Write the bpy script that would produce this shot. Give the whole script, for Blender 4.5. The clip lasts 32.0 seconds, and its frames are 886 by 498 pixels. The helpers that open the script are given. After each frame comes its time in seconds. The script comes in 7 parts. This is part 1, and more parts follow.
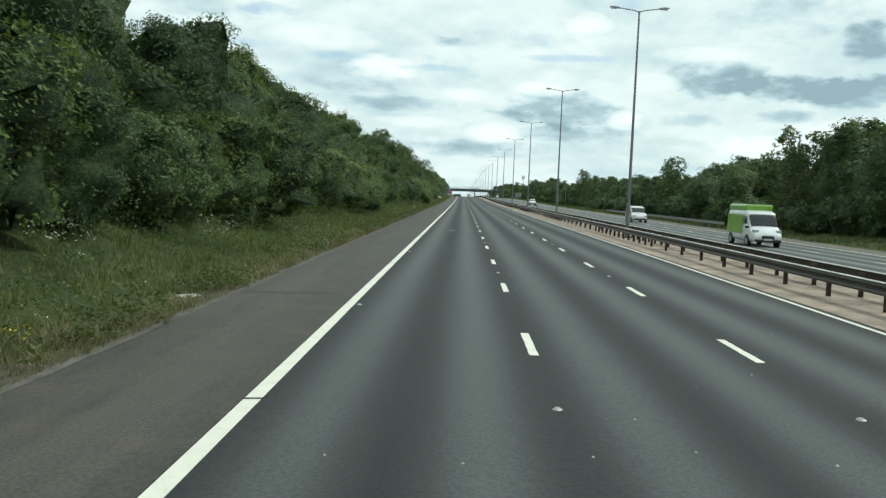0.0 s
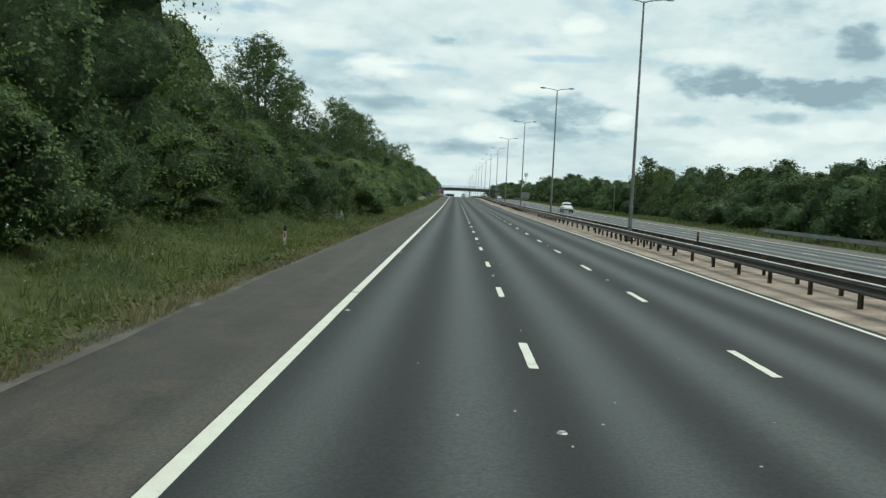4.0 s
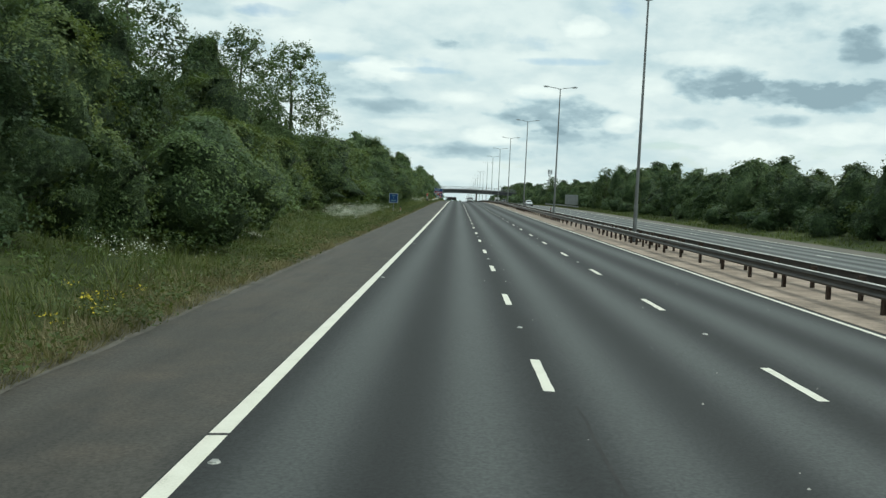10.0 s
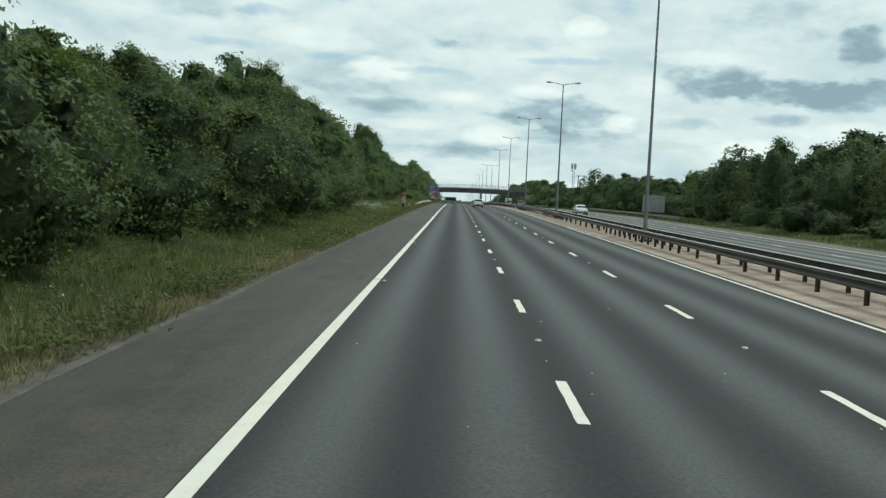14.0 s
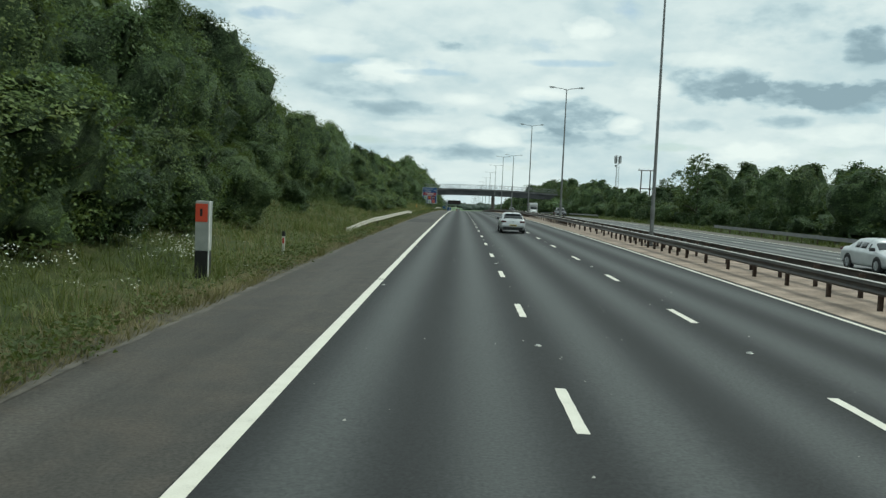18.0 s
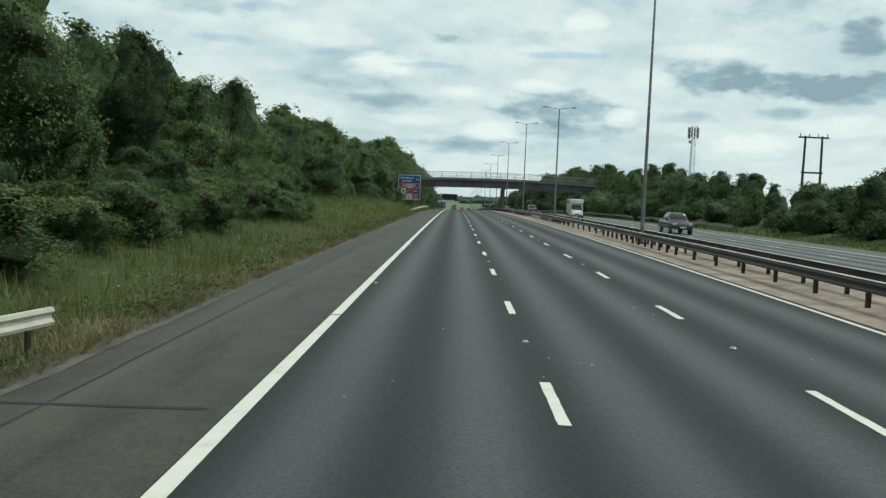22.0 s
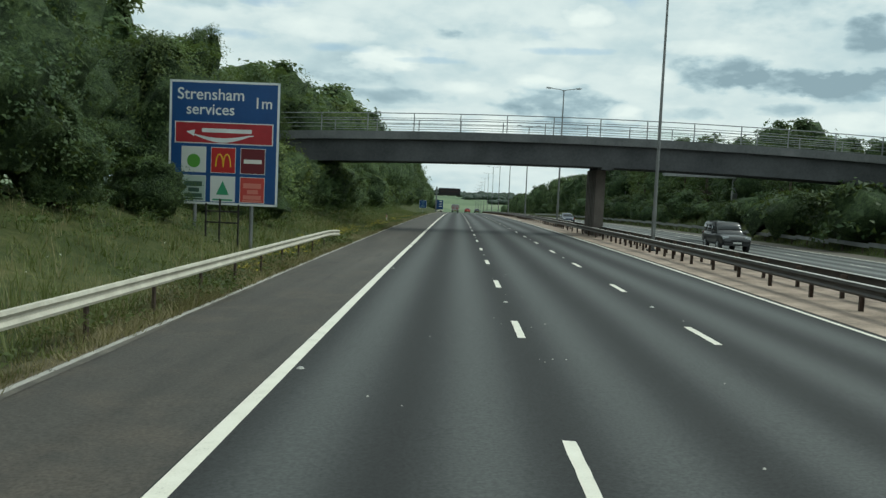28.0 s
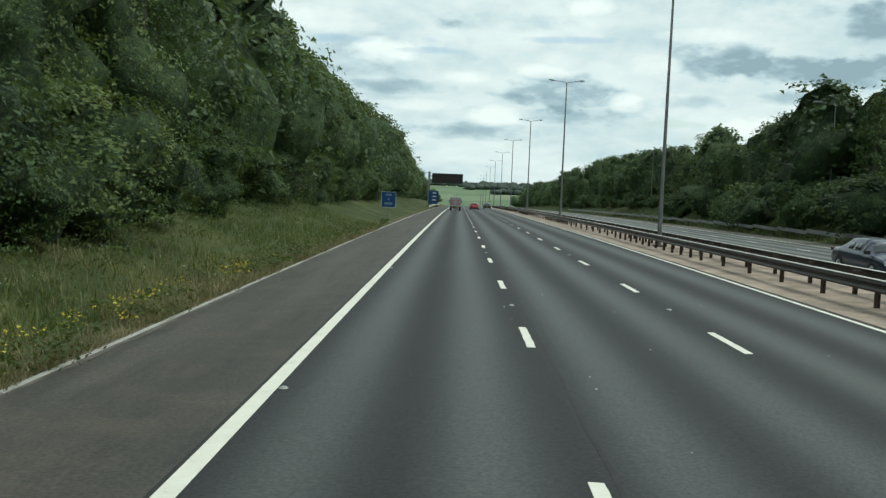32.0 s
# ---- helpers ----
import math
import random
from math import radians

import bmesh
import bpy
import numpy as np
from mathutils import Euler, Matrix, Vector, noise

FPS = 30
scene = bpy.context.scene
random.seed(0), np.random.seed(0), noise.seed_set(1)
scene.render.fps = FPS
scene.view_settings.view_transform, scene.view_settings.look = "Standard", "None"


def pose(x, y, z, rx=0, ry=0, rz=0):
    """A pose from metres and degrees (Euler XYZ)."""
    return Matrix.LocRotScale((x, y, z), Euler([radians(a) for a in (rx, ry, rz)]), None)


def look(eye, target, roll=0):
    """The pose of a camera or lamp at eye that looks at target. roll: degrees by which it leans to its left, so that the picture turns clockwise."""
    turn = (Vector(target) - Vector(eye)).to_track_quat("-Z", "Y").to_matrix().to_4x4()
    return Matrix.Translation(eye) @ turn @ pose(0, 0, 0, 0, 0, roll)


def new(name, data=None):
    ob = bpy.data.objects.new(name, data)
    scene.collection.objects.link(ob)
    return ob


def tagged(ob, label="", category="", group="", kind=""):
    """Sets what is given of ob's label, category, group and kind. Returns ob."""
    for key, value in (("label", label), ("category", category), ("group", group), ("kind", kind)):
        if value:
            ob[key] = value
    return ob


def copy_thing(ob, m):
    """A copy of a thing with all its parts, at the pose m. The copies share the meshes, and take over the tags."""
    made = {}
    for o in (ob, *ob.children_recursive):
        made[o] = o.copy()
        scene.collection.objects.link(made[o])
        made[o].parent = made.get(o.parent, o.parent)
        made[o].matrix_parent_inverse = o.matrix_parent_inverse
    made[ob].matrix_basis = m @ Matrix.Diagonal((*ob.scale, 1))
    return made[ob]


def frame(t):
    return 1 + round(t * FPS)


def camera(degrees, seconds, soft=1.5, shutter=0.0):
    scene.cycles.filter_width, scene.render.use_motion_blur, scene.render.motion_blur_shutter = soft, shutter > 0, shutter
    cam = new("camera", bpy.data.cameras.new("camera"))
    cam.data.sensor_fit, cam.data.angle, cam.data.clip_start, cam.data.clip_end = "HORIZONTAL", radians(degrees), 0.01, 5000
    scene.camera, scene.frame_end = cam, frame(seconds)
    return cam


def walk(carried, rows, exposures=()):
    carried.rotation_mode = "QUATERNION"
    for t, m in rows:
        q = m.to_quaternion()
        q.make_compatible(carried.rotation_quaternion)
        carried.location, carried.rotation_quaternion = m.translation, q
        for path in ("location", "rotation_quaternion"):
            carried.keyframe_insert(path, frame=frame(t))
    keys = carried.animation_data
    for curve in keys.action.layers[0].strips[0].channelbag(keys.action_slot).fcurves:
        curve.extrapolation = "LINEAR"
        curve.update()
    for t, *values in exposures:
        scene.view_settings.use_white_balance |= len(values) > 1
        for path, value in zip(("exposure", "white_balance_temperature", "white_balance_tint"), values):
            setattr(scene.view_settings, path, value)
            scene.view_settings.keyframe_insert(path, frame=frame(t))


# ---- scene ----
# Camera: driven along the nearside lane of a motorway at about 82 km/h.
cam = camera(54.59, 32.0, soft=1.4)
walk(cam, [
    (0, pose(2.468, 1.998, 2.606, 86.136, -2.379, 1.380)),
    (0.5, pose(2.429, 13.107, 2.582, 86.210, -2.513, 1.348)),
    (1, pose(2.390, 24.216, 2.558, 86.091, -2.511, 1.138)),
    (1.5, pose(2.404, 35.996, 2.532, 86.084, -2.494, 0.966)),
    (2, pose(2.418, 47.775, 2.506, 86.162, -2.407, 0.969)),
    (2.5, pose(2.447, 58.841, 2.481, 86.101, -2.363, 0.947)),
    (3, pose(2.476, 69.907, 2.455, 86.082, -2.339, 0.910)),
    (3.5, pose(2.450, 81.440, 2.427, 86.119, -2.526, 0.915)),
    (5.5, pose(2.335, 127.572, 2.316, 86.156, -2.859, 0.950)),
    (6, pose(2.304, 139.105, 2.290, 86.279, -2.873, 0.830)),
    (6.5, pose(2.318, 150.476, 2.266, 86.191, -2.661, 0.773)),
    (7, pose(2.332, 161.847, 2.243, 86.294, -2.666, 0.692)),
    (7.5, pose(2.375, 172.961, 2.221, 86.224, -2.613, 0.677)),
    (8, pose(2.417, 184.076, 2.201, 86.243, -2.365, 0.730)),
    (8.5, pose(2.402, 195.823, 2.180, 86.292, -2.383, 0.752)),
    (9, pose(2.385, 207.571, 2.160, 86.276, -2.429, 0.844)),
    (9.5, pose(2.307, 218.502, 2.146, 86.395, -2.524, 0.952)),
    (10, pose(2.227, 229.432, 2.137, 86.328, -2.629, 1.120)),
    (10.5, pose(2.199, 241.211, 2.134, 86.221, -2.649, 1.141)),
    (11, pose(2.170, 252.990, 2.136, 86.221, -2.567, 1.253)),
    (11.5, pose(2.114, 264.374, 2.143, 86.260, -2.494, 1.226)),
    (12, pose(2.056, 275.758, 2.155, 86.299, -2.448, 1.222)),
    (12.5, pose(1.990, 287.152, 2.173, 86.277, -2.732, 1.210)),
    (13, pose(1.922, 298.547, 2.196, 86.274, -2.825, 1.209)),
    (13.5, pose(1.872, 309.859, 2.223, 86.296, -2.699, 1.224)),
    (14, pose(1.821, 321.171, 2.252, 86.298, -2.649, 1.094)),
    (14.5, pose(1.828, 332.442, 2.283, 86.355, -2.539, 1.005)),
    (16.5, pose(1.841, 377.528, 2.431, 86.481, -2.603, 1.019)),
    (17, pose(1.841, 388.799, 2.473, 86.316, -2.677, 1.210)),
    (17.5, pose(1.751, 400.145, 2.516, 86.387, -2.586, 1.314)),
    (18, pose(1.659, 411.490, 2.555, 86.440, -2.506, 1.417)),
    (18.5, pose(1.538, 422.688, 2.583, 86.346, -2.429, 1.391)),
    (19, pose(1.416, 433.886, 2.600, 86.279, -2.601, 1.124)),
    (19.5, pose(1.441, 444.978, 2.609, 86.296, -2.828, 1.210)),
    (20, pose(1.465, 456.070, 2.608, 86.129, -2.705, 1.167)),
    (20.5, pose(1.499, 467.630, 2.597, 86.170, -2.521, 1.000)),
    (21, pose(1.530, 479.191, 2.575, 86.046, -2.471, 1.014)),
    (21.5, pose(1.479, 490.216, 2.543, 85.974, -2.309, 1.085)),
    (22, pose(1.426, 501.242, 2.501, 85.974, -2.304, 1.199)),
    (22.5, pose(1.362, 512.965, 2.446, 86.017, -2.342, 1.379)),
    (23, pose(1.297, 524.688, 2.381, 86.075, -2.351, 1.372)),
    (23.5, pose(1.243, 536.013, 2.309, 85.964, -2.334, 1.358)),
    (24, pose(1.188, 547.338, 2.229, 85.823, -2.467, 1.369)),
    (24.5, pose(1.150, 558.861, 2.137, 85.818, -2.369, 1.375)),
    (25, pose(1.110, 570.384, 2.036, 85.805, -2.362, 1.335)),
    (25.5, pose(1.047, 581.806, 1.927, 85.819, -2.370, 1.336)),
    (27.5, pose(0.780, 627.493, 1.397, 85.473, -2.368, 1.352)),
    (28, pose(0.710, 638.914, 1.242, 85.675, -2.516, 1.389)),
    (28.5, pose(0.641, 649.907, 1.084, 85.540, -2.574, 1.552)),
    (29, pose(0.571, 660.899, 0.917, 85.304, -2.590, 1.655)),
    (29.5, pose(0.457, 672.762, 0.728, 85.195, -2.556, 1.534)),
    (30, pose(0.340, 684.625, 0.529, 85.085, -2.533, 1.414)),
    (30.5, pose(0.303, 696.025, 0.329, 85.228, -2.418, 1.452)),
    (31, pose(0.264, 707.426, 0.121, 85.075, -2.285, 1.459)),
    (31.5, pose(0.176, 718.926, -0.100, 85.015, -2.173, 1.457)),
    (32, pose(0.086, 730.427, -0.331, 85.024, -2.128, 1.476)),
], exposures=((0.0, 0.18, 6200, -3), (0.7, -0.04, 6200, -3), (5.0, 0.02, 6200, -3), (8.0, 0.04, 6200, -3), (13.0, 0.0, 6200, -3), (20.0, -0.06, 6200, -3), (25.0, -0.08, 6200, -3), (29.0, -0.06, 6200, -3), (29.5, 0.10, 6200, -3), (30.0, 0.72, 6200, -3), (30.3, 0.66, 6200, -3), (30.6, 0.40, 6200, -3), (31.0, 0.10, 6200, -3), (32.0, 0.06, 6200, -3)))

# ---------------------------------------------------------------- world and sun
SUN_EL, SUN_AZ = radians(56), radians(82)
world = bpy.data.worlds.new("world")
scene.world = world
world.use_nodes = True
wn, wl = world.node_tree.nodes, world.node_tree.links
wn.clear()


def wmath(op, a, b=None, clamp=False):
    n = wn.new("ShaderNodeMath")
    n.operation, n.use_clamp = op, clamp
    for i, v in enumerate((a, b)):
        if v is None:
            continue
        if isinstance(v, (int, float)):
            n.inputs[i].default_value = v
        else:
            wl.new(v, n.inputs[i])
    return n.outputs[0]


sky = wn.new("ShaderNodeTexSky")
sky.sky_type, sky.sun_disc = "NISHITA", False
sky.sun_elevation, sky.sun_rotation = SUN_EL, SUN_AZ
coord = wn.new("ShaderNodeTexCoord")
sep = wn.new("ShaderNodeSeparateXYZ")
wl.new(coord.outputs["Generated"], sep.inputs[0])
az = wmath("ARCTAN2", sep.outputs[0], sep.outputs[1])          # to the right of straight ahead
el = wmath("ARCSINE", sep.outputs[2])
elc = wmath("MAXIMUM", el, 0.0)
# cloud layer: wider than high, crowding together towards the horizon
comb = wn.new("ShaderNodeCombineXYZ")
wl.new(wmath("MULTIPLY", az, 5.6), comb.inputs[0])
wl.new(wmath("MULTIPLY", wmath("POWER", wmath("ADD", elc, 0.02), 0.75), 9.5), comb.inputs[1])


def wnoise(scale, detail, rough, off):
    m = wn.new("ShaderNodeVectorMath")
    m.operation = "ADD"
    wl.new(comb.outputs[0], m.inputs[0])
    m.inputs[1].default_value = (off, off * 0.37, 0)
    n = wn.new("ShaderNodeTexNoise")
    n.inputs["Scale"].default_value, n.inputs["Detail"].default_value = scale, detail
    n.inputs["Roughness"].default_value = rough
    wl.new(m.outputs[0], n.inputs["Vector"])
    return n.outputs["Fac"]


def ramp(fac, stops, tree_nodes, tree_links):
    r = tree_nodes.new("ShaderNodeValToRGB")
    els = r.color_ramp.elements
    while len(els) < len(stops):
        els.new(0.5)
    for e, (p, c) in zip(els, stops):
        e.position, e.color = p, (*c, 1)
    tree_links.new(fac, r.inputs[0])
    return r.outputs[0]


big = wnoise(1.0, 8, 0.54, 3.1)
fine = wnoise(3.0, 6, 0.54, 9.7)
frayed = wnoise(6.5, 5, 0.52, 17.3)


def blob(a0, e0, wa, we):
    """A soft oval of the sky round azimuth a0 and elevation e0, in degrees, with a ragged edge."""
    da = wmath("DIVIDE", wmath("SUBTRACT", az, radians(a0)), radians(wa))
    de = wmath("DIVIDE", wmath("SUBTRACT", el, radians(e0)), radians(we))
    r2 = wmath("ADD", wmath("MULTIPLY", da, da), wmath("MULTIPLY", de, de))
    ragged = wmath("ADD", r2, wmath("ADD", wmath("MULTIPLY", wmath("SUBTRACT", frayed, 0.5), 2.6), wmath("MULTIPLY", wmath("SUBTRACT", fine, 0.5), 1.8)))
    return wmath("SUBTRACT", 1.0, wmath("MULTIPLY", ragged, 0.8), clamp=True)


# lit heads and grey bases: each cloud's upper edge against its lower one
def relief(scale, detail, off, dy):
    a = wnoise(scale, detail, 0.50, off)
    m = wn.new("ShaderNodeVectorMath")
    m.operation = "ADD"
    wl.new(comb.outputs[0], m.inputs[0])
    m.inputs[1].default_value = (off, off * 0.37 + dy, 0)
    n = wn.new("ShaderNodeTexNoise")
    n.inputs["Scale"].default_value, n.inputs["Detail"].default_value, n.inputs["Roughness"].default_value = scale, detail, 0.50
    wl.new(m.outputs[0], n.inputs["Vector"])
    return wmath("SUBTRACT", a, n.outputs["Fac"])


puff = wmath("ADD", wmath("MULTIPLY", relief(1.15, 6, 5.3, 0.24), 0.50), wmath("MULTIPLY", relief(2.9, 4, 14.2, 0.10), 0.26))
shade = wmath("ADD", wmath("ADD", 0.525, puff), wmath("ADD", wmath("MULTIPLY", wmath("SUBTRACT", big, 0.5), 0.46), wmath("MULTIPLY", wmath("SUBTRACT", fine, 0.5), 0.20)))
# the larger grey bases and white heads: azimuth, elevation, half width and half height in degrees, and depth of tone
dark = 0.0
for b in ((6.1, 5.6, 3.9, 1.15, 0.30), (15.9, 7.7, 3.1, 1.2, 0.34), (20.4, 7.1, 4.1, 0.85, 0.34), (23.6, 6.8, 3.0, 1.0, 0.32), (24.3, 9.9, 1.4, 1.04, 0.26), (20.2, 5.4, 2.0, 0.42, 0.20), (-1.6, 9.7, 1.1, 0.42, 0.22),
          (14.2, 5.1, 2.2, 0.42, 0.16), (2.7, 9.9, 5.2, 0.61, 0.10), (-4.6, 5.6, 3.5, 0.5, 0.16), (0.6, 2.9, 4.3, 0.6, 0.18), (7.1, 4.1, 4.1, 0.6, 0.18), (20.8, 11.1, 5.6, 1.13, 0.14), (-7.6, 6.6, 2.6, 0.45, 0.12), (-17.5, 11.2, 4.5, 1.0, 0.16), (-9.5, 2.6, 5.0, 0.6, 0.10)):
    dark = wmath("ADD", dark, wmath("MULTIPLY", blob(*b[:4]), b[4] * 1.1))
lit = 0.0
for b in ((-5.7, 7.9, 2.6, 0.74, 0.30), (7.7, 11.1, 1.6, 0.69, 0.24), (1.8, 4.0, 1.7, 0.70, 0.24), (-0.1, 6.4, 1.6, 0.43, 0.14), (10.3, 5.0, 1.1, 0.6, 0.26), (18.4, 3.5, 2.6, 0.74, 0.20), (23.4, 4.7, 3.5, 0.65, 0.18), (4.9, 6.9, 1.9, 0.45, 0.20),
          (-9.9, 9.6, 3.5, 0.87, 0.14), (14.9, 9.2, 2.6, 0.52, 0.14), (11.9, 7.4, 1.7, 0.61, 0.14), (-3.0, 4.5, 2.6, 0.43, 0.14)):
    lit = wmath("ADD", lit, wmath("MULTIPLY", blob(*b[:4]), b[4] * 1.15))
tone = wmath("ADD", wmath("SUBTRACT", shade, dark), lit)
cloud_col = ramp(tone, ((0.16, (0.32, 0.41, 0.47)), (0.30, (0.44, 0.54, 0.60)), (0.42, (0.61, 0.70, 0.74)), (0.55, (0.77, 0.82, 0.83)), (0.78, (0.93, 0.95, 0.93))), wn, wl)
gap = wmath("MULTIPLY", wmath("SUBTRACT", wnoise(2.3, 6, 0.55, 21.0), 0.61, clamp=True), 5.0, clamp=True)
bg_sky, bg_cloud, mix_w, out_w = wn.new("ShaderNodeBackground"), wn.new("ShaderNodeBackground"), wn.new("ShaderNodeMixShader"), wn.new("ShaderNodeOutputWorld")
bg_sky.inputs[1].default_value, bg_cloud.inputs[1].default_value = 0.13, 1.0
wl.new(sky.outputs[0], bg_sky.inputs[0])
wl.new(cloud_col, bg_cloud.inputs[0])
for b in ((-8.8, 8.5, 2.0, 0.30), (-2.4, 8.0, 2.0, 0.24), (6.4, 8.9, 2.8, 0.26), (-13.2, 11.1, 2.0, 0.40), (-15.6, 8.9, 2.4, 0.36), (-6.7, 3.5, 1.7, 0.26), (13.2, 3.7, 2.2, 0.26)):
    gap = wmath("ADD", gap, wmath("MULTIPLY", blob(*b), 0.9), clamp=True)
wl.new(wmath("SUBTRACT", 1.0, wmath("MULTIPLY", gap, 0.62)), mix_w.inputs[0])
wl.new(bg_sky.outputs[0], mix_w.inputs[1])
wl.new(bg_cloud.outputs[0], mix_w.inputs[2])
wl.new(mix_w.outputs[0], out_w.inputs[0])

sun = new("sun", bpy.data.lights.new("sun", "SUN"))
sun.data.energy, sun.data.angle, sun.data.color = 1.75, radians(12), (1.0, 0.96, 0.90)
sun.matrix_world = look((0, 0, 0), (-math.sin(SUN_AZ) * math.cos(SUN_EL), -math.cos(SUN_AZ) * math.cos(SUN_EL), -math.sin(SUN_EL)))

# ---------------------------------------------------------------- the road's line
# heading (radians to the left) and gradient of the road at each station, in metres along it
HEADING = ((-200, 0), (0, 0), (100, .00045), (200, .00138), (300, .00223), (400, .00331), (500, .00458), (600, .00561), (700, .00667), (800, .0074), (900, .0045), (5200, .004))
GRADE = ((-200, -.00209), (0, -.00209), (100, -.00247), (200, -.00174), (300, .00234), (400, .00396), (500, -.00417), (600, -.01129), (700, -.01822),
         (800, -.02551), (950, -.031), (1100, -.036), (1400, -.036), (1520, -.002), (5200, 0.0))
S_GRID = np.arange(-200, 5201, 1.0)
_h = np.interp(S_GRID, *zip(*HEADING))
_g = np.interp(S_GRID, *zip(*GRADE))
CX = -np.concatenate([[0], np.cumsum((_h[1:] + _h[:-1]) / 2)])
CZ = np.concatenate([[0], np.cumsum((_g[1:] + _g[:-1]) / 2)])
CX -= np.interp(0, S_GRID, CX)
CZ -= np.interp(0, S_GRID, CZ)
FALL = 0.0122          # crossfall of both carriageways, towards their verges
MID = 14.0             # crown of the road, in the central reserve


def line_x(s):
    return np.interp(s, S_GRID, CX)


def line_z(s):
    return np.interp(s, S_GRID, CZ)


def cross(x):
    """Height of the paved surface at the lateral place x, 0 at the nearside edge line."""
    return FALL * np.where(np.asarray(x) <= MID, x, 2 * MID - np.asarray(x))


def smooth(a):
    a = np.clip(a, 0, 1)
    return a * a * (3 - 2 * a)


BANK_L = ((-100, 2.6), (150, 2.4), (260, 1.8), (330, 1.6), (430, 1.7), (480, 1.9), (620, 2.0), (690, 2.2), (720, 2.0), (780, 1.8), (900, 2.4), (1200, 2.0))
BANK_R = ((-100, 0.6), (560, 0.5), (640, 1.2), (700, 3.2), (820, 3.4), (950, 2.0), (1200, 1.0))


def ground_z(s, x):
    """Height of the ground over the road's line at station s and lateral place x."""
    s, x = np.asarray(s, float), np.asarray(x, float)
    z = cross(np.clip(x, -3.2, 30.2))
    left = np.interp(s, *zip(*BANK_L)) * smooth((-4.2 - x) / 9.0)
    right = np.interp(s, *zip(*BANK_R)) * smooth((x - 30.5) / 7.0)
    z = z + left + right - 0.10 * smooth((-3.2 - x) / 0.8) * smooth((x + 6) / 2) 
    fade = smooth((s - 1250) / 350)
    hills = -5 * smooth((s - 1500) / 900) - 12 * smooth((s - 2600) / 1900) + 1.2 * np.sin(x / 310 + 0.6) + 1.0 * np.sin(x / 170 + s / 420)
    return z + fade * hills - smooth((np.abs(x - 14) - 70) / 300) * 3.0


def at(s, x, z=0.0):
    """World place at station s, lateral place x, z above the ground there."""
    return Vector((float(line_x(s)) + x, s, float(line_z(s)) + float(ground_z(s, x)) + z))


def on(s, x, z=0.0, turn=0.0, lean=False):
    """A pose at that place, facing along the road; lean: laid into the road's gradient and crossfall."""
    m = Matrix.Translation(at(s, x, z)) @ Matrix.Rotation(float(np.interp(s, *zip(*HEADING))) + radians(turn), 4, "Z")
    if lean:
        m = m @ Matrix.Rotation(float(np.interp(s, *zip(*GRADE))), 4, "X") @ Matrix.Rotation(-FALL if x <= MID else FALL, 4, "Y")
    return m


# ---------------------------------------------------------------- mesh helpers
def mesh_from(name, verts, faces, mat=None, smooth_shade=False):
    me = bpy.data.meshes.new(name)
    me.from_pydata([tuple(map(float, v)) for v in verts], [], [tuple(map(int, f)) for f in faces])
    if mat:
        me.materials.append(mat)
    if smooth_shade:
        me.polygons.foreach_set("use_smooth", [True] * len(me.polygons))
    me.update()
    return me


def fast_mesh(name, verts, quads, mat):
    """A mesh from numpy arrays of corners and of faces with the same number of corners."""
    me = bpy.data.meshes.new(name)
    n, k = quads.shape
    me.vertices.add(len(verts))
    me.vertices.foreach_set("co", np.asarray(verts, np.float32).ravel())
    me.loops.add(n * k)
    me.loops.foreach_set("vertex_index", quads.astype(np.int32).ravel())
    me.polygons.add(n)
    me.polygons.foreach_set("loop_start", np.arange(0, n * k, k, dtype=np.int32))
    me.materials.append(mat)
    me.update(calc_edges=True)
    me.validate()
    return me


def to_mesh(name, bm, mat, smooth_shade=False):
    me = bpy.data.meshes.new(name)
    bm.to_mesh(me)
    bm.free()
    if mat:
        me.materials.append(mat)
    if smooth_shade:
        me.polygons.foreach_set("use_smooth", [True] * len(me.polygons))
    return me


def part(name, data, mat, parent, label="", m=None, smooth_shade=False):
    """One mesh object under a thing or a part; data is a bmesh or a mesh."""
    me = to_mesh(name, data, mat, smooth_shade) if isinstance(data, bmesh.types.BMesh) else data
    ob = new(name, me)
    ob.parent = parent
    if m is not None:
        ob.matrix_basis = m
    if label:
        tagged(ob, label)
    return ob


def thing(name, label, category, m=None, group="", kind="", data=None):
    ob = new(name, data)
    if m is not None:
        ob.matrix_basis = m
    return tagged(ob, label, category, group, kind)


def box(bm, x0, y0, z0, x1, y1, z1, bevel=0.0):
    r = bmesh.ops.create_cube(bm, size=1.0, matrix=Matrix.Translation(((x0 + x1) / 2, (y0 + y1) / 2, (z0 + z1) / 2)) @ Matrix.Diagonal((x1 - x0, y1 - y0, z1 - z0, 1)))
    if bevel:
        es = {e for v in r["verts"] for e in v.link_edges}
        bmesh.ops.bevel(bm, geom=list(es), offset=bevel, segments=2, affect="EDGES", profile=0.6)
    return bm


def boxed(*a, bevel=0.0):
    return box(bmesh.new(), *a, bevel=bevel)


def tube(bm, p, q, r0, r1, sides=8):
    """A tapered rod from p to q."""
    p, q = Vector(p), Vector(q)
    d = q - p
    m = Matrix.Translation((p + q) / 2) @ d.to_track_quat("Z", "Y").to_matrix().to_4x4()
    bmesh.ops.create_cone(bm, cap_ends=True, segments=sides, radius1=r0, radius2=r1, depth=d.length, matrix=m)
    return bm


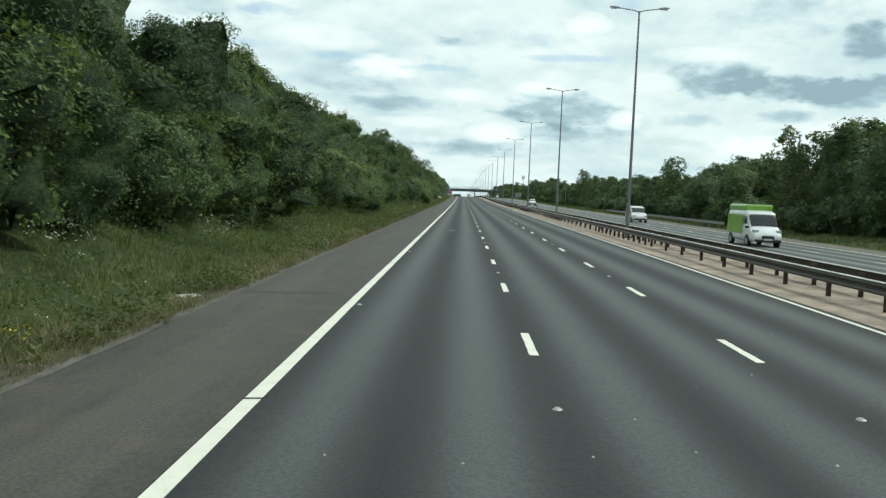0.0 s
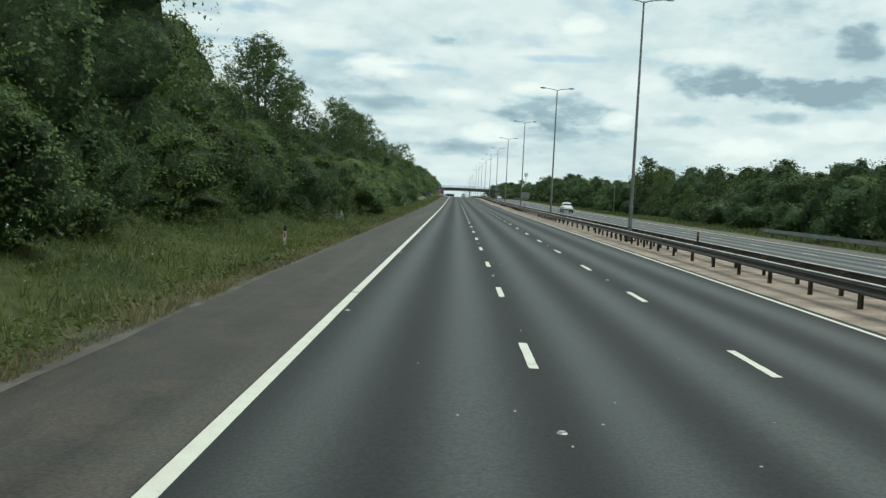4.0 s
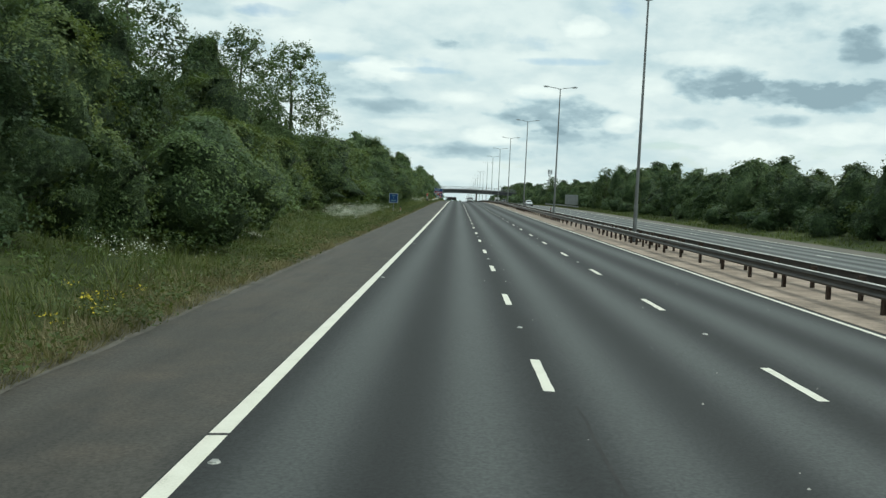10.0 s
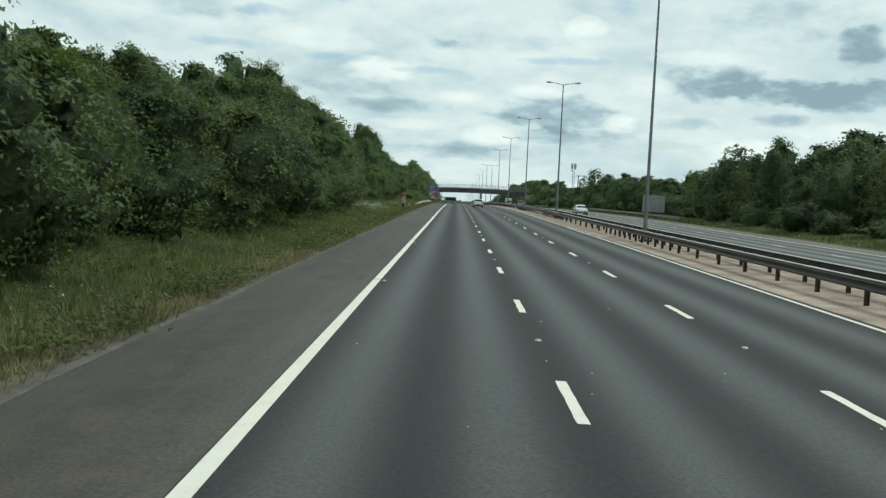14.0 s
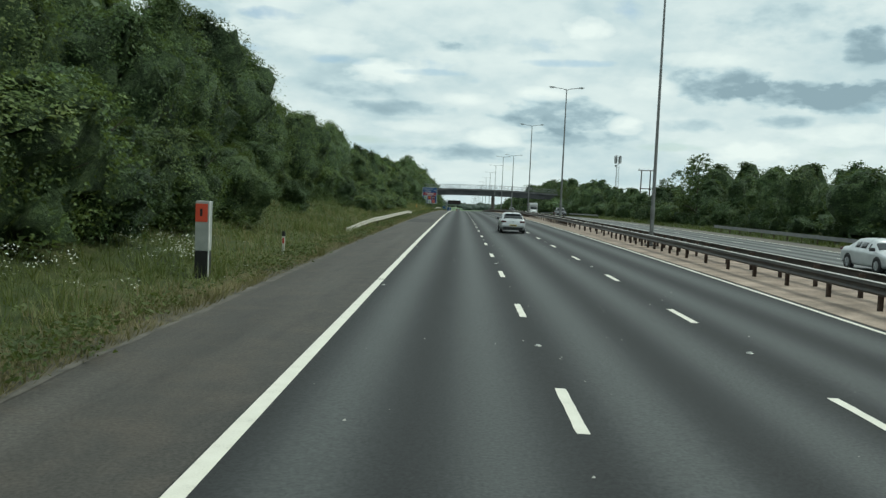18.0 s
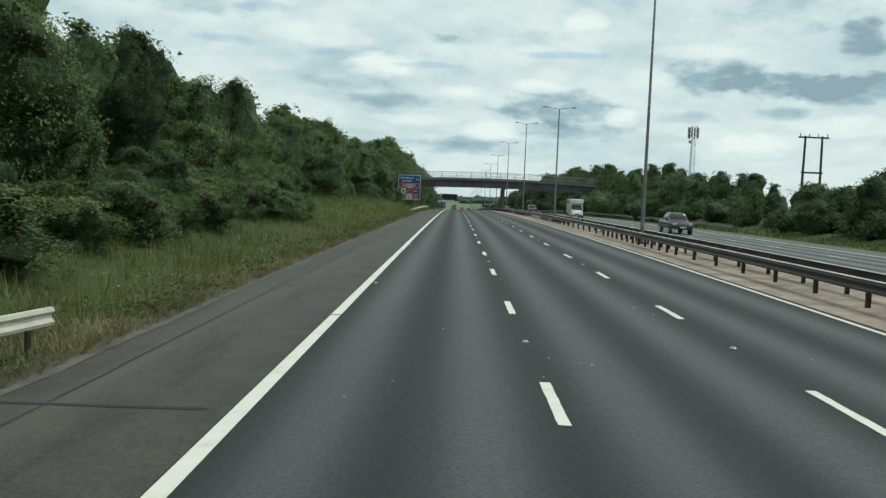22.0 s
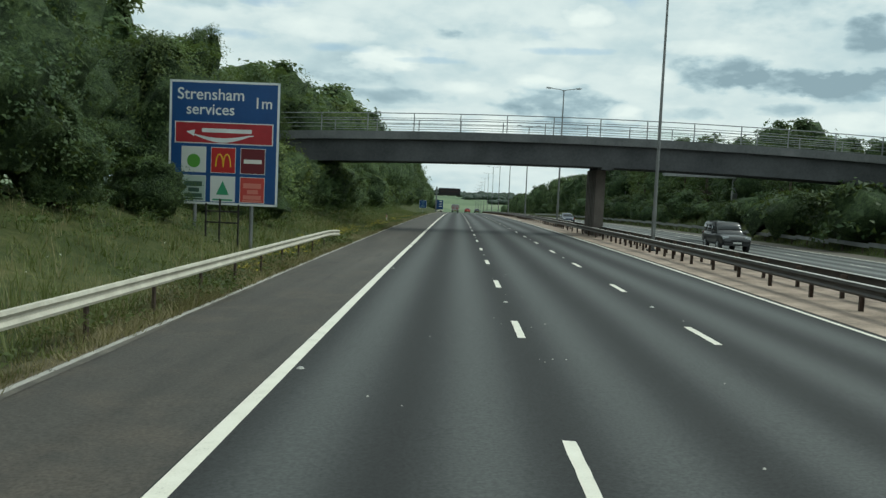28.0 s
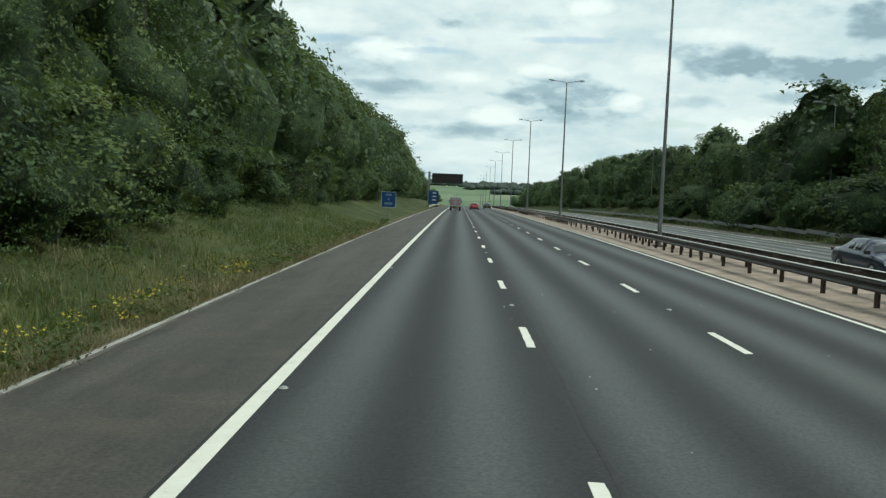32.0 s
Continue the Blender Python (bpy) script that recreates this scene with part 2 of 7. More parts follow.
def sweep(bm, section, path):
    """Sweeps a closed outline of (x, z) along a list of poses; the ends are closed."""
    rings = []
    for m in path:
        rings.append([bm.verts.new(m @ Vector((x, 0, z))) for x, z in section])
    n = len(section)
    for a, b in zip(rings, rings[1:]):
        for i in range(n):
            bm.faces.new((a[i], a[(i + 1) % n], b[(i + 1) % n], b[i]))
    bm.faces.new(rings[0])
    bm.faces.new(list(reversed(rings[-1])))
    bmesh.ops.recalc_face_normals(bm, faces=bm.faces)
    return bm


# ---------------------------------------------------------------- materials
class Mat:
    """A small builder for a principled material."""

    def __init__(self, name, color=(0.5, 0.5, 0.5), rough=0.6, metal=0.0, spec=0.5):
        self.m = bpy.data.materials.new(name)
        self.m.use_nodes = True
        self.n, self.l = self.m.node_tree.nodes, self.m.node_tree.links
        self.b = self.n["Principled BSDF"]
        self.b.inputs["Base Color"].default_value = (*color, 1)
        self.b.inputs["Roughness"].default_value = rough
        self.b.inputs["Metallic"].default_value = metal
        self.b.inputs["Specular IOR Level"].default_value = spec
        self.coord = None

    def obj(self):
        if not self.coord:
            self.coord = self.n.new("ShaderNodeTexCoord")
        return self.coord.outputs["Object"]

    def world_pos(self):
        return self.n.new("ShaderNodeNewGeometry").outputs["Position"]

    def scaled(self, vec, s):
        v = self.n.new("ShaderNodeVectorMath")
        v.operation = "MULTIPLY"
        self.l.new(vec, v.inputs[0])
        v.inputs[1].default_value = s if isinstance(s, tuple) else (s, s, s)
        return v.outputs[0]

    def noise(self, vec, scale, detail=4, rough=0.55):
        n = self.n.new("ShaderNodeTexNoise")
        n.inputs["Scale"].default_value, n.inputs["Detail"].default_value, n.inputs["Roughness"].default_value = scale, detail, rough
        self.l.new(vec, n.inputs["Vector"])
        return n.outputs["Fac"]

    def math(self, op, a, b=None, clamp=False):
        n = self.n.new("ShaderNodeMath")
        n.operation, n.use_clamp = op, clamp
        for i, v in enumerate((a, b)):
            if v is None:
                continue
            if isinstance(v, (int, float)):
                n.inputs[i].default_value = v
            else:
                self.l.new(v, n.inputs[i])
        return n.outputs[0]

    def ramp(self, fac, stops):
        return ramp(fac, stops, self.n, self.l)

    def mix(self, fac, a, b, mode="MIX"):
        n = self.n.new("ShaderNodeMix")
        n.data_type, n.blend_type = "RGBA", mode
        for sock, v in ((n.inputs[0], fac), (n.inputs[6], a), (n.inputs[7], b)):
            if isinstance(v, (int, float)):
                sock.default_value = v
            elif isinstance(v, tuple):
                sock.default_value = (*v, 1)
            else:
                self.l.new(v, sock)
        return n.outputs[2]

    def set(self, name, v):
        self.l.new(v, self.b.inputs[name])
        return self

    def bump(self, h, strength=0.3, dist=0.02):
        n = self.n.new("ShaderNodeBump")
        n.inputs["Strength"].default_value, n.inputs["Distance"].default_value = strength, dist
        self.l.new(h, n.inputs["Height"])
        self.l.new(n.outputs[0], self.b.inputs["Normal"])
        return self


def worn(name, c1, c2, rough=0.6, metal=0.0, scale=3.0, bump=0.15, r2=None):
    """Paint, metal or concrete with blotches at two scales."""
    k = Mat(name, c1, rough, metal)
    v = k.obj()
    a, b = k.noise(v, scale, 5), k.noise(v, scale * 14, 3)
    f = k.math("ADD", k.math("MULTIPLY", a, 0.7), k.math("MULTIPLY", b, 0.3))
    k.set("Base Color", k.ramp(f, ((0.36, c1), (0.64, c2))))
    if r2 is not None:
        k.set("Roughness", k.math("ADD", rough, k.math("MULTIPLY", k.math("SUBTRACT", a, 0.5), r2)))
    if bump:
        k.bump(b, bump, 0.01)
    return k.m


def asphalt(name, lanes, gain=1.0):
    k = Mat(name, (0.06, 0.062, 0.062), 0.75, 0, 0.4)
    uv = k.n.new("ShaderNodeUVMap")
    uv.uv_map = "road"
    sp = k.n.new("ShaderNodeSeparateXYZ")
    k.l.new(uv.outputs[0], sp.inputs[0])
    pos = k.world_pos()
    grit = k.noise(pos, 90, 2, 0.7)
    speck = k.noise(pos, 22, 3, 0.6)
    patch = k.noise(k.scaled(pos, (1.0, 0.06, 1.0)), 1.1, 5)
    broad = k.noise(k.scaled(pos, (0.5, 0.02, 1.0)), 1.0, 3)
    f = k.math("ADD", k.math("MULTIPLY", patch, 0.55), k.math("MULTIPLY", broad, 0.45))
    if lanes:
        # wheel tracks polished paler, the middle of each lane and the joints darker with oil
        u = k.math("DIVIDE", sp.outputs[0], 3.69)
        w = k.math("COSINE", k.math("MULTIPLY", k.math("SUBTRACT", u, 0.25), 4 * math.pi))
        tracks = k.math("ADD", 0.5, k.math("MULTIPLY", w, 0.5))
        tone = k.math("ADD", k.math("MULTIPLY", tracks, 0.62), k.math("MULTIPLY", f, 0.55))
        col = k.ramp(tone, ((0.20, (0.017, 0.018, 0.018)), (0.50, (0.032, 0.034, 0.034)), (0.92, (0.064, 0.068, 0.066))))
        k.set("Roughness", k.math("SUBTRACT", 0.82, k.math("MULTIPLY", tracks, 0.16)))
    else:
        col = k.ramp(f, ((0.30, (0.037, 0.034, 0.029)), (0.52, (0.060, 0.055, 0.047)), (0.72, (0.098, 0.090, 0.078))))
        # brown dust and darker stains along the edge
        col = k.mix(k.math("MULTIPLY", k.math("SUBTRACT", k.noise(pos, 0.9, 6, 0.65), 0.46, True), 3.0, True), col, (0.088, 0.072, 0.056))
        col = k.mix(k.math("MULTIPLY", k.math("SUBTRACT", k.noise(k.scaled(pos, (1.0, 0.12, 1.0)), 2.4, 5, 0.6), 0.55, True), 3.0, True), col, (0.024, 0.023, 0.022))
    col = k.mix(k.math("MULTIPLY", grit, 0.5), col, (0.5, 0.5, 0.5), "OVERLAY")
    col = k.mix(0.75, col, k.ramp(speck, ((0.3, (0.25, 0.25, 0.25)), (0.7, (0.75, 0.75, 0.75)))), "OVERLAY")
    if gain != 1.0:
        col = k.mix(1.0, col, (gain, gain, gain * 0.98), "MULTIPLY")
    k.set("Base Color", col)
    k.bump(grit, 0.35, 0.006)
    return k.m


def leaf_mat(name, dark_c, mid_c, pale_c, dry=0.75):
    k = Mat(name, mid_c, 0.55, 0, 0.3)
    geo = k.n.new("ShaderNodeNewGeometry")
    info = k.n.new("ShaderNodeObjectInfo")
    blotch = k.noise(geo.outputs["Position"], 0.55, 3)
    f = k.math("ADD", k.math("MULTIPLY", geo.outputs["Random Per Island"], 0.15), k.math("ADD", k.math("MULTIPLY", info.outputs["Random"], 0.26), k.math("MULTIPLY", blotch, 0.75)))
    col = k.ramp(f, ((0.40, dark_c), (0.60, mid_c), (0.84, pale_c)))
    # drier, browner growth in broad patches
    olive = k.math("MULTIPLY", k.math("SUBTRACT", k.noise(geo.outputs["Position"], 0.16, 3), 0.46, True), 3.2, True)
    col = k.mix(k.math("MULTIPLY", olive, dry), col, (1.25, 0.92, 0.80), "MULTIPLY")
    k.set("Base Color", col)
    tr = k.n.new("ShaderNodeBsdfTranslucent")
    k.l.new(k.mix(0.6, col, (0.16, 0.20, 0.03)), tr.inputs[0])
    mx = k.n.new("ShaderNodeMixShader")
    mx.inputs[0].default_value = 0.32
    k.l.new(k.b.outputs[0], mx.inputs[1])
    k.l.new(tr.outputs[0], mx.inputs[2])
    k.l.new(mx.outputs[0], k.n["Material Output"].inputs[0])
    return k.m


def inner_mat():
    """A crown's dense heart: leaf-sized mottling, its dark tones painted shade between leaves."""
    k = Mat("inner_foliage_gap_shade", (0.04, 0.07, 0.024), 0.7, 0, 0.2)
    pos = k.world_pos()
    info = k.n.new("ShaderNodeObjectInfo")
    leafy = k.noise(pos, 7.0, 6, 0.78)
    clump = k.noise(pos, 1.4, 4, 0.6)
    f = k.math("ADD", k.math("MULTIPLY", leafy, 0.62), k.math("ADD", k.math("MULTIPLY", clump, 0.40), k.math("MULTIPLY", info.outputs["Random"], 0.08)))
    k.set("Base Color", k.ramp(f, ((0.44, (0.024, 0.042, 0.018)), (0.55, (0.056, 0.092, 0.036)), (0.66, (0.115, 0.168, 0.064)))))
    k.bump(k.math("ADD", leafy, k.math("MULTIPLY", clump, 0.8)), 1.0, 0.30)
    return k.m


def ground_mat():
    k = Mat("verge_soil_and_grass", (0.06, 0.09, 0.03), 0.9, 0, 0.2)
    pos = k.world_pos()
    uv = k.n.new("ShaderNodeUVMap")
    uv.uv_map = "road"
    sp = k.n.new("ShaderNodeSeparateXYZ")
    k.l.new(uv.outputs[0], sp.inputs[0])
    a, b, c = k.noise(pos, 0.22, 5), k.noise(pos, 2.6, 5, 0.65), k.noise(pos, 24, 3, 0.7)
    g = k.math("ADD", k.math("MULTIPLY", a, 0.4), k.math("ADD", k.math("MULTIPLY", b, 0.35), k.math("MULTIPLY", c, 0.25)))
    green = k.ramp(g, ((0.36, (0.018, 0.028, 0.010)), (0.5, (0.054, 0.070, 0.023)), (0.64, (0.125, 0.122, 0.050))))
    dry = k.ramp(g, ((0.28, (0.060, 0.050, 0.032)), (0.5, (0.14, 0.115, 0.072)), (0.75, (0.29, 0.245, 0.16))))
    edge = k.math("SUBTRACT", 1.0, k.math("DIVIDE", k.math("SUBTRACT", -3.0, sp.outputs[0]), k.math("ADD", 0.7, k.math("MULTIPLY", a, 2.2))), True)
    edge = k.math("MULTIPLY", edge, k.math("LESS_THAN", sp.outputs[0], 5.0))
    # far fields in different crops, greens paled and greyed as painted haze
    cell = k.n.new("ShaderNodeTexVoronoi")
    cell.inputs["Scale"].default_value = 1.0
    k.l.new(k.scaled(pos, (0.0048, 0.0030, 0.0)), cell.inputs["Vector"])
    fields = k.ramp(cell.outputs["Color"], ((0.2, (0.10, 0.150, 0.080)), (0.5, (0.14, 0.190, 0.105)), (0.8, (0.19, 0.22, 0.135))))
    col = k.mix(edge, green, dry)
    col = k.mix(k.math("MULTIPLY", k.math("SUBTRACT", sp.outputs[1], 1200.0), 0.01, True), col, fields)
    k.set("Base Color", col)
    k.bump(k.math("ADD", b, c), 0.5, 0.08)
    return k.m


M_ROAD = asphalt("asphalt_lanes", True)
M_SHOULDER = asphalt("asphalt_hard_shoulder", False)
# opposite carriageway: the same asphalt colours, multiplied by a gain
M_ROAD_FAR = asphalt("pale_asphalt_lanes", True, 2.4)
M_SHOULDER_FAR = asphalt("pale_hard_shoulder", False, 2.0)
M_GROUND = ground_mat()


def paint_mat():
    k = Mat("road_paint", (0.70, 0.70, 0.62), 0.55)
    pos = k.world_pos()
    a, b = k.noise(pos, 3.0, 5), k.noise(pos, 40, 3, 0.7)
    f = k.math("ADD", k.math("MULTIPLY", a, 0.5), k.math("MULTIPLY", b, 0.5))
    k.set("Base Color", k.ramp(f, ((0.30, (0.44, 0.42, 0.36)), (0.42, (0.68, 0.655, 0.56)), (0.7, (0.80, 0.775, 0.68)))))
    k.bump(b, 0.2, 0.004)
    return k.m


M_PAINT = paint_mat()
M_SAND = worn("sandy_reserve", (0.17, 0.135, 0.105), (0.43, 0.34, 0.27), 0.95, 0, 0.75, 0.7)
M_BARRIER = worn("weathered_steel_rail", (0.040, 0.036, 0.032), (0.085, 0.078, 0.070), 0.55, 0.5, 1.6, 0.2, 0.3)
M_BARRIER_TOP = worn("lit_rail_top", (0.36, 0.35, 0.32), (0.56, 0.55, 0.51), 0.6, 0.3, 2.0, 0.1)
M_POST = worn("rusty_steel_post", (0.055, 0.040, 0.032), (0.10, 0.07, 0.052), 0.75, 0.4, 6.0, 0.25)
M_GALV = worn("galvanised_steel", (0.20, 0.21, 0.215), (0.30, 0.31, 0.315), 0.45, 0.7, 1.2, 0.08, 0.2)
M_COLUMN = worn("grey_lamp_column", (0.15, 0.155, 0.155), (0.22, 0.225, 0.22), 0.5, 0.45, 0.9, 0.06, 0.2)
M_LANTERN = worn("grey_lantern_shell", (0.17, 0.18, 0.18), (0.24, 0.25, 0.25), 0.45, 0.2, 3.0, 0.05)
M_BOWL = Mat("lantern_bowl", (0.55, 0.58, 0.58), 0.15).m
M_CREAM = worn("lichened_white_rail", (0.42, 0.40, 0.33), (0.58, 0.56, 0.47), 0.65, 0.0, 2.0, 0.15)
M_CONC = worn("bridge_concrete", (0.045, 0.048, 0.052), (0.095, 0.098, 0.102), 0.85, 0, 0.35, 0.3)
M_PIER = worn("pier_concrete", (0.080, 0.068, 0.060), (0.150, 0.130, 0.115), 0.85, 0, 0.6, 0.3)
M_CONC_PALE = worn("parapet_concrete", (0.10, 0.104, 0.106), (0.18, 0.184, 0.184), 0.85, 0, 0.5, 0.3)
M_KERB = worn("concrete_edging", (0.30, 0.29, 0.26), (0.44, 0.43, 0.39), 0.9, 0, 2.0, 0.3)
M_BLUE = worn("blue_sign_face", (0.010, 0.060, 0.200), (0.013, 0.076, 0.240), 0.4, 0, 1.0, 0.0)
M_WHITE = worn("white_sign_face", (0.66, 0.68, 0.68), (0.76, 0.78, 0.77), 0.45, 0, 2.0, 0.0)
M_BLACK = worn("black_sign_face", (0.010, 0.011, 0.012), (0.02, 0.02, 0.022), 0.5, 0, 2.0, 0.0)
M_RED = worn("red_sign_panel", (0.33, 0.018, 0.028), (0.40, 0.026, 0.036), 0.45, 0, 2.0, 0.0)
M_BACK = worn("sign_back_aluminium", (0.24, 0.25, 0.25), (0.34, 0.35, 0.35), 0.55, 0.5, 1.0, 0.05)
M_BARK = worn("bark", (0.045, 0.036, 0.027), (0.11, 0.092, 0.072), 0.95, 0, 3.0, 0.6)
M_LEAF = [leaf_mat("leaf_mid", (0.038, 0.068, 0.026), (0.086, 0.142, 0.048), (0.165, 0.232, 0.080)),
          leaf_mat("leaf_deep", (0.030, 0.056, 0.025), (0.064, 0.110, 0.046), (0.122, 0.182, 0.074)),
          leaf_mat("leaf_bright", (0.048, 0.080, 0.028), (0.108, 0.166, 0.052), (0.195, 0.256, 0.084))]
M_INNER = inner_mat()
# foliage of the distant woods, with haze mixed into its paler, bluer greens
M_HAZE = leaf_mat("far_foliage_hazed", (0.052, 0.078, 0.062), (0.080, 0.112, 0.088), (0.120, 0.155, 0.120), 0.2)
M_GRASS = leaf_mat("grass_blades", (0.062, 0.086, 0.024), (0.125, 0.158, 0.048), (0.24, 0.24, 0.105), 0.25)
M_STRAW = leaf_mat("dry_grass_blades", (0.12, 0.104, 0.054), (0.27, 0.228, 0.124), (0.44, 0.385, 0.23), 0.0)
M_WEED = leaf_mat("weed_leaf", (0.034, 0.052, 0.016), (0.082, 0.112, 0.034), (0.150, 0.180, 0.060), 0.4)
M_FLOWER = Mat("white_umbels", (0.64, 0.66, 0.55), 0.8).m
M_YELLOW = Mat("yellow_petals", (0.52, 0.43, 0.03), 0.8).m

# ---------------------------------------------------------------- ground and carriageways
def strip(name, mat, x_list, s_list, lift, label, category):
    """A paved sheet along the road, with an edge turned down at both sides, carrying (lateral, station) as its map."""
    xs = [x_list[0], *x_list, x_list[-1]]
    drop = [0.25] + [0] * len(x_list) + [0.25]
    v, uv = [], []
    for s in s_list:
        lx, lz = float(line_x(s)), float(line_z(s))
        for x, d in zip(xs, drop):
            v.append((lx + x, s, lz + float(cross(x)) + lift - d))
            uv.append((x, s))
    n = len(xs)
    f = [(j * n + i, j * n + i + 1, (j + 1) * n + i + 1, (j + 1) * n + i) for j in range(len(s_list) - 1) for i in range(n - 1)]
    me = mesh_from(name, v, f, mat)
    lay = me.uv_layers.new(name="road")
    for lp in me.loops:
        lay.data[lp.index].uv = uv[lp.vertex_index]
    return thing(name, label, category, kind="structure", data=me)


S_ROAD = list(np.arange(-60, 1401, 10.0))
lanes = strip("road", M_ROAD, [-0.13, 3.7, 7.4, 11.3], S_ROAD, 0.0, "three asphalt motorway lanes with worn wheel tracks", "road")
shoulder = strip("hard_shoulder", M_SHOULDER, [-3.2, -1.6, -0.13], S_ROAD, -0.003, "brownish-grey asphalt hard shoulder beside the lanes", "hard shoulder")
reserve = strip("central_reserve", M_SAND, [11.3, 12.6, 14.0, 15.2], S_ROAD, 0.012, "sandy gravel central reserve under the crash barriers", "central reserve")
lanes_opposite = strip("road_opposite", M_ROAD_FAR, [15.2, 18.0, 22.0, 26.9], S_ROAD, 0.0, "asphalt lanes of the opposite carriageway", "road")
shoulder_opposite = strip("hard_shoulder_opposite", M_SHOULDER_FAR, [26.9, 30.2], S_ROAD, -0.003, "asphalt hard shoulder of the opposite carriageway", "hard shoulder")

gx = np.array([-3500, -1800, -900, -450, -220, -110, -60, -40, -30, -24, -20, -17, -15, -13, -11.5, -10, -9, -8, -7, -6, -5.2, -4.5, -4.0, -3.6, -3.2, -2.6,
               3, 14, 25, 29.6, 30.2, 31, 32, 33.5, 35, 36.5, 38, 41, 46, 55, 70, 100, 160, 260, 480, 900, 1800, 3500])
gs = np.concatenate([np.arange(-60, 1000, 4.0), np.arange(1000, 1600, 20.0), np.arange(1600, 2600, 60.0), np.arange(2600, 4801, 200.0)])
SS, XX = np.meshgrid(gs, gx, indexing="ij")
ZZ = line_z(SS) + ground_z(SS, XX)
road_under = (XX > -3.0) & (XX < 30.0) & (SS < 1390)
ZZ = ZZ - 0.15 * road_under
rough_mask = smooth((-4.5 - XX) / 2) + smooth((XX - 31) / 2)
rng = np.random.RandomState(5)
ZZ = ZZ + rough_mask * rng.uniform(-0.10, 0.10, ZZ.shape)
gv = np.stack([line_x(SS) + XX, SS, ZZ], -1).reshape(-1, 3)
nj, ni = SS.shape
jj, ii = np.meshgrid(np.arange(nj - 1), np.arange(ni - 1), indexing="ij")
gf = np.stack([jj * ni + ii, jj * ni + ii + 1, (jj + 1) * ni + ii + 1, (jj + 1) * ni + ii], -1).reshape(-1, 4)
gme = fast_mesh("ground", gv, gf, M_GROUND)
gme.polygons.foreach_set("use_smooth", [True] * len(gme.polygons))
glay = gme.uv_layers.new(name="road")
guv = np.stack([XX, SS], -1).reshape(-1, 2)[gf.ravel()]
glay.data.foreach_set("uv", guv.astype(np.float32).ravel())
thing("ground", "grass verges, cutting banks and far fields", "ground", kind="structure", data=gme)

# soil and dead grass that has crept over the shoulder's edge
ev, ef = [], []
rs_e = np.random.RandomState(12)
es_ = np.arange(-12, 628, 0.45)
creep = np.convolve(rs_e.uniform(-1, 1, len(es_) + 30), np.ones(9) / 9, "same")[:len(es_)] * 0.18 + rs_e.uniform(-0.06, 0.06, len(es_))
for s, c in zip(es_, creep):
    lx, lz = float(line_x(s)), float(line_z(s))
    for x, dz in ((-4.0, -0.05), (-3.35, 0.035), (-3.24 + 0.5 * c, 0.03), (-3.12 + c, 0.002)):
        ev.append((lx + x, s, lz + float(cross(x)) + dz))
for j in range(len(es_) - 1):
    for i in range(3):
        ef.append((4 * j + i, 4 * j + i + 1, 4 * j + i + 5, 4 * j + i + 4))
M_SOIL = worn("dry_soil_and_dead_grass", (0.036, 0.034, 0.022), (0.125, 0.108, 0.070), 0.95, 0, 2.6, 0.9)
thing("verge_edge", "dry soil and dead grass along the shoulder's edge", "verge", kind="structure", data=mesh_from("verge_edge", ev, ef, M_SOIL))

# pale dust and grit washed to the shoulder's edge
dv, df = [], []
ds_ = np.arange(-12, 800, 0.9)
wob = np.convolve(rs_e.uniform(-1, 1, len(ds_) + 30), np.ones(5) / 5, "same")[:len(ds_)] * 0.14 + rs_e.uniform(-0.03, 0.03, len(ds_))
for s, c in zip(ds_, wob):
    lx, lz = float(line_x(s)), float(line_z(s))
    for x in (-3.19, -2.94 + c):
        dv.append((lx + x, s, lz + float(cross(x)) + 0.004))
for j in range(len(ds_) - 1):
    df.append((2 * j, 2 * j + 1, 2 * j + 3, 2 * j + 2))
M_DUST = worn("road_dust", (0.070, 0.065, 0.056), (0.155, 0.143, 0.120), 0.95, 0, 1.6, 0.4)
part("dust_strip", mesh_from("dust_strip", dv, df, M_DUST), None, shoulder, "pale dust along the shoulder's outer edge")

# darker patches of newer asphalt on the hard shoulder
M_PATCH = worn("newer_asphalt", (0.030, 0.028, 0.026), (0.054, 0.051, 0.046), 0.85, 0, 5.0, 0.5)
for s0, s1, x0, x1 in ((494.0, 507.5, -2.9, -0.35),):
    pv = [(float(line_x(s)) + x, s, float(line_z(s)) + float(cross(x)) + 0.003) for s in np.linspace(s0, s1, 6) for x in (x0, x1)]
    part("asphalt_patch", mesh_from("asphalt_patch", pv, [(2 * i, 2 * i + 1, 2 * i + 3, 2 * i + 2) for i in range(5)], M_PATCH), None, shoulder, "darker patch of newer asphalt")

# concrete edging of the shoulder, laid in short lengths
edging = thing("edging", "pale concrete channel along the hard shoulder", "kerb", kind="structure")
bm_e = boxed(-0.05, -1.48, -0.1, 0.05, 1.48, 0.004, bevel=0.006)
me_e = to_mesh("edging_block", bm_e, M_KERB)
for k in range(111):
    s = 628 + k * 3.0
    part("edging_block", me_e, None, edging, m=on(s, -3.10, 0.012, lean=True))


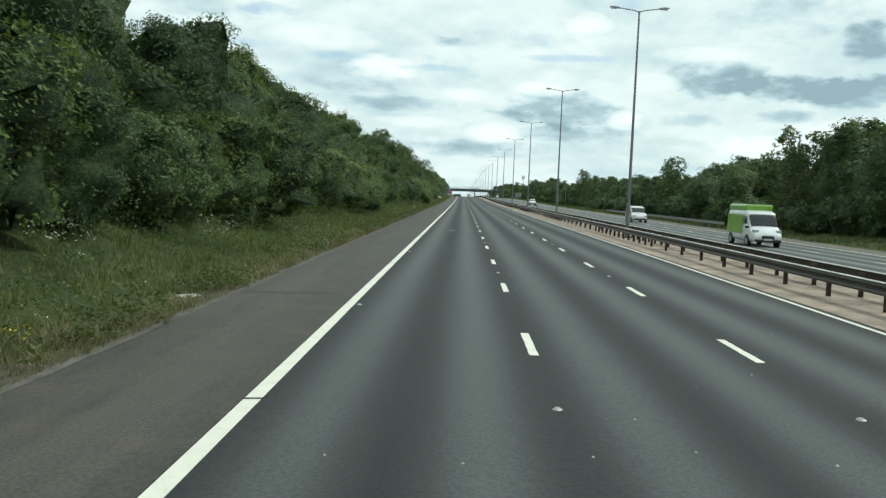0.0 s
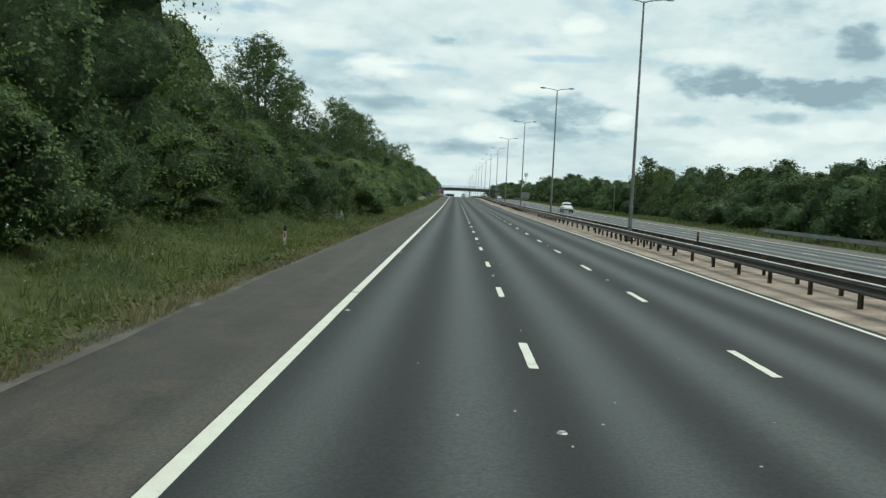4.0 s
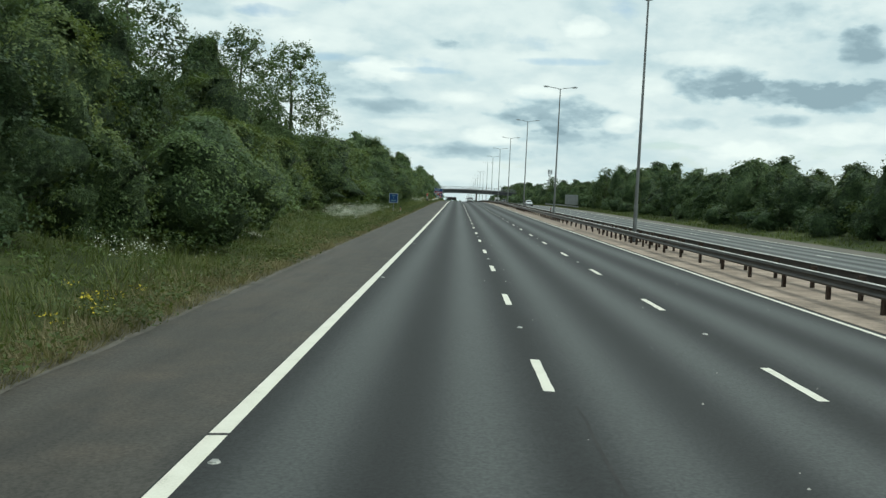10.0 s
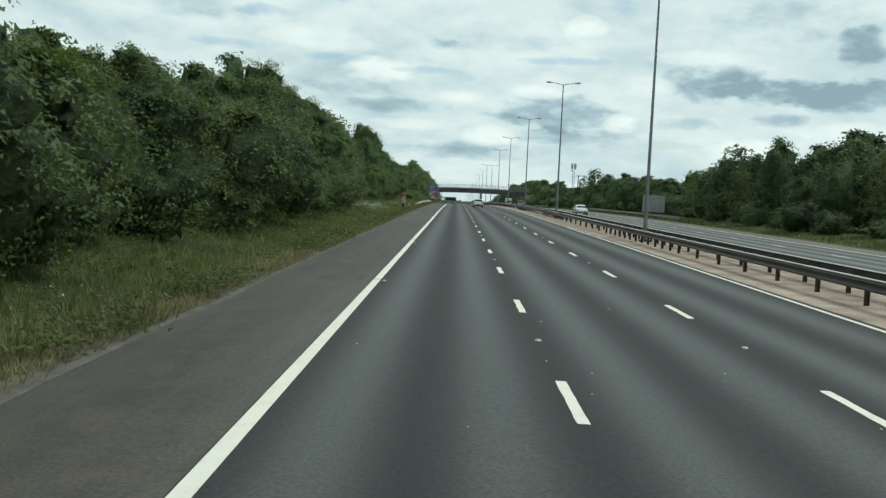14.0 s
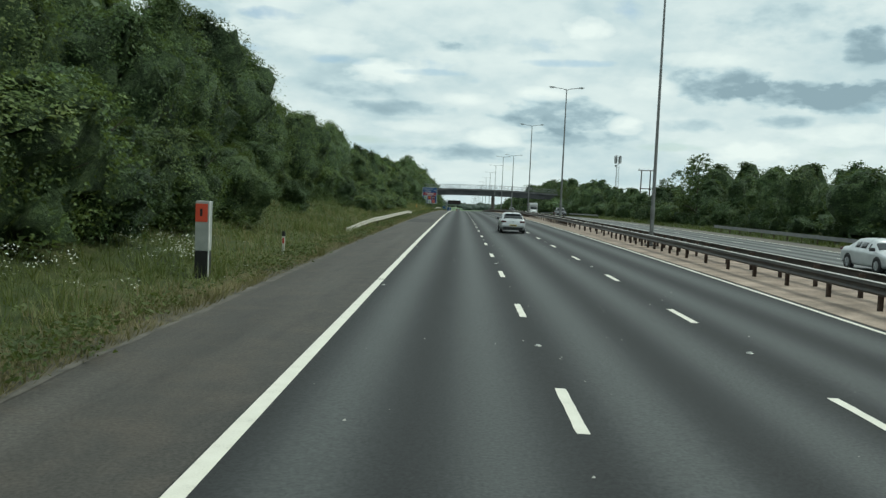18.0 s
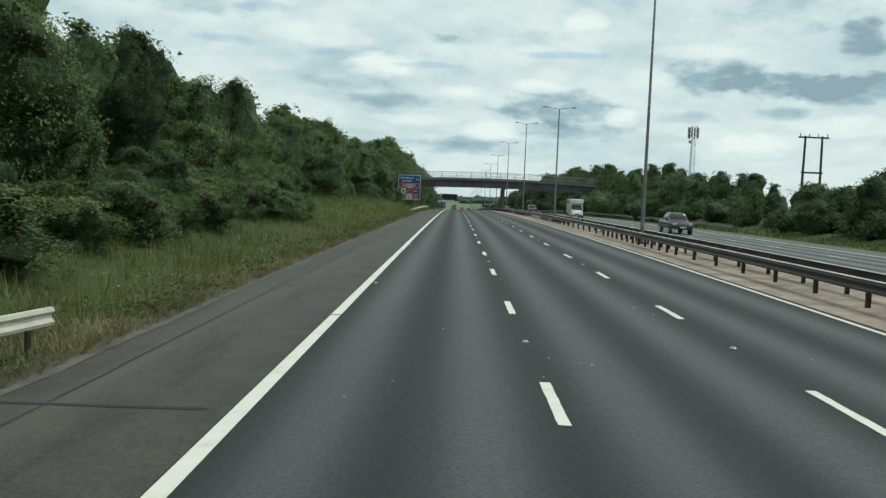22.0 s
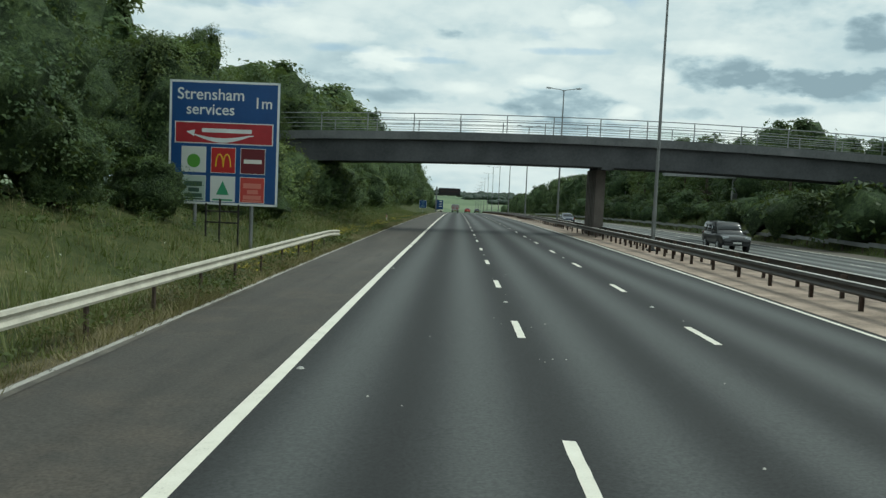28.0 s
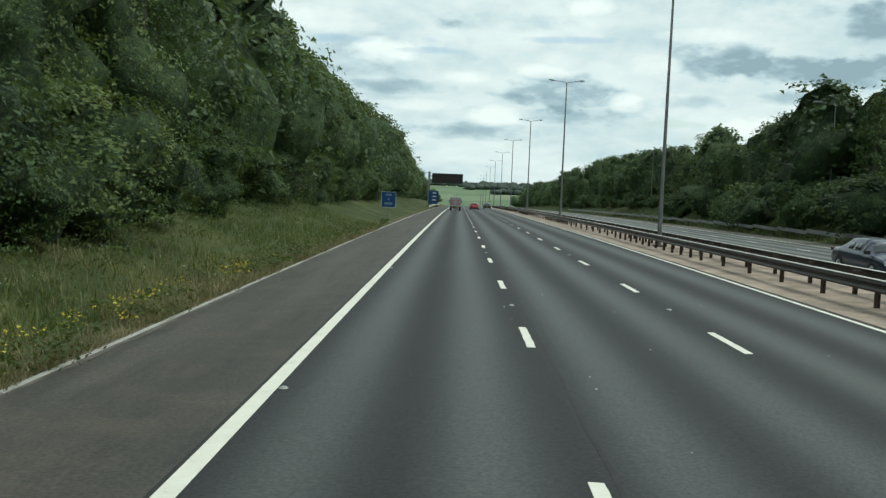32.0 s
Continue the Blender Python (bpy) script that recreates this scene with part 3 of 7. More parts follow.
# ---------------------------------------------------------------- road markings
def solid_line(name, x, width, s0, s1, label, parent):
    v, f = [], []
    ss = np.arange(s0, s1 + 1, 6.0)
    for s in ss:
        lx, lz = float(line_x(s)), float(line_z(s))
        sway = float(np.interp(s, (380, 400, 415, 470, 485, 500, 670, 690, 760), (0, 0.025, 0, 0, 0.03, 0, 0, 0.035, 0.035))) if x == 0.0 else 0.0
        for dx in (sway - width / 2, sway + width / 2):
            v.append((lx + x + dx, s, lz + float(cross(x + dx)) + 0.006))
    for j in range(len(ss) - 1):
        f.append((2 * j, 2 * j + 1, 2 * j + 3, 2 * j + 2))
    return part(name, mesh_from(name, v, f, M_PAINT), None, parent, label)


solid_line("edge_line", 0.0, 0.21, -60, 1380, "solid white edge line", lanes)
solid_line("edge_line", 11.08, 0.135, -60, 1380, "solid white edge line beside the central reserve", lanes)
solid_line("edge_line", 15.55, 0.17, -60, 1380, "solid white edge line beside the central reserve", lanes_opposite)
solid_line("edge_line", 26.7, 0.2, -60, 1380, "solid white edge line", lanes_opposite)


def ragged_dash(seed, width=0.15, length=2.22):
    r = random.Random(seed)
    v, f = [], []
    n = 10
    for i in range(n):
        y = -length + length * i / (n - 1)
        a, b = r.uniform(-0.006, 0.006), r.uniform(-0.006, 0.006)
        v += [(-width / 2 + a, y, 0), (width / 2 + b, y + r.uniform(-0.02, 0.02), 0)]
    for i in range(n - 1):
        f.append((2 * i, 2 * i + 1, 2 * i + 3, 2 * i + 2))
    return mesh_from("lane_dash", v, f, M_PAINT)


dash_meshes = [ragged_dash(k) for k in range(5)]
for lx, owner, n0, n1 in ((3.72, lanes, -2, 125), (7.37, lanes, -2, 125), (19.35, lanes_opposite, 0, 110), (23.05, lanes_opposite, 0, 110)):
    for k in range(n0, n1):
        part("lane_dash", dash_meshes[(k * 7 + int(lx)) % 5], None, owner, m=on(9.0 * k, lx, 0.006, lean=True))

# road studs
bm_s = bmesh.new()
bmesh.ops.create_cone(bm_s, cap_ends=True, segments=8, radius1=0.066, radius2=0.042, depth=0.016, matrix=Matrix.Translation((0, 0, 0.008)))
box(bm_s, -0.032, -0.045, 0.004, 0.032, 0.045, 0.022, bevel=0.006)
M_STUD = worn("stud_housing", (0.30, 0.30, 0.28), (0.52, 0.52, 0.48), 0.45, 0.5, 9.0, 0.1)
me_stud = to_mesh("road_stud", bm_s, M_STUD)
for lx, s0 in ((3.72, 12.3), (7.37, 12.3), (0.215, 3.3)):
    for k in range(0, 46):
        part("road_stud", me_stud, None, lanes, m=on(s0 + 18.0 * k, lx, 0.0, lean=True))

# a cluster of raised studs in the nearside lane
for dx in (-0.11, 0.11):
    part("road_stud", me_stud, None, lanes, m=on(61.6, 1.75 + dx, 0.0, lean=True))

# transverse paving joints
M_JOINT = worn("bitumen_joint", (0.020, 0.020, 0.020), (0.036, 0.035, 0.034), 0.9, 0, 4.0, 0.1)


def joint(x0, s0, x1, s1, w):
    n = max(2, int(math.hypot(x1 - x0, s1 - s0) / 0.7))
    r = random.Random(int(s0 * 10))
    v, f = [], []
    dx, ds = (x1 - x0) / n, (s1 - s0) / n
    ln = math.hypot(dx, ds)
    px, pss = -ds / ln, dx / ln
    for i in range(n + 1):
        j = r.uniform(-0.02, 0.02)
        x, s = x0 + dx * i + px * j, s0 + ds * i + pss * j
        for sd in (-1, 1):
            xx, sss = x + px * sd * w / 2, s + pss * sd * w / 2
            v.append((float(line_x(sss)) + xx, sss, float(line_z(sss)) + float(cross(xx)) + 0.003))
    for i in range(n):
        f.append((2 * i, 2 * i + 1, 2 * i + 3, 2 * i + 2))
    return mesh_from("paving_joint", v, f, M_JOINT)


for j in ((-3.1, 23.0, -0.4, 23.2, .05), (-3.0, 490.5, -0.3, 490.6, .08), (-3.1, 511.0, -0.4, 511.0, .10), (-0.3, 722.0, 11.2, 722.3, .06),
          (-2.3, 508, -1.6, 640, .035), (3.95, 204, 3.98, 240, .04), (3.9, 296, 3.96, 318, .04), (3.98, 586, 3.9, 640, .04), (3.9, 722, 3.96, 790, .05)):
    part("paving_joint", joint(*j), None, lanes)


# gouges across the edge line where the paving was joined
NOTCH = (12.3, 32.9, 53.4, 114.6, 135.2, 156.1, 176.8, 197.5, 218.0, 238.2, 300.1, 320.1, 345.6, 366.0, 436.8, 456.9, 518.8, 539.7, 560.3, 581.4, 602.0, 685.0, 725.9)
me_notch = to_mesh("line_gap", boxed(-0.115, -0.035, -0.002, 0.115, 0.035, 0.001), M_JOINT)
for s in NOTCH:
    part("line_gap", me_notch, None, lanes, m=on(s, 0.0, 0.0085, 8.0, lean=True))
# pale chips of grit on the lanes
rs_g = np.random.RandomState(17)
n_g = 900
gs_, gx_ = rs_g.uniform(0, 760, n_g), np.concatenate([rs_g.normal(4.1, 0.35, n_g // 3), rs_g.normal(6.2, 0.5, n_g // 6), rs_g.uniform(0.3, 10.8, n_g - n_g // 3 - n_g // 6)])
gz_ = line_z(gs_) + cross(gx_)
gc = np.stack([line_x(gs_) + gx_, gs_, gz_], -1)
gr = rs_g.uniform(0.006, 0.022, (n_g, 1))
gd = rs_g.uniform(0, 6.28, n_g)
ga = np.stack([np.cos(gd), np.sin(gd), np.zeros(n_g)], -1)
gb = np.stack([-np.sin(gd), np.cos(gd), np.zeros(n_g)], -1)
gvv = np.stack([gc + ga * gr * 1.5, gc + gb * gr, gc - ga * gr, gc - gb * gr * 1.2, gc + np.array([0, 0, 1]) * gr], 1).reshape(-1, 3)
gi = np.arange(n_g)[:, None] * 5
gff = np.concatenate([gi + np.array([[0, 1, 4]]), gi + np.array([[1, 2, 4]]), gi + np.array([[2, 3, 4]]), gi + np.array([[3, 0, 4]])])
thing("road_grit", "pale chips of grit scattered on the lanes", "grit", kind="stuff", data=fast_mesh("road_grit", gvv, gff, M_KERB))


# ---------------------------------------------------------------- central reserve barriers
S_B0, S_B1, PITCH = -6.0, 1000.0, 1.65
S_LAMP = [13.0, 58.7, 101.8, 146.6, 191.7, 237.2, 282.4, 327.1, 371.9, 416.9, 461.2, 506.6, 551.6, 596.6, 641.4, 686.7, 732.6, 777.0] + [777.0 + 45.1 * k for k in range(1, 10)]


def rail_section(side):
    """Outline of an open steel rail with a corrugated face; side -1 faces the nearside."""
    pts = [(0.0, 0.44), (0.055, 0.45), (0.075, 0.50), (0.02, 0.555), (0.02, 0.615), (0.075, 0.67), (0.055, 0.735), (0.0, 0.75), (-0.11, 0.75), (-0.11, 0.72),
           (-0.03, 0.71), (-0.03, 0.48), (-0.11, 0.47), (-0.11, 0.44)]
    return [(x * -side * -1, z) for x, z in pts] if side > 0 else [(-x, z) for x, z in pts]


def crash_barrier(label, x_rail, x_post, side):
    b = thing("crash_barrier", label, "crash barrier", group="barriers in the central reserve")
    seg = 4.8
    bm = sweep(bmesh.new(), rail_section(side), [Matrix.Translation((0, y, 0)) for y in (0, seg + 0.02)])
    me = to_mesh("rail", bm, M_BARRIER)
    w0, w1 = (-0.055, 0.115) if side < 0 else (-0.115, 0.055)
    # pale strip along the rail's top, coloured for the light it catches
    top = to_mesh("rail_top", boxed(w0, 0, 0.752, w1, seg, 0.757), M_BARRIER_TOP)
    bmp = bmesh.new()
    box(bmp, -0.055, -0.05, -0.25, -0.045, 0.05, 0.72)
    box(bmp, 0.045, -0.05, -0.25, 0.055, 0.05, 0.72)
    box(bmp, -0.045, -0.005, -0.25, 0.045, 0.005, 0.72)
    box(bmp, -0.10, -0.06, 0.50, 0.10, 0.06, 0.70, bevel=0.006)
    mp = to_mesh("post", bmp, M_POST)
    n = int((S_B1 - S_B0) / seg)
    for k in range(n):
        s = S_B0 + k * seg
        m = on(s, x_rail, 0.0, lean=True)
        part("rail", me, None, b, m=m)
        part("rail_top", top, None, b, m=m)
    rnd = random.Random(3)
    # close-set posts beside each lamp column, twice as far apart between them
    posts = []
    for k, lamp in enumerate(S_LAMP[:-1]):
        posts += [lamp + PITCH * j for j in range(-6, 7)]
        free = S_LAMP[k + 1] - lamp - 12 * PITCH
        posts += [lamp + 6 * PITCH + free * j / 8 for j in range(1, 8)]
    posts = [q for q in posts if S_B0 < q < S_B1]
    near = posts[:300]
    for q in near:
        part("post", mp, None, b, m=on(q + rnd.uniform(-0.06, 0.06), x_post, 0.0, rnd.uniform(-6, 6)))
    far_v, far_f = [], []
    co = [v.co.copy() for v in mp.vertices]
    fc = [tuple(p.vertices) for p in mp.polygons]
    for q in posts[300:]:
        m = on(q + rnd.uniform(-0.06, 0.06), x_post, 0.0)
        o = len(far_v)
        far_v += [m @ c for c in co]
        far_f += [tuple(i + o for i in f) for f in fc]
    if far_v:
        tagged(part("far_post_row", mesh_from("far_post_row", far_v, far_f, M_POST), None, b), kind="stuff")
    return b


crash_barrier("dark weathered steel crash barrier on short posts", 12.55, 12.80, -1)
crash_barrier("dark steel crash barrier facing the opposite lanes", 13.95, 13.70, 1)

# small marker posts fixed to the barrier
M_MARK = worn("marker_white", (0.60, 0.60, 0.56), (0.72, 0.72, 0.68), 0.5, 0, 5.0, 0.0)
M_MARK_DARK = worn("marker_black", (0.012, 0.012, 0.013), (0.025, 0.025, 0.026), 0.5, 0, 5.0, 0.0)
M_MARK_RED = worn("marker_reflector", (0.40, 0.03, 0.02), (0.55, 0.05, 0.03), 0.3, 0, 5.0, 0.0)
for s in (133.0, 234.6, 334.0, 434.5, 516.4, 622.0, 722.0):
    t = thing("barrier_marker", "small dark delineator on top of the crash barrier", "marker post", on(s, 13.72, 0.76), group="barrier markers")
    part("stem", boxed(-0.05, -0.015, 0, 0.05, 0.015, 0.42, bevel=0.006), M_MARK_DARK, t)
    part("reflector", boxed(-0.035, -0.022, 0.26, 0.035, -0.016, 0.36), M_MARK_RED, t, "red reflector")


# ---------------------------------------------------------------- lighting columns
def lamp_column():
    t = thing("lamp_column", "tall grey steel lighting column with two arms", "street lamp", group="motorway lamp columns")
    bm = bmesh.new()
    tube(bm, (0, 0, 0), (0, 0, 2.2), 0.125, 0.12, 12)
    tube(bm, (0, 0, 2.2), (0, 0, 14.7), 0.105, 0.055, 12)
    part("column", bm, M_COLUMN, t, smooth_shade=False)
    part("door", boxed(-0.07, -0.135, 0.9, 0.07, -0.115, 1.5, bevel=0.006), M_LANTERN, t)
    part("base", boxed(-0.28, -0.28, -0.1, 0.28, 0.28, 0.10, bevel=0.02), M_CONC, t)
    part("collar", tube(bmesh.new(), (0, 0, 2.1), (0, 0, 2.3), 0.14, 0.115, 12), M_COLUMN, t)
    for sd in (-1, 1):
        bm = bmesh.new()
        pts = [(0, 14.62), (sd * 0.35, 14.74), (sd * 1.25, 14.86)]
        for (x0, z0), (x1, z1) in zip(pts, pts[1:]):
            tube(bm, (x0, 0, z0), (x1, 0, z1), 0.036, 0.030, 8)
        arm = part("arm", bm, M_COLUMN, t)
        bm = bmesh.new()
        sec = [(-0.11, 0.0), (0.11, 0.0), (0.09, 0.08), (0.03, 0.12), (-0.03, 0.12), (-0.09, 0.08)]
        path = []
        for x, k in ((1.20, 0.5), (1.35, 0.9), (1.65, 1.0), (1.92, 0.55)):
            path.append(Matrix.Translation((sd * x, 0, 14.83 + (x - 1.2) * 0.09)) @ Matrix.Rotation(radians(-90 * sd), 4, "Z") @ Matrix.Diagonal((k, 1, k, 1)))
        sweep(bm, sec, path)
        ln = part("lantern", bm, M_LANTERN, t, smooth_shade=False)
        part("bowl", boxed(min(sd * 1.40, sd * 1.82), -0.08, 14.80, max(sd * 1.40, sd * 1.82), 0.08, 14.85, bevel=0.02), M_BOWL, ln, "pale glass bowl")
    return t


first_lamp = lamp_column()
first_lamp.matrix_basis = on(S_LAMP[0], 13.32)
for i, s in enumerate(S_LAMP[1:]):
    m = on(s, 13.32, 0.0, (i * 37 % 5 - 2) * 0.6)
    copy_thing(first_lamp, m @ Matrix.Diagonal((1, 1, 0.845, 1)) if s == 596.6 else m)


# slim lamps along the slip road beside the opposite carriageway
def side_lamp(s, x, h):
    t = thing("slip_road_lamp", "slim grey lamp post with one short arm among trees", "street lamp", on(s, x), group="slip road lamps")
    part("column", tube(bmesh.new(), (0, 0, -0.2), (0, 0, h), 0.09, 0.05, 10), M_COLUMN, t)
    part("arm", tube(bmesh.new(), (0, 0, h - 0.05), (-1.3, 0, h + 0.12), 0.03, 0.025, 8), M_COLUMN, t)
    part("lantern", boxed(-1.95, -0.12, h + 0.06, -1.2, 0.12, h + 0.2, bevel=0.04), M_LANTERN, t)


for s, h in ((807, 9.4), (877, 9.4), (940, 9.4)):
    side_lamp(s, 35.0, h)


# ---------------------------------------------------------------- overbridge
def bridge():
    S0, S1 = 705.0, 712.0
    base = Matrix.Translation((float(line_x(708.5)), 708.5, float(line_z(708.5))))
    t = thing("road_bridge", "dark concrete road bridge on a wall pier with metal railings", "bridge", base)
    h0, h1 = S0 - 708.5, S1 - 708.5

    def rise(x):
        return 0.35 - 0.00097 * (x - 12.0) ** 2
    xs = [-30, -24, -18, -12, -8, -4, 0, 4, 8, 12, 16, 20, 24, 28, 32, 36, 40, 46, 54]

    def beam(y0, y1, z0, z1, x0=-12, x1=38):
        bm = bmesh.new()
        use = [x for x in xs if x0 <= x <= x1]
        rings = [[bm.verts.new((x, y, rise(x) + z)) for y, z in ((y0, z0), (y1, z0), (y1, z1), (y0, z1))] for x in use]
        for a, b in zip(rings, rings[1:]):
            for i in range(4):
                bm.faces.new((a[i], a[(i + 1) % 4], b[(i + 1) % 4], b[i]))
        bm.faces.new(rings[0])
        bm.faces.new(rings[-1])
        bmesh.ops.recalc_face_normals(bm, faces=bm.faces)
        return bm

    n_g = 5
    for k in range(n_g):
        y = h0 + 0.25 + k * (h1 - h0 - 0.9) / (n_g - 1)
        part("girder", beam(y, y + 0.42, 5.22, 6.90), M_CONC, t)
        part("bearing", boxed(13.35, y, rise(13.8) + 5.03, 14.2, y + 0.42, rise(13.8) + 5.22), M_CONC, t)
    part("soffit", beam(h0 + 0.3, h1 - 0.3, 5.40, 5.48), M_CONC, t)
    part("deck", beam(h0 + 0.15, h1 - 0.15, 6.902, 7.12, -30, 54), M_CONC, t)
    part("fascia", beam(h0 - 0.12, h0 + 0.148, 6.88, 7.50, -30, 54), M_CONC_PALE, t, "pale concrete edge beam")
    part("fascia", beam(h1 - 0.148, h1 + 0.12, 6.88, 7.50, -30, 54), M_CONC_PALE, t, "pale concrete edge beam")
    for y in (h0, h1):
        rails = []
        for z, w in ((8.86, 0.035), (8.49, 0.022), (8.09, 0.022), (7.82, 0.022)):
            bm = bmesh.new()
            use = [x for x in xs if -26 <= x <= 50]
            rings = [[bm.verts.new((x, y + w * math.cos(a), rise(x) + z + w * math.sin(a))) for a in (0.5, 1.55, 2.6, 3.65, 4.7, 5.75)] for x in use]
            for ra, rb in zip(rings, rings[1:]):
                for i in range(6):
                    bm.faces.new((ra[i], ra[(i + 1) % 6], rb[(i + 1) % 6], rb[i]))
            bmesh.ops.recalc_face_normals(bm, faces=bm.faces)
            rails.append(part("railing", bm, M_GALV, t, "galvanised metal rail"))
        r = rails[0]
        for k in range(22):
            x = -26 + k * 3.55
            part("baluster", boxed(x - 0.035, y - 0.04, rise(x) + 7.50, x + 0.035, y + 0.04, rise(x) + 8.88), M_GALV, r)
    # wall pier with vertical grooves
    bm = bmesh.new()
    y0, y1 = h0 + 2.4, h1 + 0.3
    face = [(13.3, y0)]
    n = 6
    for k in range(n):
        a = y0 + (y1 - y0) * (k + 0.15) / n
        b = y0 + (y1 - y0) * (k + 0.85) / n
        face += [(13.3, a), (13.24, a + 0.04), (13.24, b - 0.04), (13.3, b)]
    face += [(13.3, y1)]
    other = [(27.3 - x, y) for x, y in reversed(face)]
    ring = []
    for p in face + other:
        if not ring or (abs(p[0] - ring[-1][0]) + abs(p[1] - ring[-1][1])) > 1e-4:
            ring.append(p)
    lo = [bm.verts.new((x, y, -0.4)) for x, y in ring]
    hi = [bm.verts.new((x, y, rise(13.8) + 5.04)) for x, y in ring]
    for i in range(len(ring)):
        j = (i + 1) % len(ring)
        bm.faces.new((lo[i], lo[j], hi[j], hi[i]))
    bm.faces.new(hi)
    bmesh.ops.recalc_face_normals(bm, faces=bm.faces)
    part("pier", bm, M_PIER, t, "grooved brownish concrete wall pier")
    for x0, x1 in ((-14.5, -12.0), (37.0, 39.5)):
        part("abutment", boxed(x0, h0, -0.5, x1, h1, rise((x0 + x1) / 2) + 6.85, bevel=0.04), M_CONC, t)
        for y in (h0 - 0.25, h1 - 0.25):
            sd = -1 if x0 < 0 else 1
            bmw = bmesh.new()
            xa, xb = (x0, x0 - 9) if sd < 0 else (x1, x1 + 9)
            za = rise(x0) + 6.8
            pts = [(xa, -0.5), (xb, 2.0), (xb, za - 0.5), (xa, za)]
            fr = [bmw.verts.new((px, y, pz)) for px, pz in pts]
            bk = [bmw.verts.new((px, y + 0.5, pz)) for px, pz in pts]
            bmw.faces.new(fr)
            bmw.faces.new(list(reversed(bk)))
            for i in range(4):
                bmw.faces.new((fr[i], fr[(i + 1) % 4], bk[(i + 1) % 4], bk[i]))
            bmesh.ops.recalc_face_normals(bmw, faces=bmw.faces)
            part("wing_wall", bmw, M_CONC, t)
    return t


bridge()


# ---------------------------------------------------------------- signs
def text_mesh(body, size, mat, bold=0.0):
    c = bpy.data.curves.new("word", "FONT")
    c.body, c.size, c.align_x, c.align_y, c.extrude, c.offset = body, size, "CENTER", "CENTER", 0.002, bold
    ob = bpy.data.objects.new("word", c)
    scene.collection.objects.link(ob)
    me = bpy.data.meshes.new_from_object(ob.evaluated_get(bpy.context.evaluated_depsgraph_get()))
    bpy.data.objects.remove(ob)
    me.materials.clear()
    me.materials.append(mat)
    return me


STAND = Matrix.Rotation(radians(90), 4, "X")      # stands a flat drawing up, facing back along the road


def plate(w, h, z0, mat, y=0.0, thick=0.03, cx=0.0, bevel=0.01):
    return boxed(cx - w / 2, y - thick / 2, z0, cx + w / 2, y + thick / 2, z0 + h, bevel=bevel)


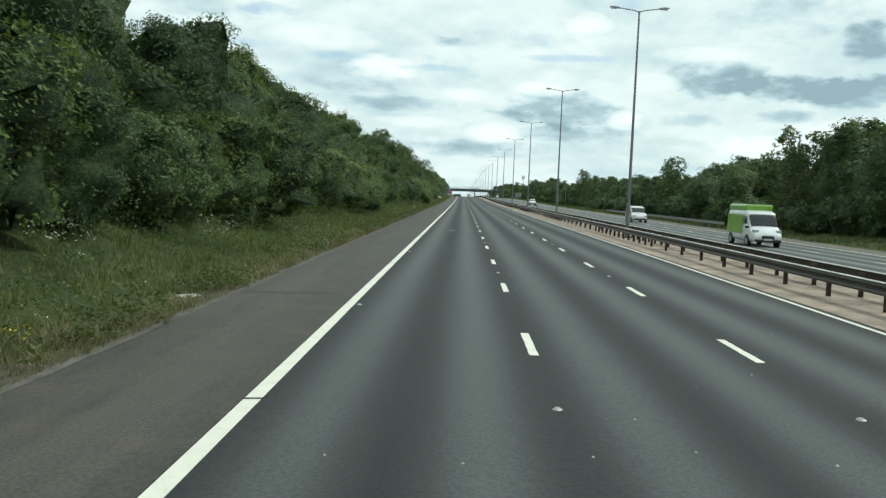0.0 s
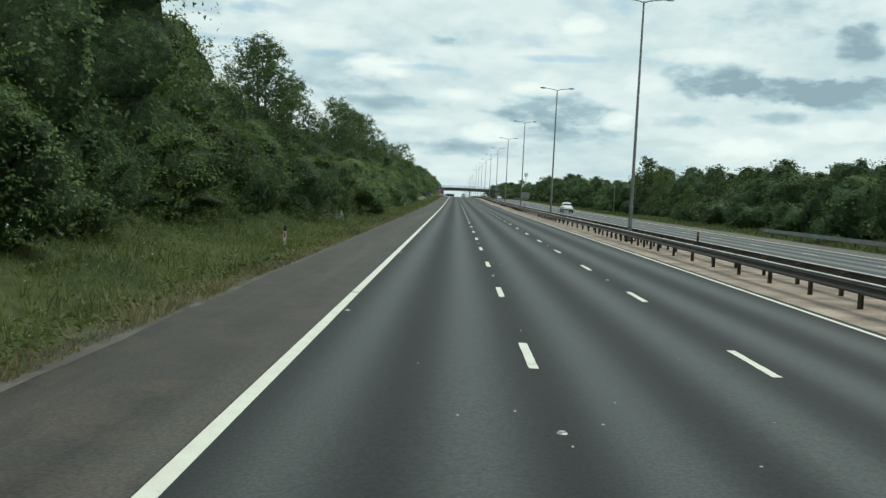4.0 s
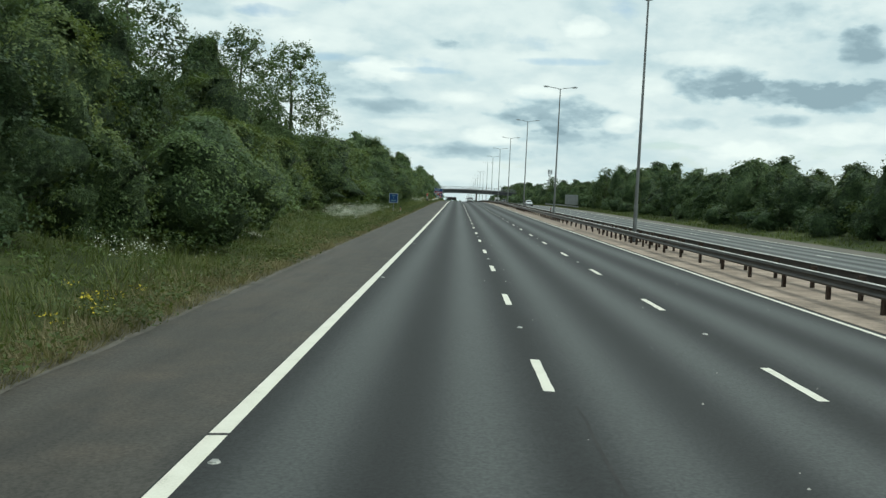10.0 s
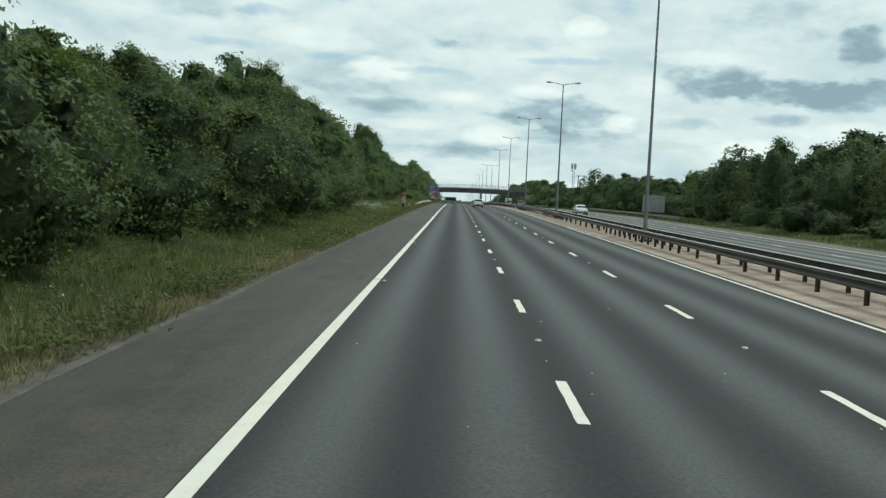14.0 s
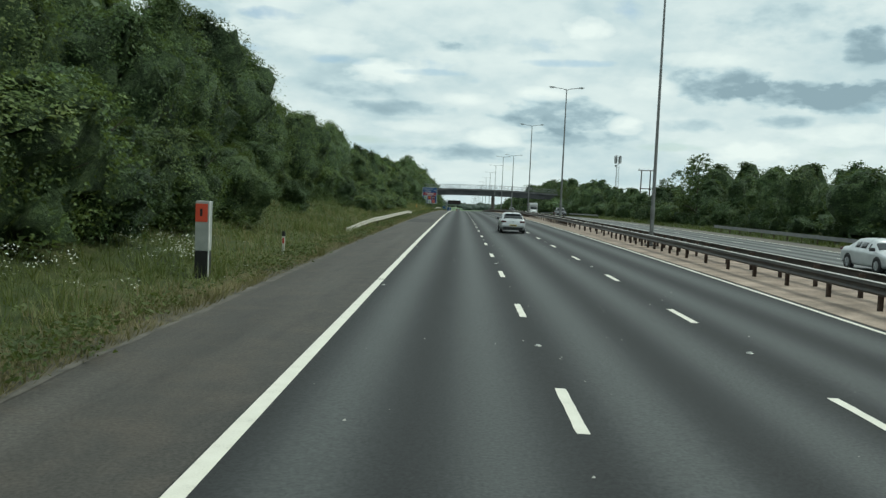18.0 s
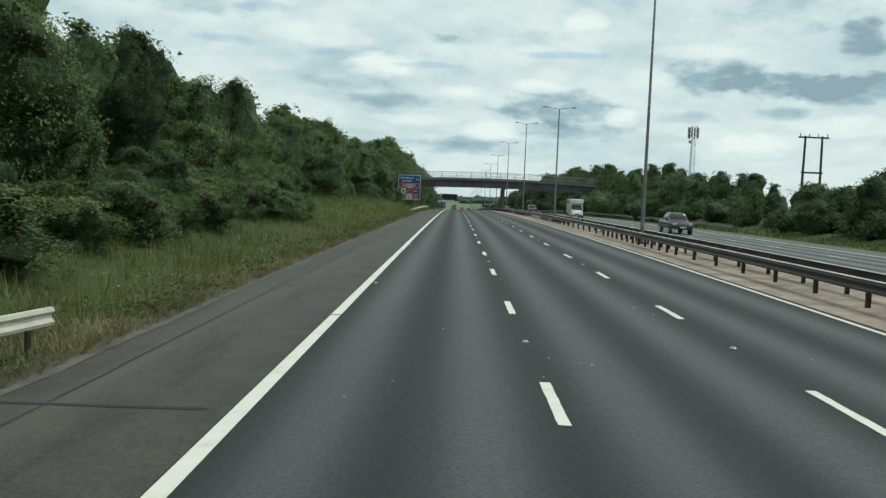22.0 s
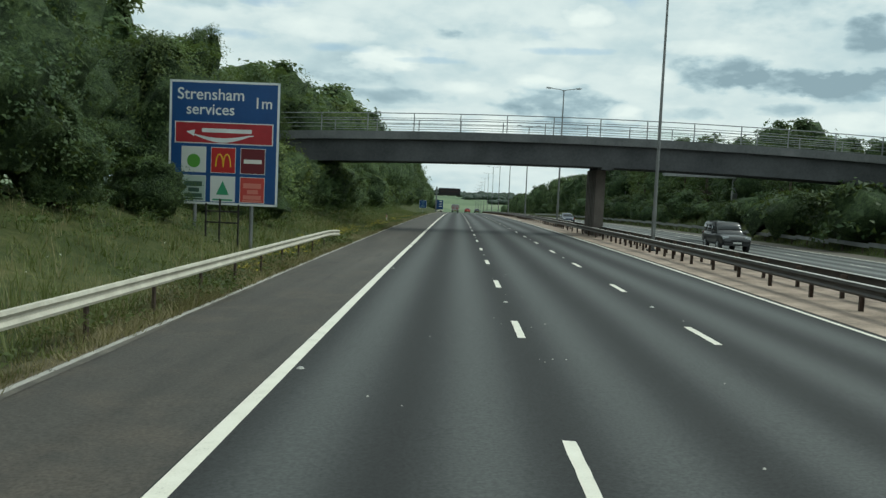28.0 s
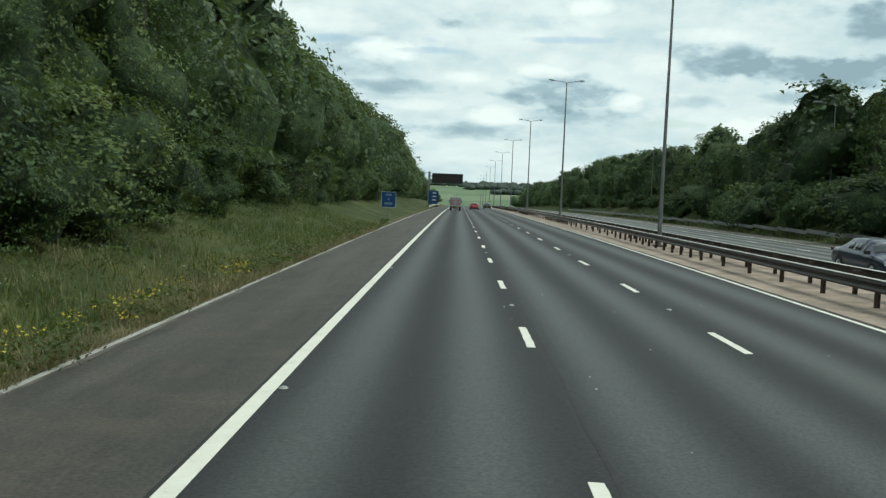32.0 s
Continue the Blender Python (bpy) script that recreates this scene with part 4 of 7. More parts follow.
def services_sign():
    s, x = 673.0, -6.97
    t = thing("services_sign", "large blue motorway services sign on two posts", "road sign", on(s, x, 0.0, -2.0))
    g = float(ground_z(s, x) - cross(x))
    z0, W, H = 2.0 - g, 4.42, 4.88
    face = part("panel", plate(W, H, z0, M_BLUE, 0, 0.04), M_BLUE, t, "blue sign panel")
    for a in ((-W / 2, z0, W / 2, z0 + 0.09), (-W / 2, z0 + H - 0.09, W / 2, z0 + H), (-W / 2, z0, -W / 2 + 0.09, z0 + H), (W / 2 - 0.09, z0, W / 2, z0 + H)):
        part("border", boxed(a[0], -0.027, a[1], a[2], -0.022, a[3]), M_WHITE, face, "white border")
    for cx in (-1.15, 1.15):
        part("post", tube(bmesh.new(), (cx, 0.10, -1.2), (cx, 0.10, z0 + H - 0.3), 0.075, 0.075, 10), M_GALV, t, "grey round post")
    top = z0 + H
    for body, sz, cx, dz in (("Strensham", 0.64, -0.55, 0.55), ("services", 0.61, -0.56, 1.14), ("1m", 0.60, 1.55, 0.84)):
        part("word", text_mesh(body, sz, M_WHITE, 0.006), None, face, "white lettering", Matrix.Translation((cx, -0.026, top - dz)) @ STAND)
    part("banner_border", boxed(-1.98, -0.027, top - 2.48, 1.98, -0.023, top - 1.62), M_WHITE, face)
    ban = part("banner", boxed(-1.94, -0.033, top - 2.44, 1.94, -0.028, top - 1.66), M_RED, face, "red panel with a white swoosh")
    bm = bmesh.new()
    up, dn = [], []
    for i in range(15):
        u = i / 14
        x = -1.25 + 2.45 * u
        z = top - 2.16 - 0.22 * math.sin(math.pi * min(1, u * 1.05)) + 0.05
        th = 0.015 + 0.075 * math.sin(math.pi * u)
        up.append(bm.verts.new((x, -0.036, z + th)))
        dn.append(bm.verts.new((x, -0.036, z - th)))
    for i in range(14):
        bm.faces.new((dn[i], dn[i + 1], up[i + 1], up[i]))
    tip = [bm.verts.new((xa, -0.036, top + za)) for xa, za in ((-1.52, -2.02), (-1.16, -1.94), (-1.20, -2.20))]
    bm.faces.new(tip)
    part("swoosh", bm, M_WHITE, ban)
    part("word_bar", boxed(-0.88, -0.038, top - 2.03, 1.12, -0.034, top - 1.87), M_WHITE, ban, "pale bar of lettering")
    cols = ((0.62, 0.64, 0.60), (0.45, 0.02, 0.02), (0.13, 0.012, 0.02), (0.42, 0.50, 0.45), (0.66, 0.68, 0.66), (0.50, 0.06, 0.05))
    marks = ((0.10, 0.30, 0.04), (0.70, 0.42, 0.02), (0.75, 0.72, 0.68), (0.05, 0.10, 0.07), (0.05, 0.28, 0.14), (0.62, 0.20, 0.16))
    for i, (c, mk) in enumerate(zip(cols, marks)):
        cx = -1.19 + 1.19 * (i % 3)
        zt = top - 2.62 - 1.14 * (i // 3)
        pl = part("logo_plate", boxed(cx - 0.48, -0.030, zt - 0.98, cx + 0.48, -0.024, zt), Mat("logo_ground", c, 0.45).m, face, "square service plate")
        part("plate_border", boxed(cx - 0.50, -0.027, zt - 1.0, cx + 0.50, -0.0235, zt + 0.02), M_WHITE, face)
        mm = Mat("logo_mark", mk, 0.45).m
        bm = bmesh.new()
        if i == 0:
            bmesh.ops.create_cone(bm, cap_ends=True, segments=18, radius1=0.27, radius2=0.27, depth=0.006, matrix=Matrix.Translation((cx, -0.034, zt - 0.55)) @ STAND)
        elif i == 1:
            for k in (-1, 1):
                for a in range(8):
                    u0, u1 = math.pi * a / 8, math.pi * (a + 1) / 8
                    p0, p1 = (cx + k * 0.15 + 0.15 * math.cos(u0), zt - 0.75 + 0.5 * math.sin(u0)), (cx + k * 0.15 + 0.15 * math.cos(u1), zt - 0.75 + 0.5 * math.sin(u1))
                    tube(bm, (p0[0], -0.034, p0[1]), (p1[0], -0.034, p1[1]), 0.03, 0.03, 4)
        elif i == 2:
            box(bm, cx - 0.36, -0.036, zt - 0.58, cx + 0.36, -0.032, zt - 0.42)
        elif i == 4:
            vs = [bm.verts.new((cx + a, -0.034, zt - 0.5 + b)) for a, b in ((-0.26, -0.22), (0.26, -0.22), (0.12, 0.08), (0.0, 0.34), (-0.12, 0.08))]
            bm.faces.new(vs)
        else:
            box(bm, cx - 0.36, -0.036, zt - 0.42, cx + 0.36, -0.032, zt - 0.22)
            box(bm, cx - 0.36, -0.036, zt - 0.86, cx + 0.36, -0.032, zt - 0.70)
            box(bm, cx - 0.20, -0.036, zt - 0.64, cx + 0.24, -0.032, zt - 0.48)
        part("mark", bm, mm, pl)
        if i in (3, 4, 5):
            part("word_bar", boxed(cx - 0.40, -0.036, zt - 0.95, cx + 0.40, -0.031, zt - 0.89), mm, pl)
    dark = worn("dark_step_steel", (0.03, 0.028, 0.026), (0.06, 0.055, 0.05), 0.6, 0.5, 4.0, 0.1)
    for cx in (-0.55, 0.0, 0.75):
        part("step_upright", boxed(cx - 0.03, -0.35, -0.6, cx + 0.03, -0.29, z0 + (0.25 if cx == 0.0 else 0.05)), dark, t, "dark steel upright")
    for z in (z0 - 0.28, z0 - 0.72):
        part("step_bar", boxed(-0.52, -0.345, z, 0.72, -0.295, z + 0.06), dark, t, "dark steel step")
    for z in (z0 + 0.8, z0 + 2.4, z0 + 4.1):
        part("clamp_rail", boxed(-W / 2 + 0.15, 0.02, z, W / 2 - 0.15, 0.06, z + 0.08), M_GALV, t)


services_sign()


def location_sign(s, x, w, h, z0, label, posts=(0.0,)):
    t = thing("location_sign", label, "road sign", on(s, x, 0.0, -3.0), group="driver location signs")
    f = part("panel", plate(w, h, z0, M_BLUE), M_BLUE, t, "blue panel")
    e = 0.035
    for a in ((-w / 2, z0, w / 2, z0 + e), (-w / 2, z0 + h - e, w / 2, z0 + h), (-w / 2, z0, -w / 2 + e, z0 + h), (w / 2 - e, z0, w / 2, z0 + h)):
        part("border", boxed(a[0], -0.021, a[1], a[2], -0.0165, a[3]), M_WHITE, f, "white border")
    bar = worn("faded_lettering", (0.16, 0.30, 0.38), (0.26, 0.38, 0.42), 0.5, 0, 8.0, 0.0)
    for cx, cz, bw, bh in ((0, 0.80, 0.42, 0.13), (0, 0.52, 0.12, 0.13), (0, 0.24, 0.56, 0.15)):
        n = max(1, int(bw / 0.13))
        for k in range(n):
            x0 = cx - bw * w / 2 + bw * w * k / n
            part("word_bar", boxed(x0 + 0.01, -0.021, z0 + h * (cz - bh / 2), x0 + bw * w / n - 0.02, -0.0165, z0 + h * (cz + bh / 2)), bar, f, "faded bar of lettering")
    for px in posts:
        part("post", tube(bmesh.new(), (px, 0.05, -0.3), (px, 0.05, z0 + h * 0.9), 0.04, 0.04, 10), M_GALV, t)


location_sign(329.6, -5.1, 1.02, 1.10, 1.20, "small blue location sign on one post in long grass")
location_sign(818.0, -4.7, 1.5, 1.6, 1.2, "blue location sign on one post beside the verge")
t_dir = thing("direction_sign", "tall blue direction sign on two posts", "road sign", on(930, -3.6, 0.0, -4), group="")
f_dir = part("panel", plate(2.2, 3.0, 1.0, M_BLUE), M_BLUE, t_dir)
for zc in (3.4, 2.6, 1.8):
    part("chevron", boxed(-0.2, -0.024, zc, 0.7, -0.018, zc + 0.28), M_WHITE, f_dir, "white stripe")
for px in (-0.7, 0.7):
    part("post", tube(bmesh.new(), (px, 0.06, -0.4), (px, 0.06, 3.7), 0.05, 0.05, 8), M_GALV, t_dir)

t_back = thing("sign_back", "grey back of a sign beside the opposite carriageway", "road sign", on(450, 31.6, 0.0))
part("panel", plate(3.3, 2.5, 0.9, M_BACK), M_BACK, t_back)
for px in (-1.0, 1.0):
    part("post", tube(bmesh.new(), (px, -0.07, -0.4), (px, -0.07, 3.3), 0.06, 0.06, 8), M_GALV, t_back)
for z in (1.3, 2.1, 2.9):
    part("stiffener", boxed(-1.6, -0.05, z, 1.6, -0.016, z + 0.06), M_GALV, t_back)


def message_gantry(s, x_post, x0, x1, z0, z1, faces_back, label):
    t = thing("message_gantry", label, "gantry sign", on(s, x_post), group="cantilever message signs")
    part("column", boxed(-0.28, -0.28, -0.5, 0.28, 0.28, z1 + 0.35, bevel=0.03), M_GALV, t)
    part("base", boxed(-0.6, -0.6, -0.6, 0.6, 0.6, 0.25, bevel=0.03), M_CONC_PALE, t)
    a, b = x0 - x_post, x1 - x_post
    zc = (z0 + z1) / 2
    for z in (zc - 0.5, zc + 0.5):
        part("arm", boxed(min(0, a), 0.10, z - 0.12, max(0, b), 0.34, z + 0.12, bevel=0.02), M_GALV, t)
    cab = part("cabinet", boxed(a, -0.42, z0, b, 0.08, z1, bevel=0.03), M_BLACK if not faces_back else M_BACK, t, "black display cabinet" if not faces_back else "grey cabinet seen from behind")
    if not faces_back:
        amber = Mat("unlit_display", (0.014, 0.011, 0.011), 0.5).m
        led = Mat("unlit_legend", (0.040, 0.014, 0.012), 0.5)
        part("display", boxed(a + 0.25, -0.435, z0 + 0.25, b - 0.25, -0.425, z1 - 0.25), amber, cab)
        for k in range(9):
            if k in (3,):
                continue
            w = (b - a - 1.6) / 9
            part("word_bar", boxed(a + 0.8 + k * w, -0.445, zc - 0.18, a + 0.8 + (k + 0.72) * w, -0.437, zc + 0.18), led.m, cab, "dull red bar of lettering")
    else:
        n = 6
        for k in range(n + 1):
            x = a + (b - a) * k / n
            part("rib", boxed(x - 0.05, -0.48, z0, x + 0.05, -0.42, z1), M_GALV, cab)


message_gantry(950, -5.4, -4.7, 3.15, 6.1, 8.6, False, "black overhead message sign on a cantilever post")
message_gantry(740, 34.6, 26.2, 35.2, 4.45, 5.95, True, "grey back of an overhead message sign on a post")


# ---------------------------------------------------------------- roadside things on the nearside verge
def marker_post(s, x, label):
    t = thing("marker_post", label, "marker post", on(s, x, 0.0, random.Random(int(s)).uniform(-5, 5)), group="verge marker posts")
    part("stem", boxed(-0.055, -0.03, -0.2, 0.055, 0.03, 0.88, bevel=0.01), M_MARK, t)
    part("cap", boxed(-0.06, -0.035, 0.80, 0.06, 0.035, 1.0, bevel=0.01), M_MARK_DARK, t, "black top")
    part("reflector", boxed(-0.035, -0.038, 0.52, 0.035, -0.031, 0.74), M_MARK_RED, t, "red reflector")


for s, x in ((129.0, -4.7), (228.5, -5.6), (329.2, -4.2), (444.9, -4.6), (727.0, -4.8)):
    marker_post(s, x, "white and black marker post in the verge grass")


def phone_post(s, x):
    t = thing("emergency_phone", "tall roadside post with an orange panel on top", "emergency phone", on(s, x, 0.0, -4))
    white = worn("phone_grey", (0.30, 0.32, 0.30), (0.44, 0.46, 0.42), 0.55, 0, 3.0, 0.05)
    part("body", boxed(-0.19, -0.15, 0.82, 0.19, 0.15, 2.2, bevel=0.02), white, t)
    part("plinth", boxed(-0.185, -0.145, -0.2, 0.185, 0.145, 0.815, bevel=0.02), M_MARK_DARK, t, "black lower casing")
    part("edge_strip", boxed(0.192, -0.15, 0.1, 0.215, -0.10, 2.2), M_MARK, t, "white edge")
    org = worn("orange_panel", (0.62, 0.07, 0.035), (0.72, 0.10, 0.05), 0.45, 0, 3.0, 0.0)
    p = part("panel", boxed(-0.18, -0.165, 1.62, 0.165, -0.152, 2.12), org, t, "orange panel")
    part("handset_mark", boxed(-0.05, -0.172, 1.78, 0.02, -0.166, 1.98), M_MARK_DARK, p, "black symbol")


phone_post(435.2, -4.85)


def guard_rail(s0, s1, x, label):
    t = thing("guard_rail", label, "crash barrier", group="verge guard rails")
    sec = [(0.0, 0.44), (0.05, 0.45), (0.07, 0.50), (0.02, 0.555), (0.02, 0.60), (0.07, 0.655), (0.05, 0.71), (0.0, 0.72), (-0.012, 0.71), (0.04, 0.655), (-0.01, 0.60), (-0.01, 0.555), (0.04, 0.5), (-0.012, 0.45)]
    n = int((s1 - s0) / 3.2)
    for k in range(n):
        a, b = s0 + k * 3.2, s0 + (k + 1) * 3.2
        path = []
        for s in np.linspace(a, b + 0.1, 4):
            dip = -0.62 * smooth((s0 + 9 - s) / 9.6) - 0.16 * smooth((s - s1 + 4) / 5)
            out = -1.15 * smooth((s0 + 11 - s) / 11) + 0.25 * smooth((s - s1 + 4) / 5)
            path.append(on(s, x + float(out), 0.20 + float(dip)))
        part("rail", sweep(bmesh.new(), sec, path), M_CREAM, t)
    bmp = boxed(-0.06, -0.05, -0.3, 0.0, 0.05, 0.82, bevel=0.006)
    mp = to_mesh("post", bmp, M_POST)
    for k in range(n + 1):
        s = s0 + k * 3.2
        dip = -0.62 * smooth((s0 + 9 - s) / 9.6) - 0.16 * smooth((s - s1 + 4) / 5)
        out = -1.15 * smooth((s0 + 11 - s) / 11)
        part("post", mp, None, t, m=on(s, x - 0.03 + float(out), float(dip) * 0.8))


guard_rail(465.6, 513.7, -3.75, "cream lichened steel guard rail on dark posts")
guard_rail(637.0, 683.0, -3.65, "cream steel guard rail below the services sign")
guard_rail(940.0, 985.0, -3.75, "steel guard rail at the foot of the gantry")

t_st = thing("stake", "leaning orange stake stuck in the bank", "stake", on(590.0, -6.55, -0.1) @ Matrix.Rotation(radians(-14), 4, "Y"))
part("shaft", boxed(-0.05, -0.03, -0.2, 0.05, 0.03, 1.25, bevel=0.01), worn("orange_paint", (0.60, 0.20, 0.02), (0.72, 0.30, 0.04), 0.6, 0, 4.0, 0.05), t_st)


def far_rail(s0, s1):
    t = thing("guard_rail", "low grey guard rail beside the opposite hard shoulder", "crash barrier", group="far verge guard rails")
    seg = 6.4
    bm = sweep(bmesh.new(), [(0.05, 0.44), (0.07, 0.52), (0.02, 0.58), (0.07, 0.66), (0.05, 0.74), (0.0, 0.74), (0.0, 0.44)], [Matrix.Translation((0, y, 0)) for y in (0, seg)])
    me = to_mesh("rail", bm, M_GALV)
    mp = to_mesh("post", boxed(0.07, -0.05, -0.3, 0.15, 0.05, 0.7), M_POST)
    for k in range(int((s1 - s0) / seg)):
        part("rail", me, None, t, m=on(s0 + k * seg, 30.9))
        part("post", mp, None, t, m=on(s0 + k * seg + 1, 30.9))
        part("post", mp, None, t, m=on(s0 + k * seg + 4.2, 30.9))


far_rail(96, 176)
far_rail(432, 512)
far_rail(590, 960)


# ---------------------------------------------------------------- masts and poles
def lattice(bm, p0, h, w0, w1, legs=3, r=0.05, bays=12):
    pts = []
    for k in range(bays + 1):
        u = k / bays
        w = w0 + (w1 - w0) * u
        pts.append([Vector((p0[0] + w * math.cos(2 * math.pi * j / legs), p0[1] + w * math.sin(2 * math.pi * j / legs), p0[2] + h * u)) for j in range(legs)])
    for k in range(bays):
        for j in range(legs):
            tube(bm, pts[k][j], pts[k + 1][j], r, r, 5)
            tube(bm, pts[k][j], pts[k + 1][(j + 1) % legs], r * 0.5, r * 0.5, 4)
            tube(bm, pts[k + 1][j], pts[k + 1][(j + 1) % legs], r * 0.5, r * 0.5, 4)
    return bm


def phone_mast(s, x, top):
    t = thing("phone_mast", "grey lattice mast with panel antennas behind the trees", "mast", on(s, x))
    h = top - float(ground_z(s, x))
    part("tower", lattice(bmesh.new(), (0, 0, -0.5), h - 2.2, 0.75, 0.45), M_GALV, t)
    head = part("headframe", lattice(bmesh.new(), (0, 0, h - 2.7), 2.7, 0.85, 0.85, 6, 0.035, 3), M_GALV, t)
    for j in range(6):
        a = 2 * math.pi * j / 6
        m = Matrix.Translation((1.05 * math.cos(a), 1.05 * math.sin(a), 0)) @ Matrix.Rotation(a, 4, "Z")
        part("antenna", boxed(-0.07, -0.16, h - 2.4, 0.07, 0.16, h - 0.2, bevel=0.03), M_LANTERN, head, "grey panel antenna", m)
    bm = bmesh.new()
    bmesh.ops.create_cone(bm, cap_ends=True, segments=14, radius1=0.3, radius2=0.3, depth=0.15, matrix=Matrix.Translation((-0.7, -0.4, h - 3.2)) @ STAND)
    part("dish", bm, M_LANTERN, t)


phone_mast(680.2, 50.7, 19.3)
for s, x, h in ((761, -36, 24.0), (734, -34.7, 21.5)):
    t_m = thing("radio_mast", "thin lattice radio mast rising behind the trees", "mast", on(s, x), group="radio masts")
    part("tower", lattice(bmesh.new(), (0, 0, -0.5), h - 2, 0.55, 0.3, 3, 0.05, 16), M_GALV, t_m)
    for j in range(3):
        a = 2 * math.pi * j / 3
        part("antenna", boxed(-0.06, -0.12, h - 4.4, 0.06, 0.12, h - 2.6), M_LANTERN, t_m, m=Matrix.Translation((0.5 * math.cos(a), 0.5 * math.sin(a), 0)))

M_WOODPOLE = worn("creosoted_pole", (0.035, 0.028, 0.022), (0.065, 0.052, 0.042), 0.85, 0, 2.0, 0.2)
t_h = thing("power_pole", "dark wooden twin power pole with crossarms", "power pole", on(599, 42.2))
hh = 10.9 - float(ground_z(599, 42.2))
for px in (-1.05, 1.05):
    part("pole", tube(bmesh.new(), (px, 0, -0.5), (px * 0.9, 0, hh), 0.16, 0.12, 9), M_WOODPOLE, t_h)
part("crossarm", boxed(-1.7, -0.08, hh - 0.25, 1.7, 0.08, hh - 0.08), M_WOODPOLE, t_h)
part("crossarm", boxed(-1.2, -0.08, hh - 4.2, 1.2, 0.08, hh - 4.0), M_WOODPOLE, t_h)
for px in (-1.5, -0.5, 0.5, 1.5):
    part("insulator", tube(bmesh.new(), (px, 0, hh - 0.08), (px, 0, hh + 0.25), 0.07, 0.05, 8), M_LANTERN, t_h)
t_cc = thing("camera_pole", "slim grey pole with equipment beside the hedge", "camera pole", on(262, 33.4))
part("pole", tube(bmesh.new(), (0, 0, -0.3), (0, 0, 5.4), 0.08, 0.06, 10), M_GALV, t_cc)
part("housing", boxed(-0.25, -0.12, 4.9, 0.15, 0.12, 5.4, bevel=0.03), M_LANTERN, t_cc)

# ---------------------------------------------------------------- trees and shrubs
def ico(level):
    bm = bmesh.new()
    bmesh.ops.create_icosphere(bm, subdivisions=level, radius=1.0)
    v = np.array([x.co[:] for x in bm.verts])
    f = np.array([[q.index for q in p.verts] for p in bm.faces])
    bm.free()
    return v, f


ICO = {1: ico(2), 2: ico(3)}
ICO_V, ICO_F = ICO[1]


def leaves(rs, centres, normals, size, spread=0.85):
    """Small pointed leaf sprays, each facing roughly along its normal."""
    n = len(centres)
    nrm = normals + rs.normal(0, spread, (n, 3))
    nrm /= np.linalg.norm(nrm, axis=1)[:, None] + 1e-9
    ref = rs.normal(0, 1, (n, 3))
    a = np.cross(nrm, ref)
    a /= np.linalg.norm(a, axis=1)[:, None] + 1e-9
    b = np.cross(nrm, a)
    sz = size * rs.uniform(0.5, 1.4, (n, 1))
    w = sz * rs.uniform(0.42, 0.70, (n, 1))
    fold = nrm * sz * rs.uniform(-0.3, 0.3, (n, 1))
    v = np.stack([centres - a * sz + fold, centres - b * w, centres + a * sz * 0.6 + b * w], 1).reshape(-1, 3)
    return v, np.arange(3 * n).reshape(n, 3)


def crown_mesh(name, rs, lobes, n_leaf, size, mat, core=0.74, level=1):
    """A crown of overlapping lobes (centre, radii): each has a lumpy dense heart and tufts of leaf sprays round it, with gaps between."""
    vs, tris, o = [], [], 0
    lobes = np.array(lobes)
    area = lobes[:, 3] * lobes[:, 4]
    share = np.maximum(20, (n_leaf * area / area.sum()).astype(int))
    iv, if_ = ICO[level]
    lv, ln = [], []
    for (x, y, z, r, rz), m in zip(lobes, share):
        scale = np.array([r, r, rz])
        k = 16 + int(6 * r)
        td = rs.normal(0, 1, (k, 3))
        td[:, 2] += 0.30
        td /= np.linalg.norm(td, axis=1)[:, None]
        reach = rs.uniform(0.80, 1.22, k)
        if core > 0:
            # the heart swells towards each tuft
            near = np.exp((iv @ td.T - 1) * 9)
            swell = 0.70 + 0.42 * (near * reach).max(1) + rs.uniform(-0.05, 0.05, len(iv))
            cv = iv * scale * core * swell[:, None] + np.array([x, y, z])
            vs.append(cv)
            tris.append(if_ + o)
            o += len(cv)
        i = rs.randint(0, k, m)
        spread = rs.normal(0, 1, (m, 3))
        spread /= np.linalg.norm(spread, axis=1)[:, None]
        d = td[i] + spread * (0.36 * rs.uniform(0.0, 1.0, (m, 1)) ** 0.5)
        hang = 1 - 0.30 * np.linalg.norm(d - td[i], axis=1)[:, None]
        lv.append(np.array([x, y, z]) + d * scale * (reach[i] * rs.uniform(0.80, 1.04, m))[:, None] * hang)
        ln.append(td[i] * 0.5 + spread * 0.7 + [0, 0, 0.35])
    lc, lnn = np.concatenate(lv), np.concatenate(ln)
    v, q = leaves(rs, lc, lnn, size, 0.55)
    t = q + o
    allv = np.concatenate(vs + [v])
    allt = np.concatenate(tris + [t]) if tris else t
    me = fast_mesh(name, allv, allt, mat)
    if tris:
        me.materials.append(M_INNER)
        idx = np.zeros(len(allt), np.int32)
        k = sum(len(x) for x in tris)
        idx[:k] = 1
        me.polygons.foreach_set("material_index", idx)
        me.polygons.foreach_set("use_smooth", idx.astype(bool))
    return me


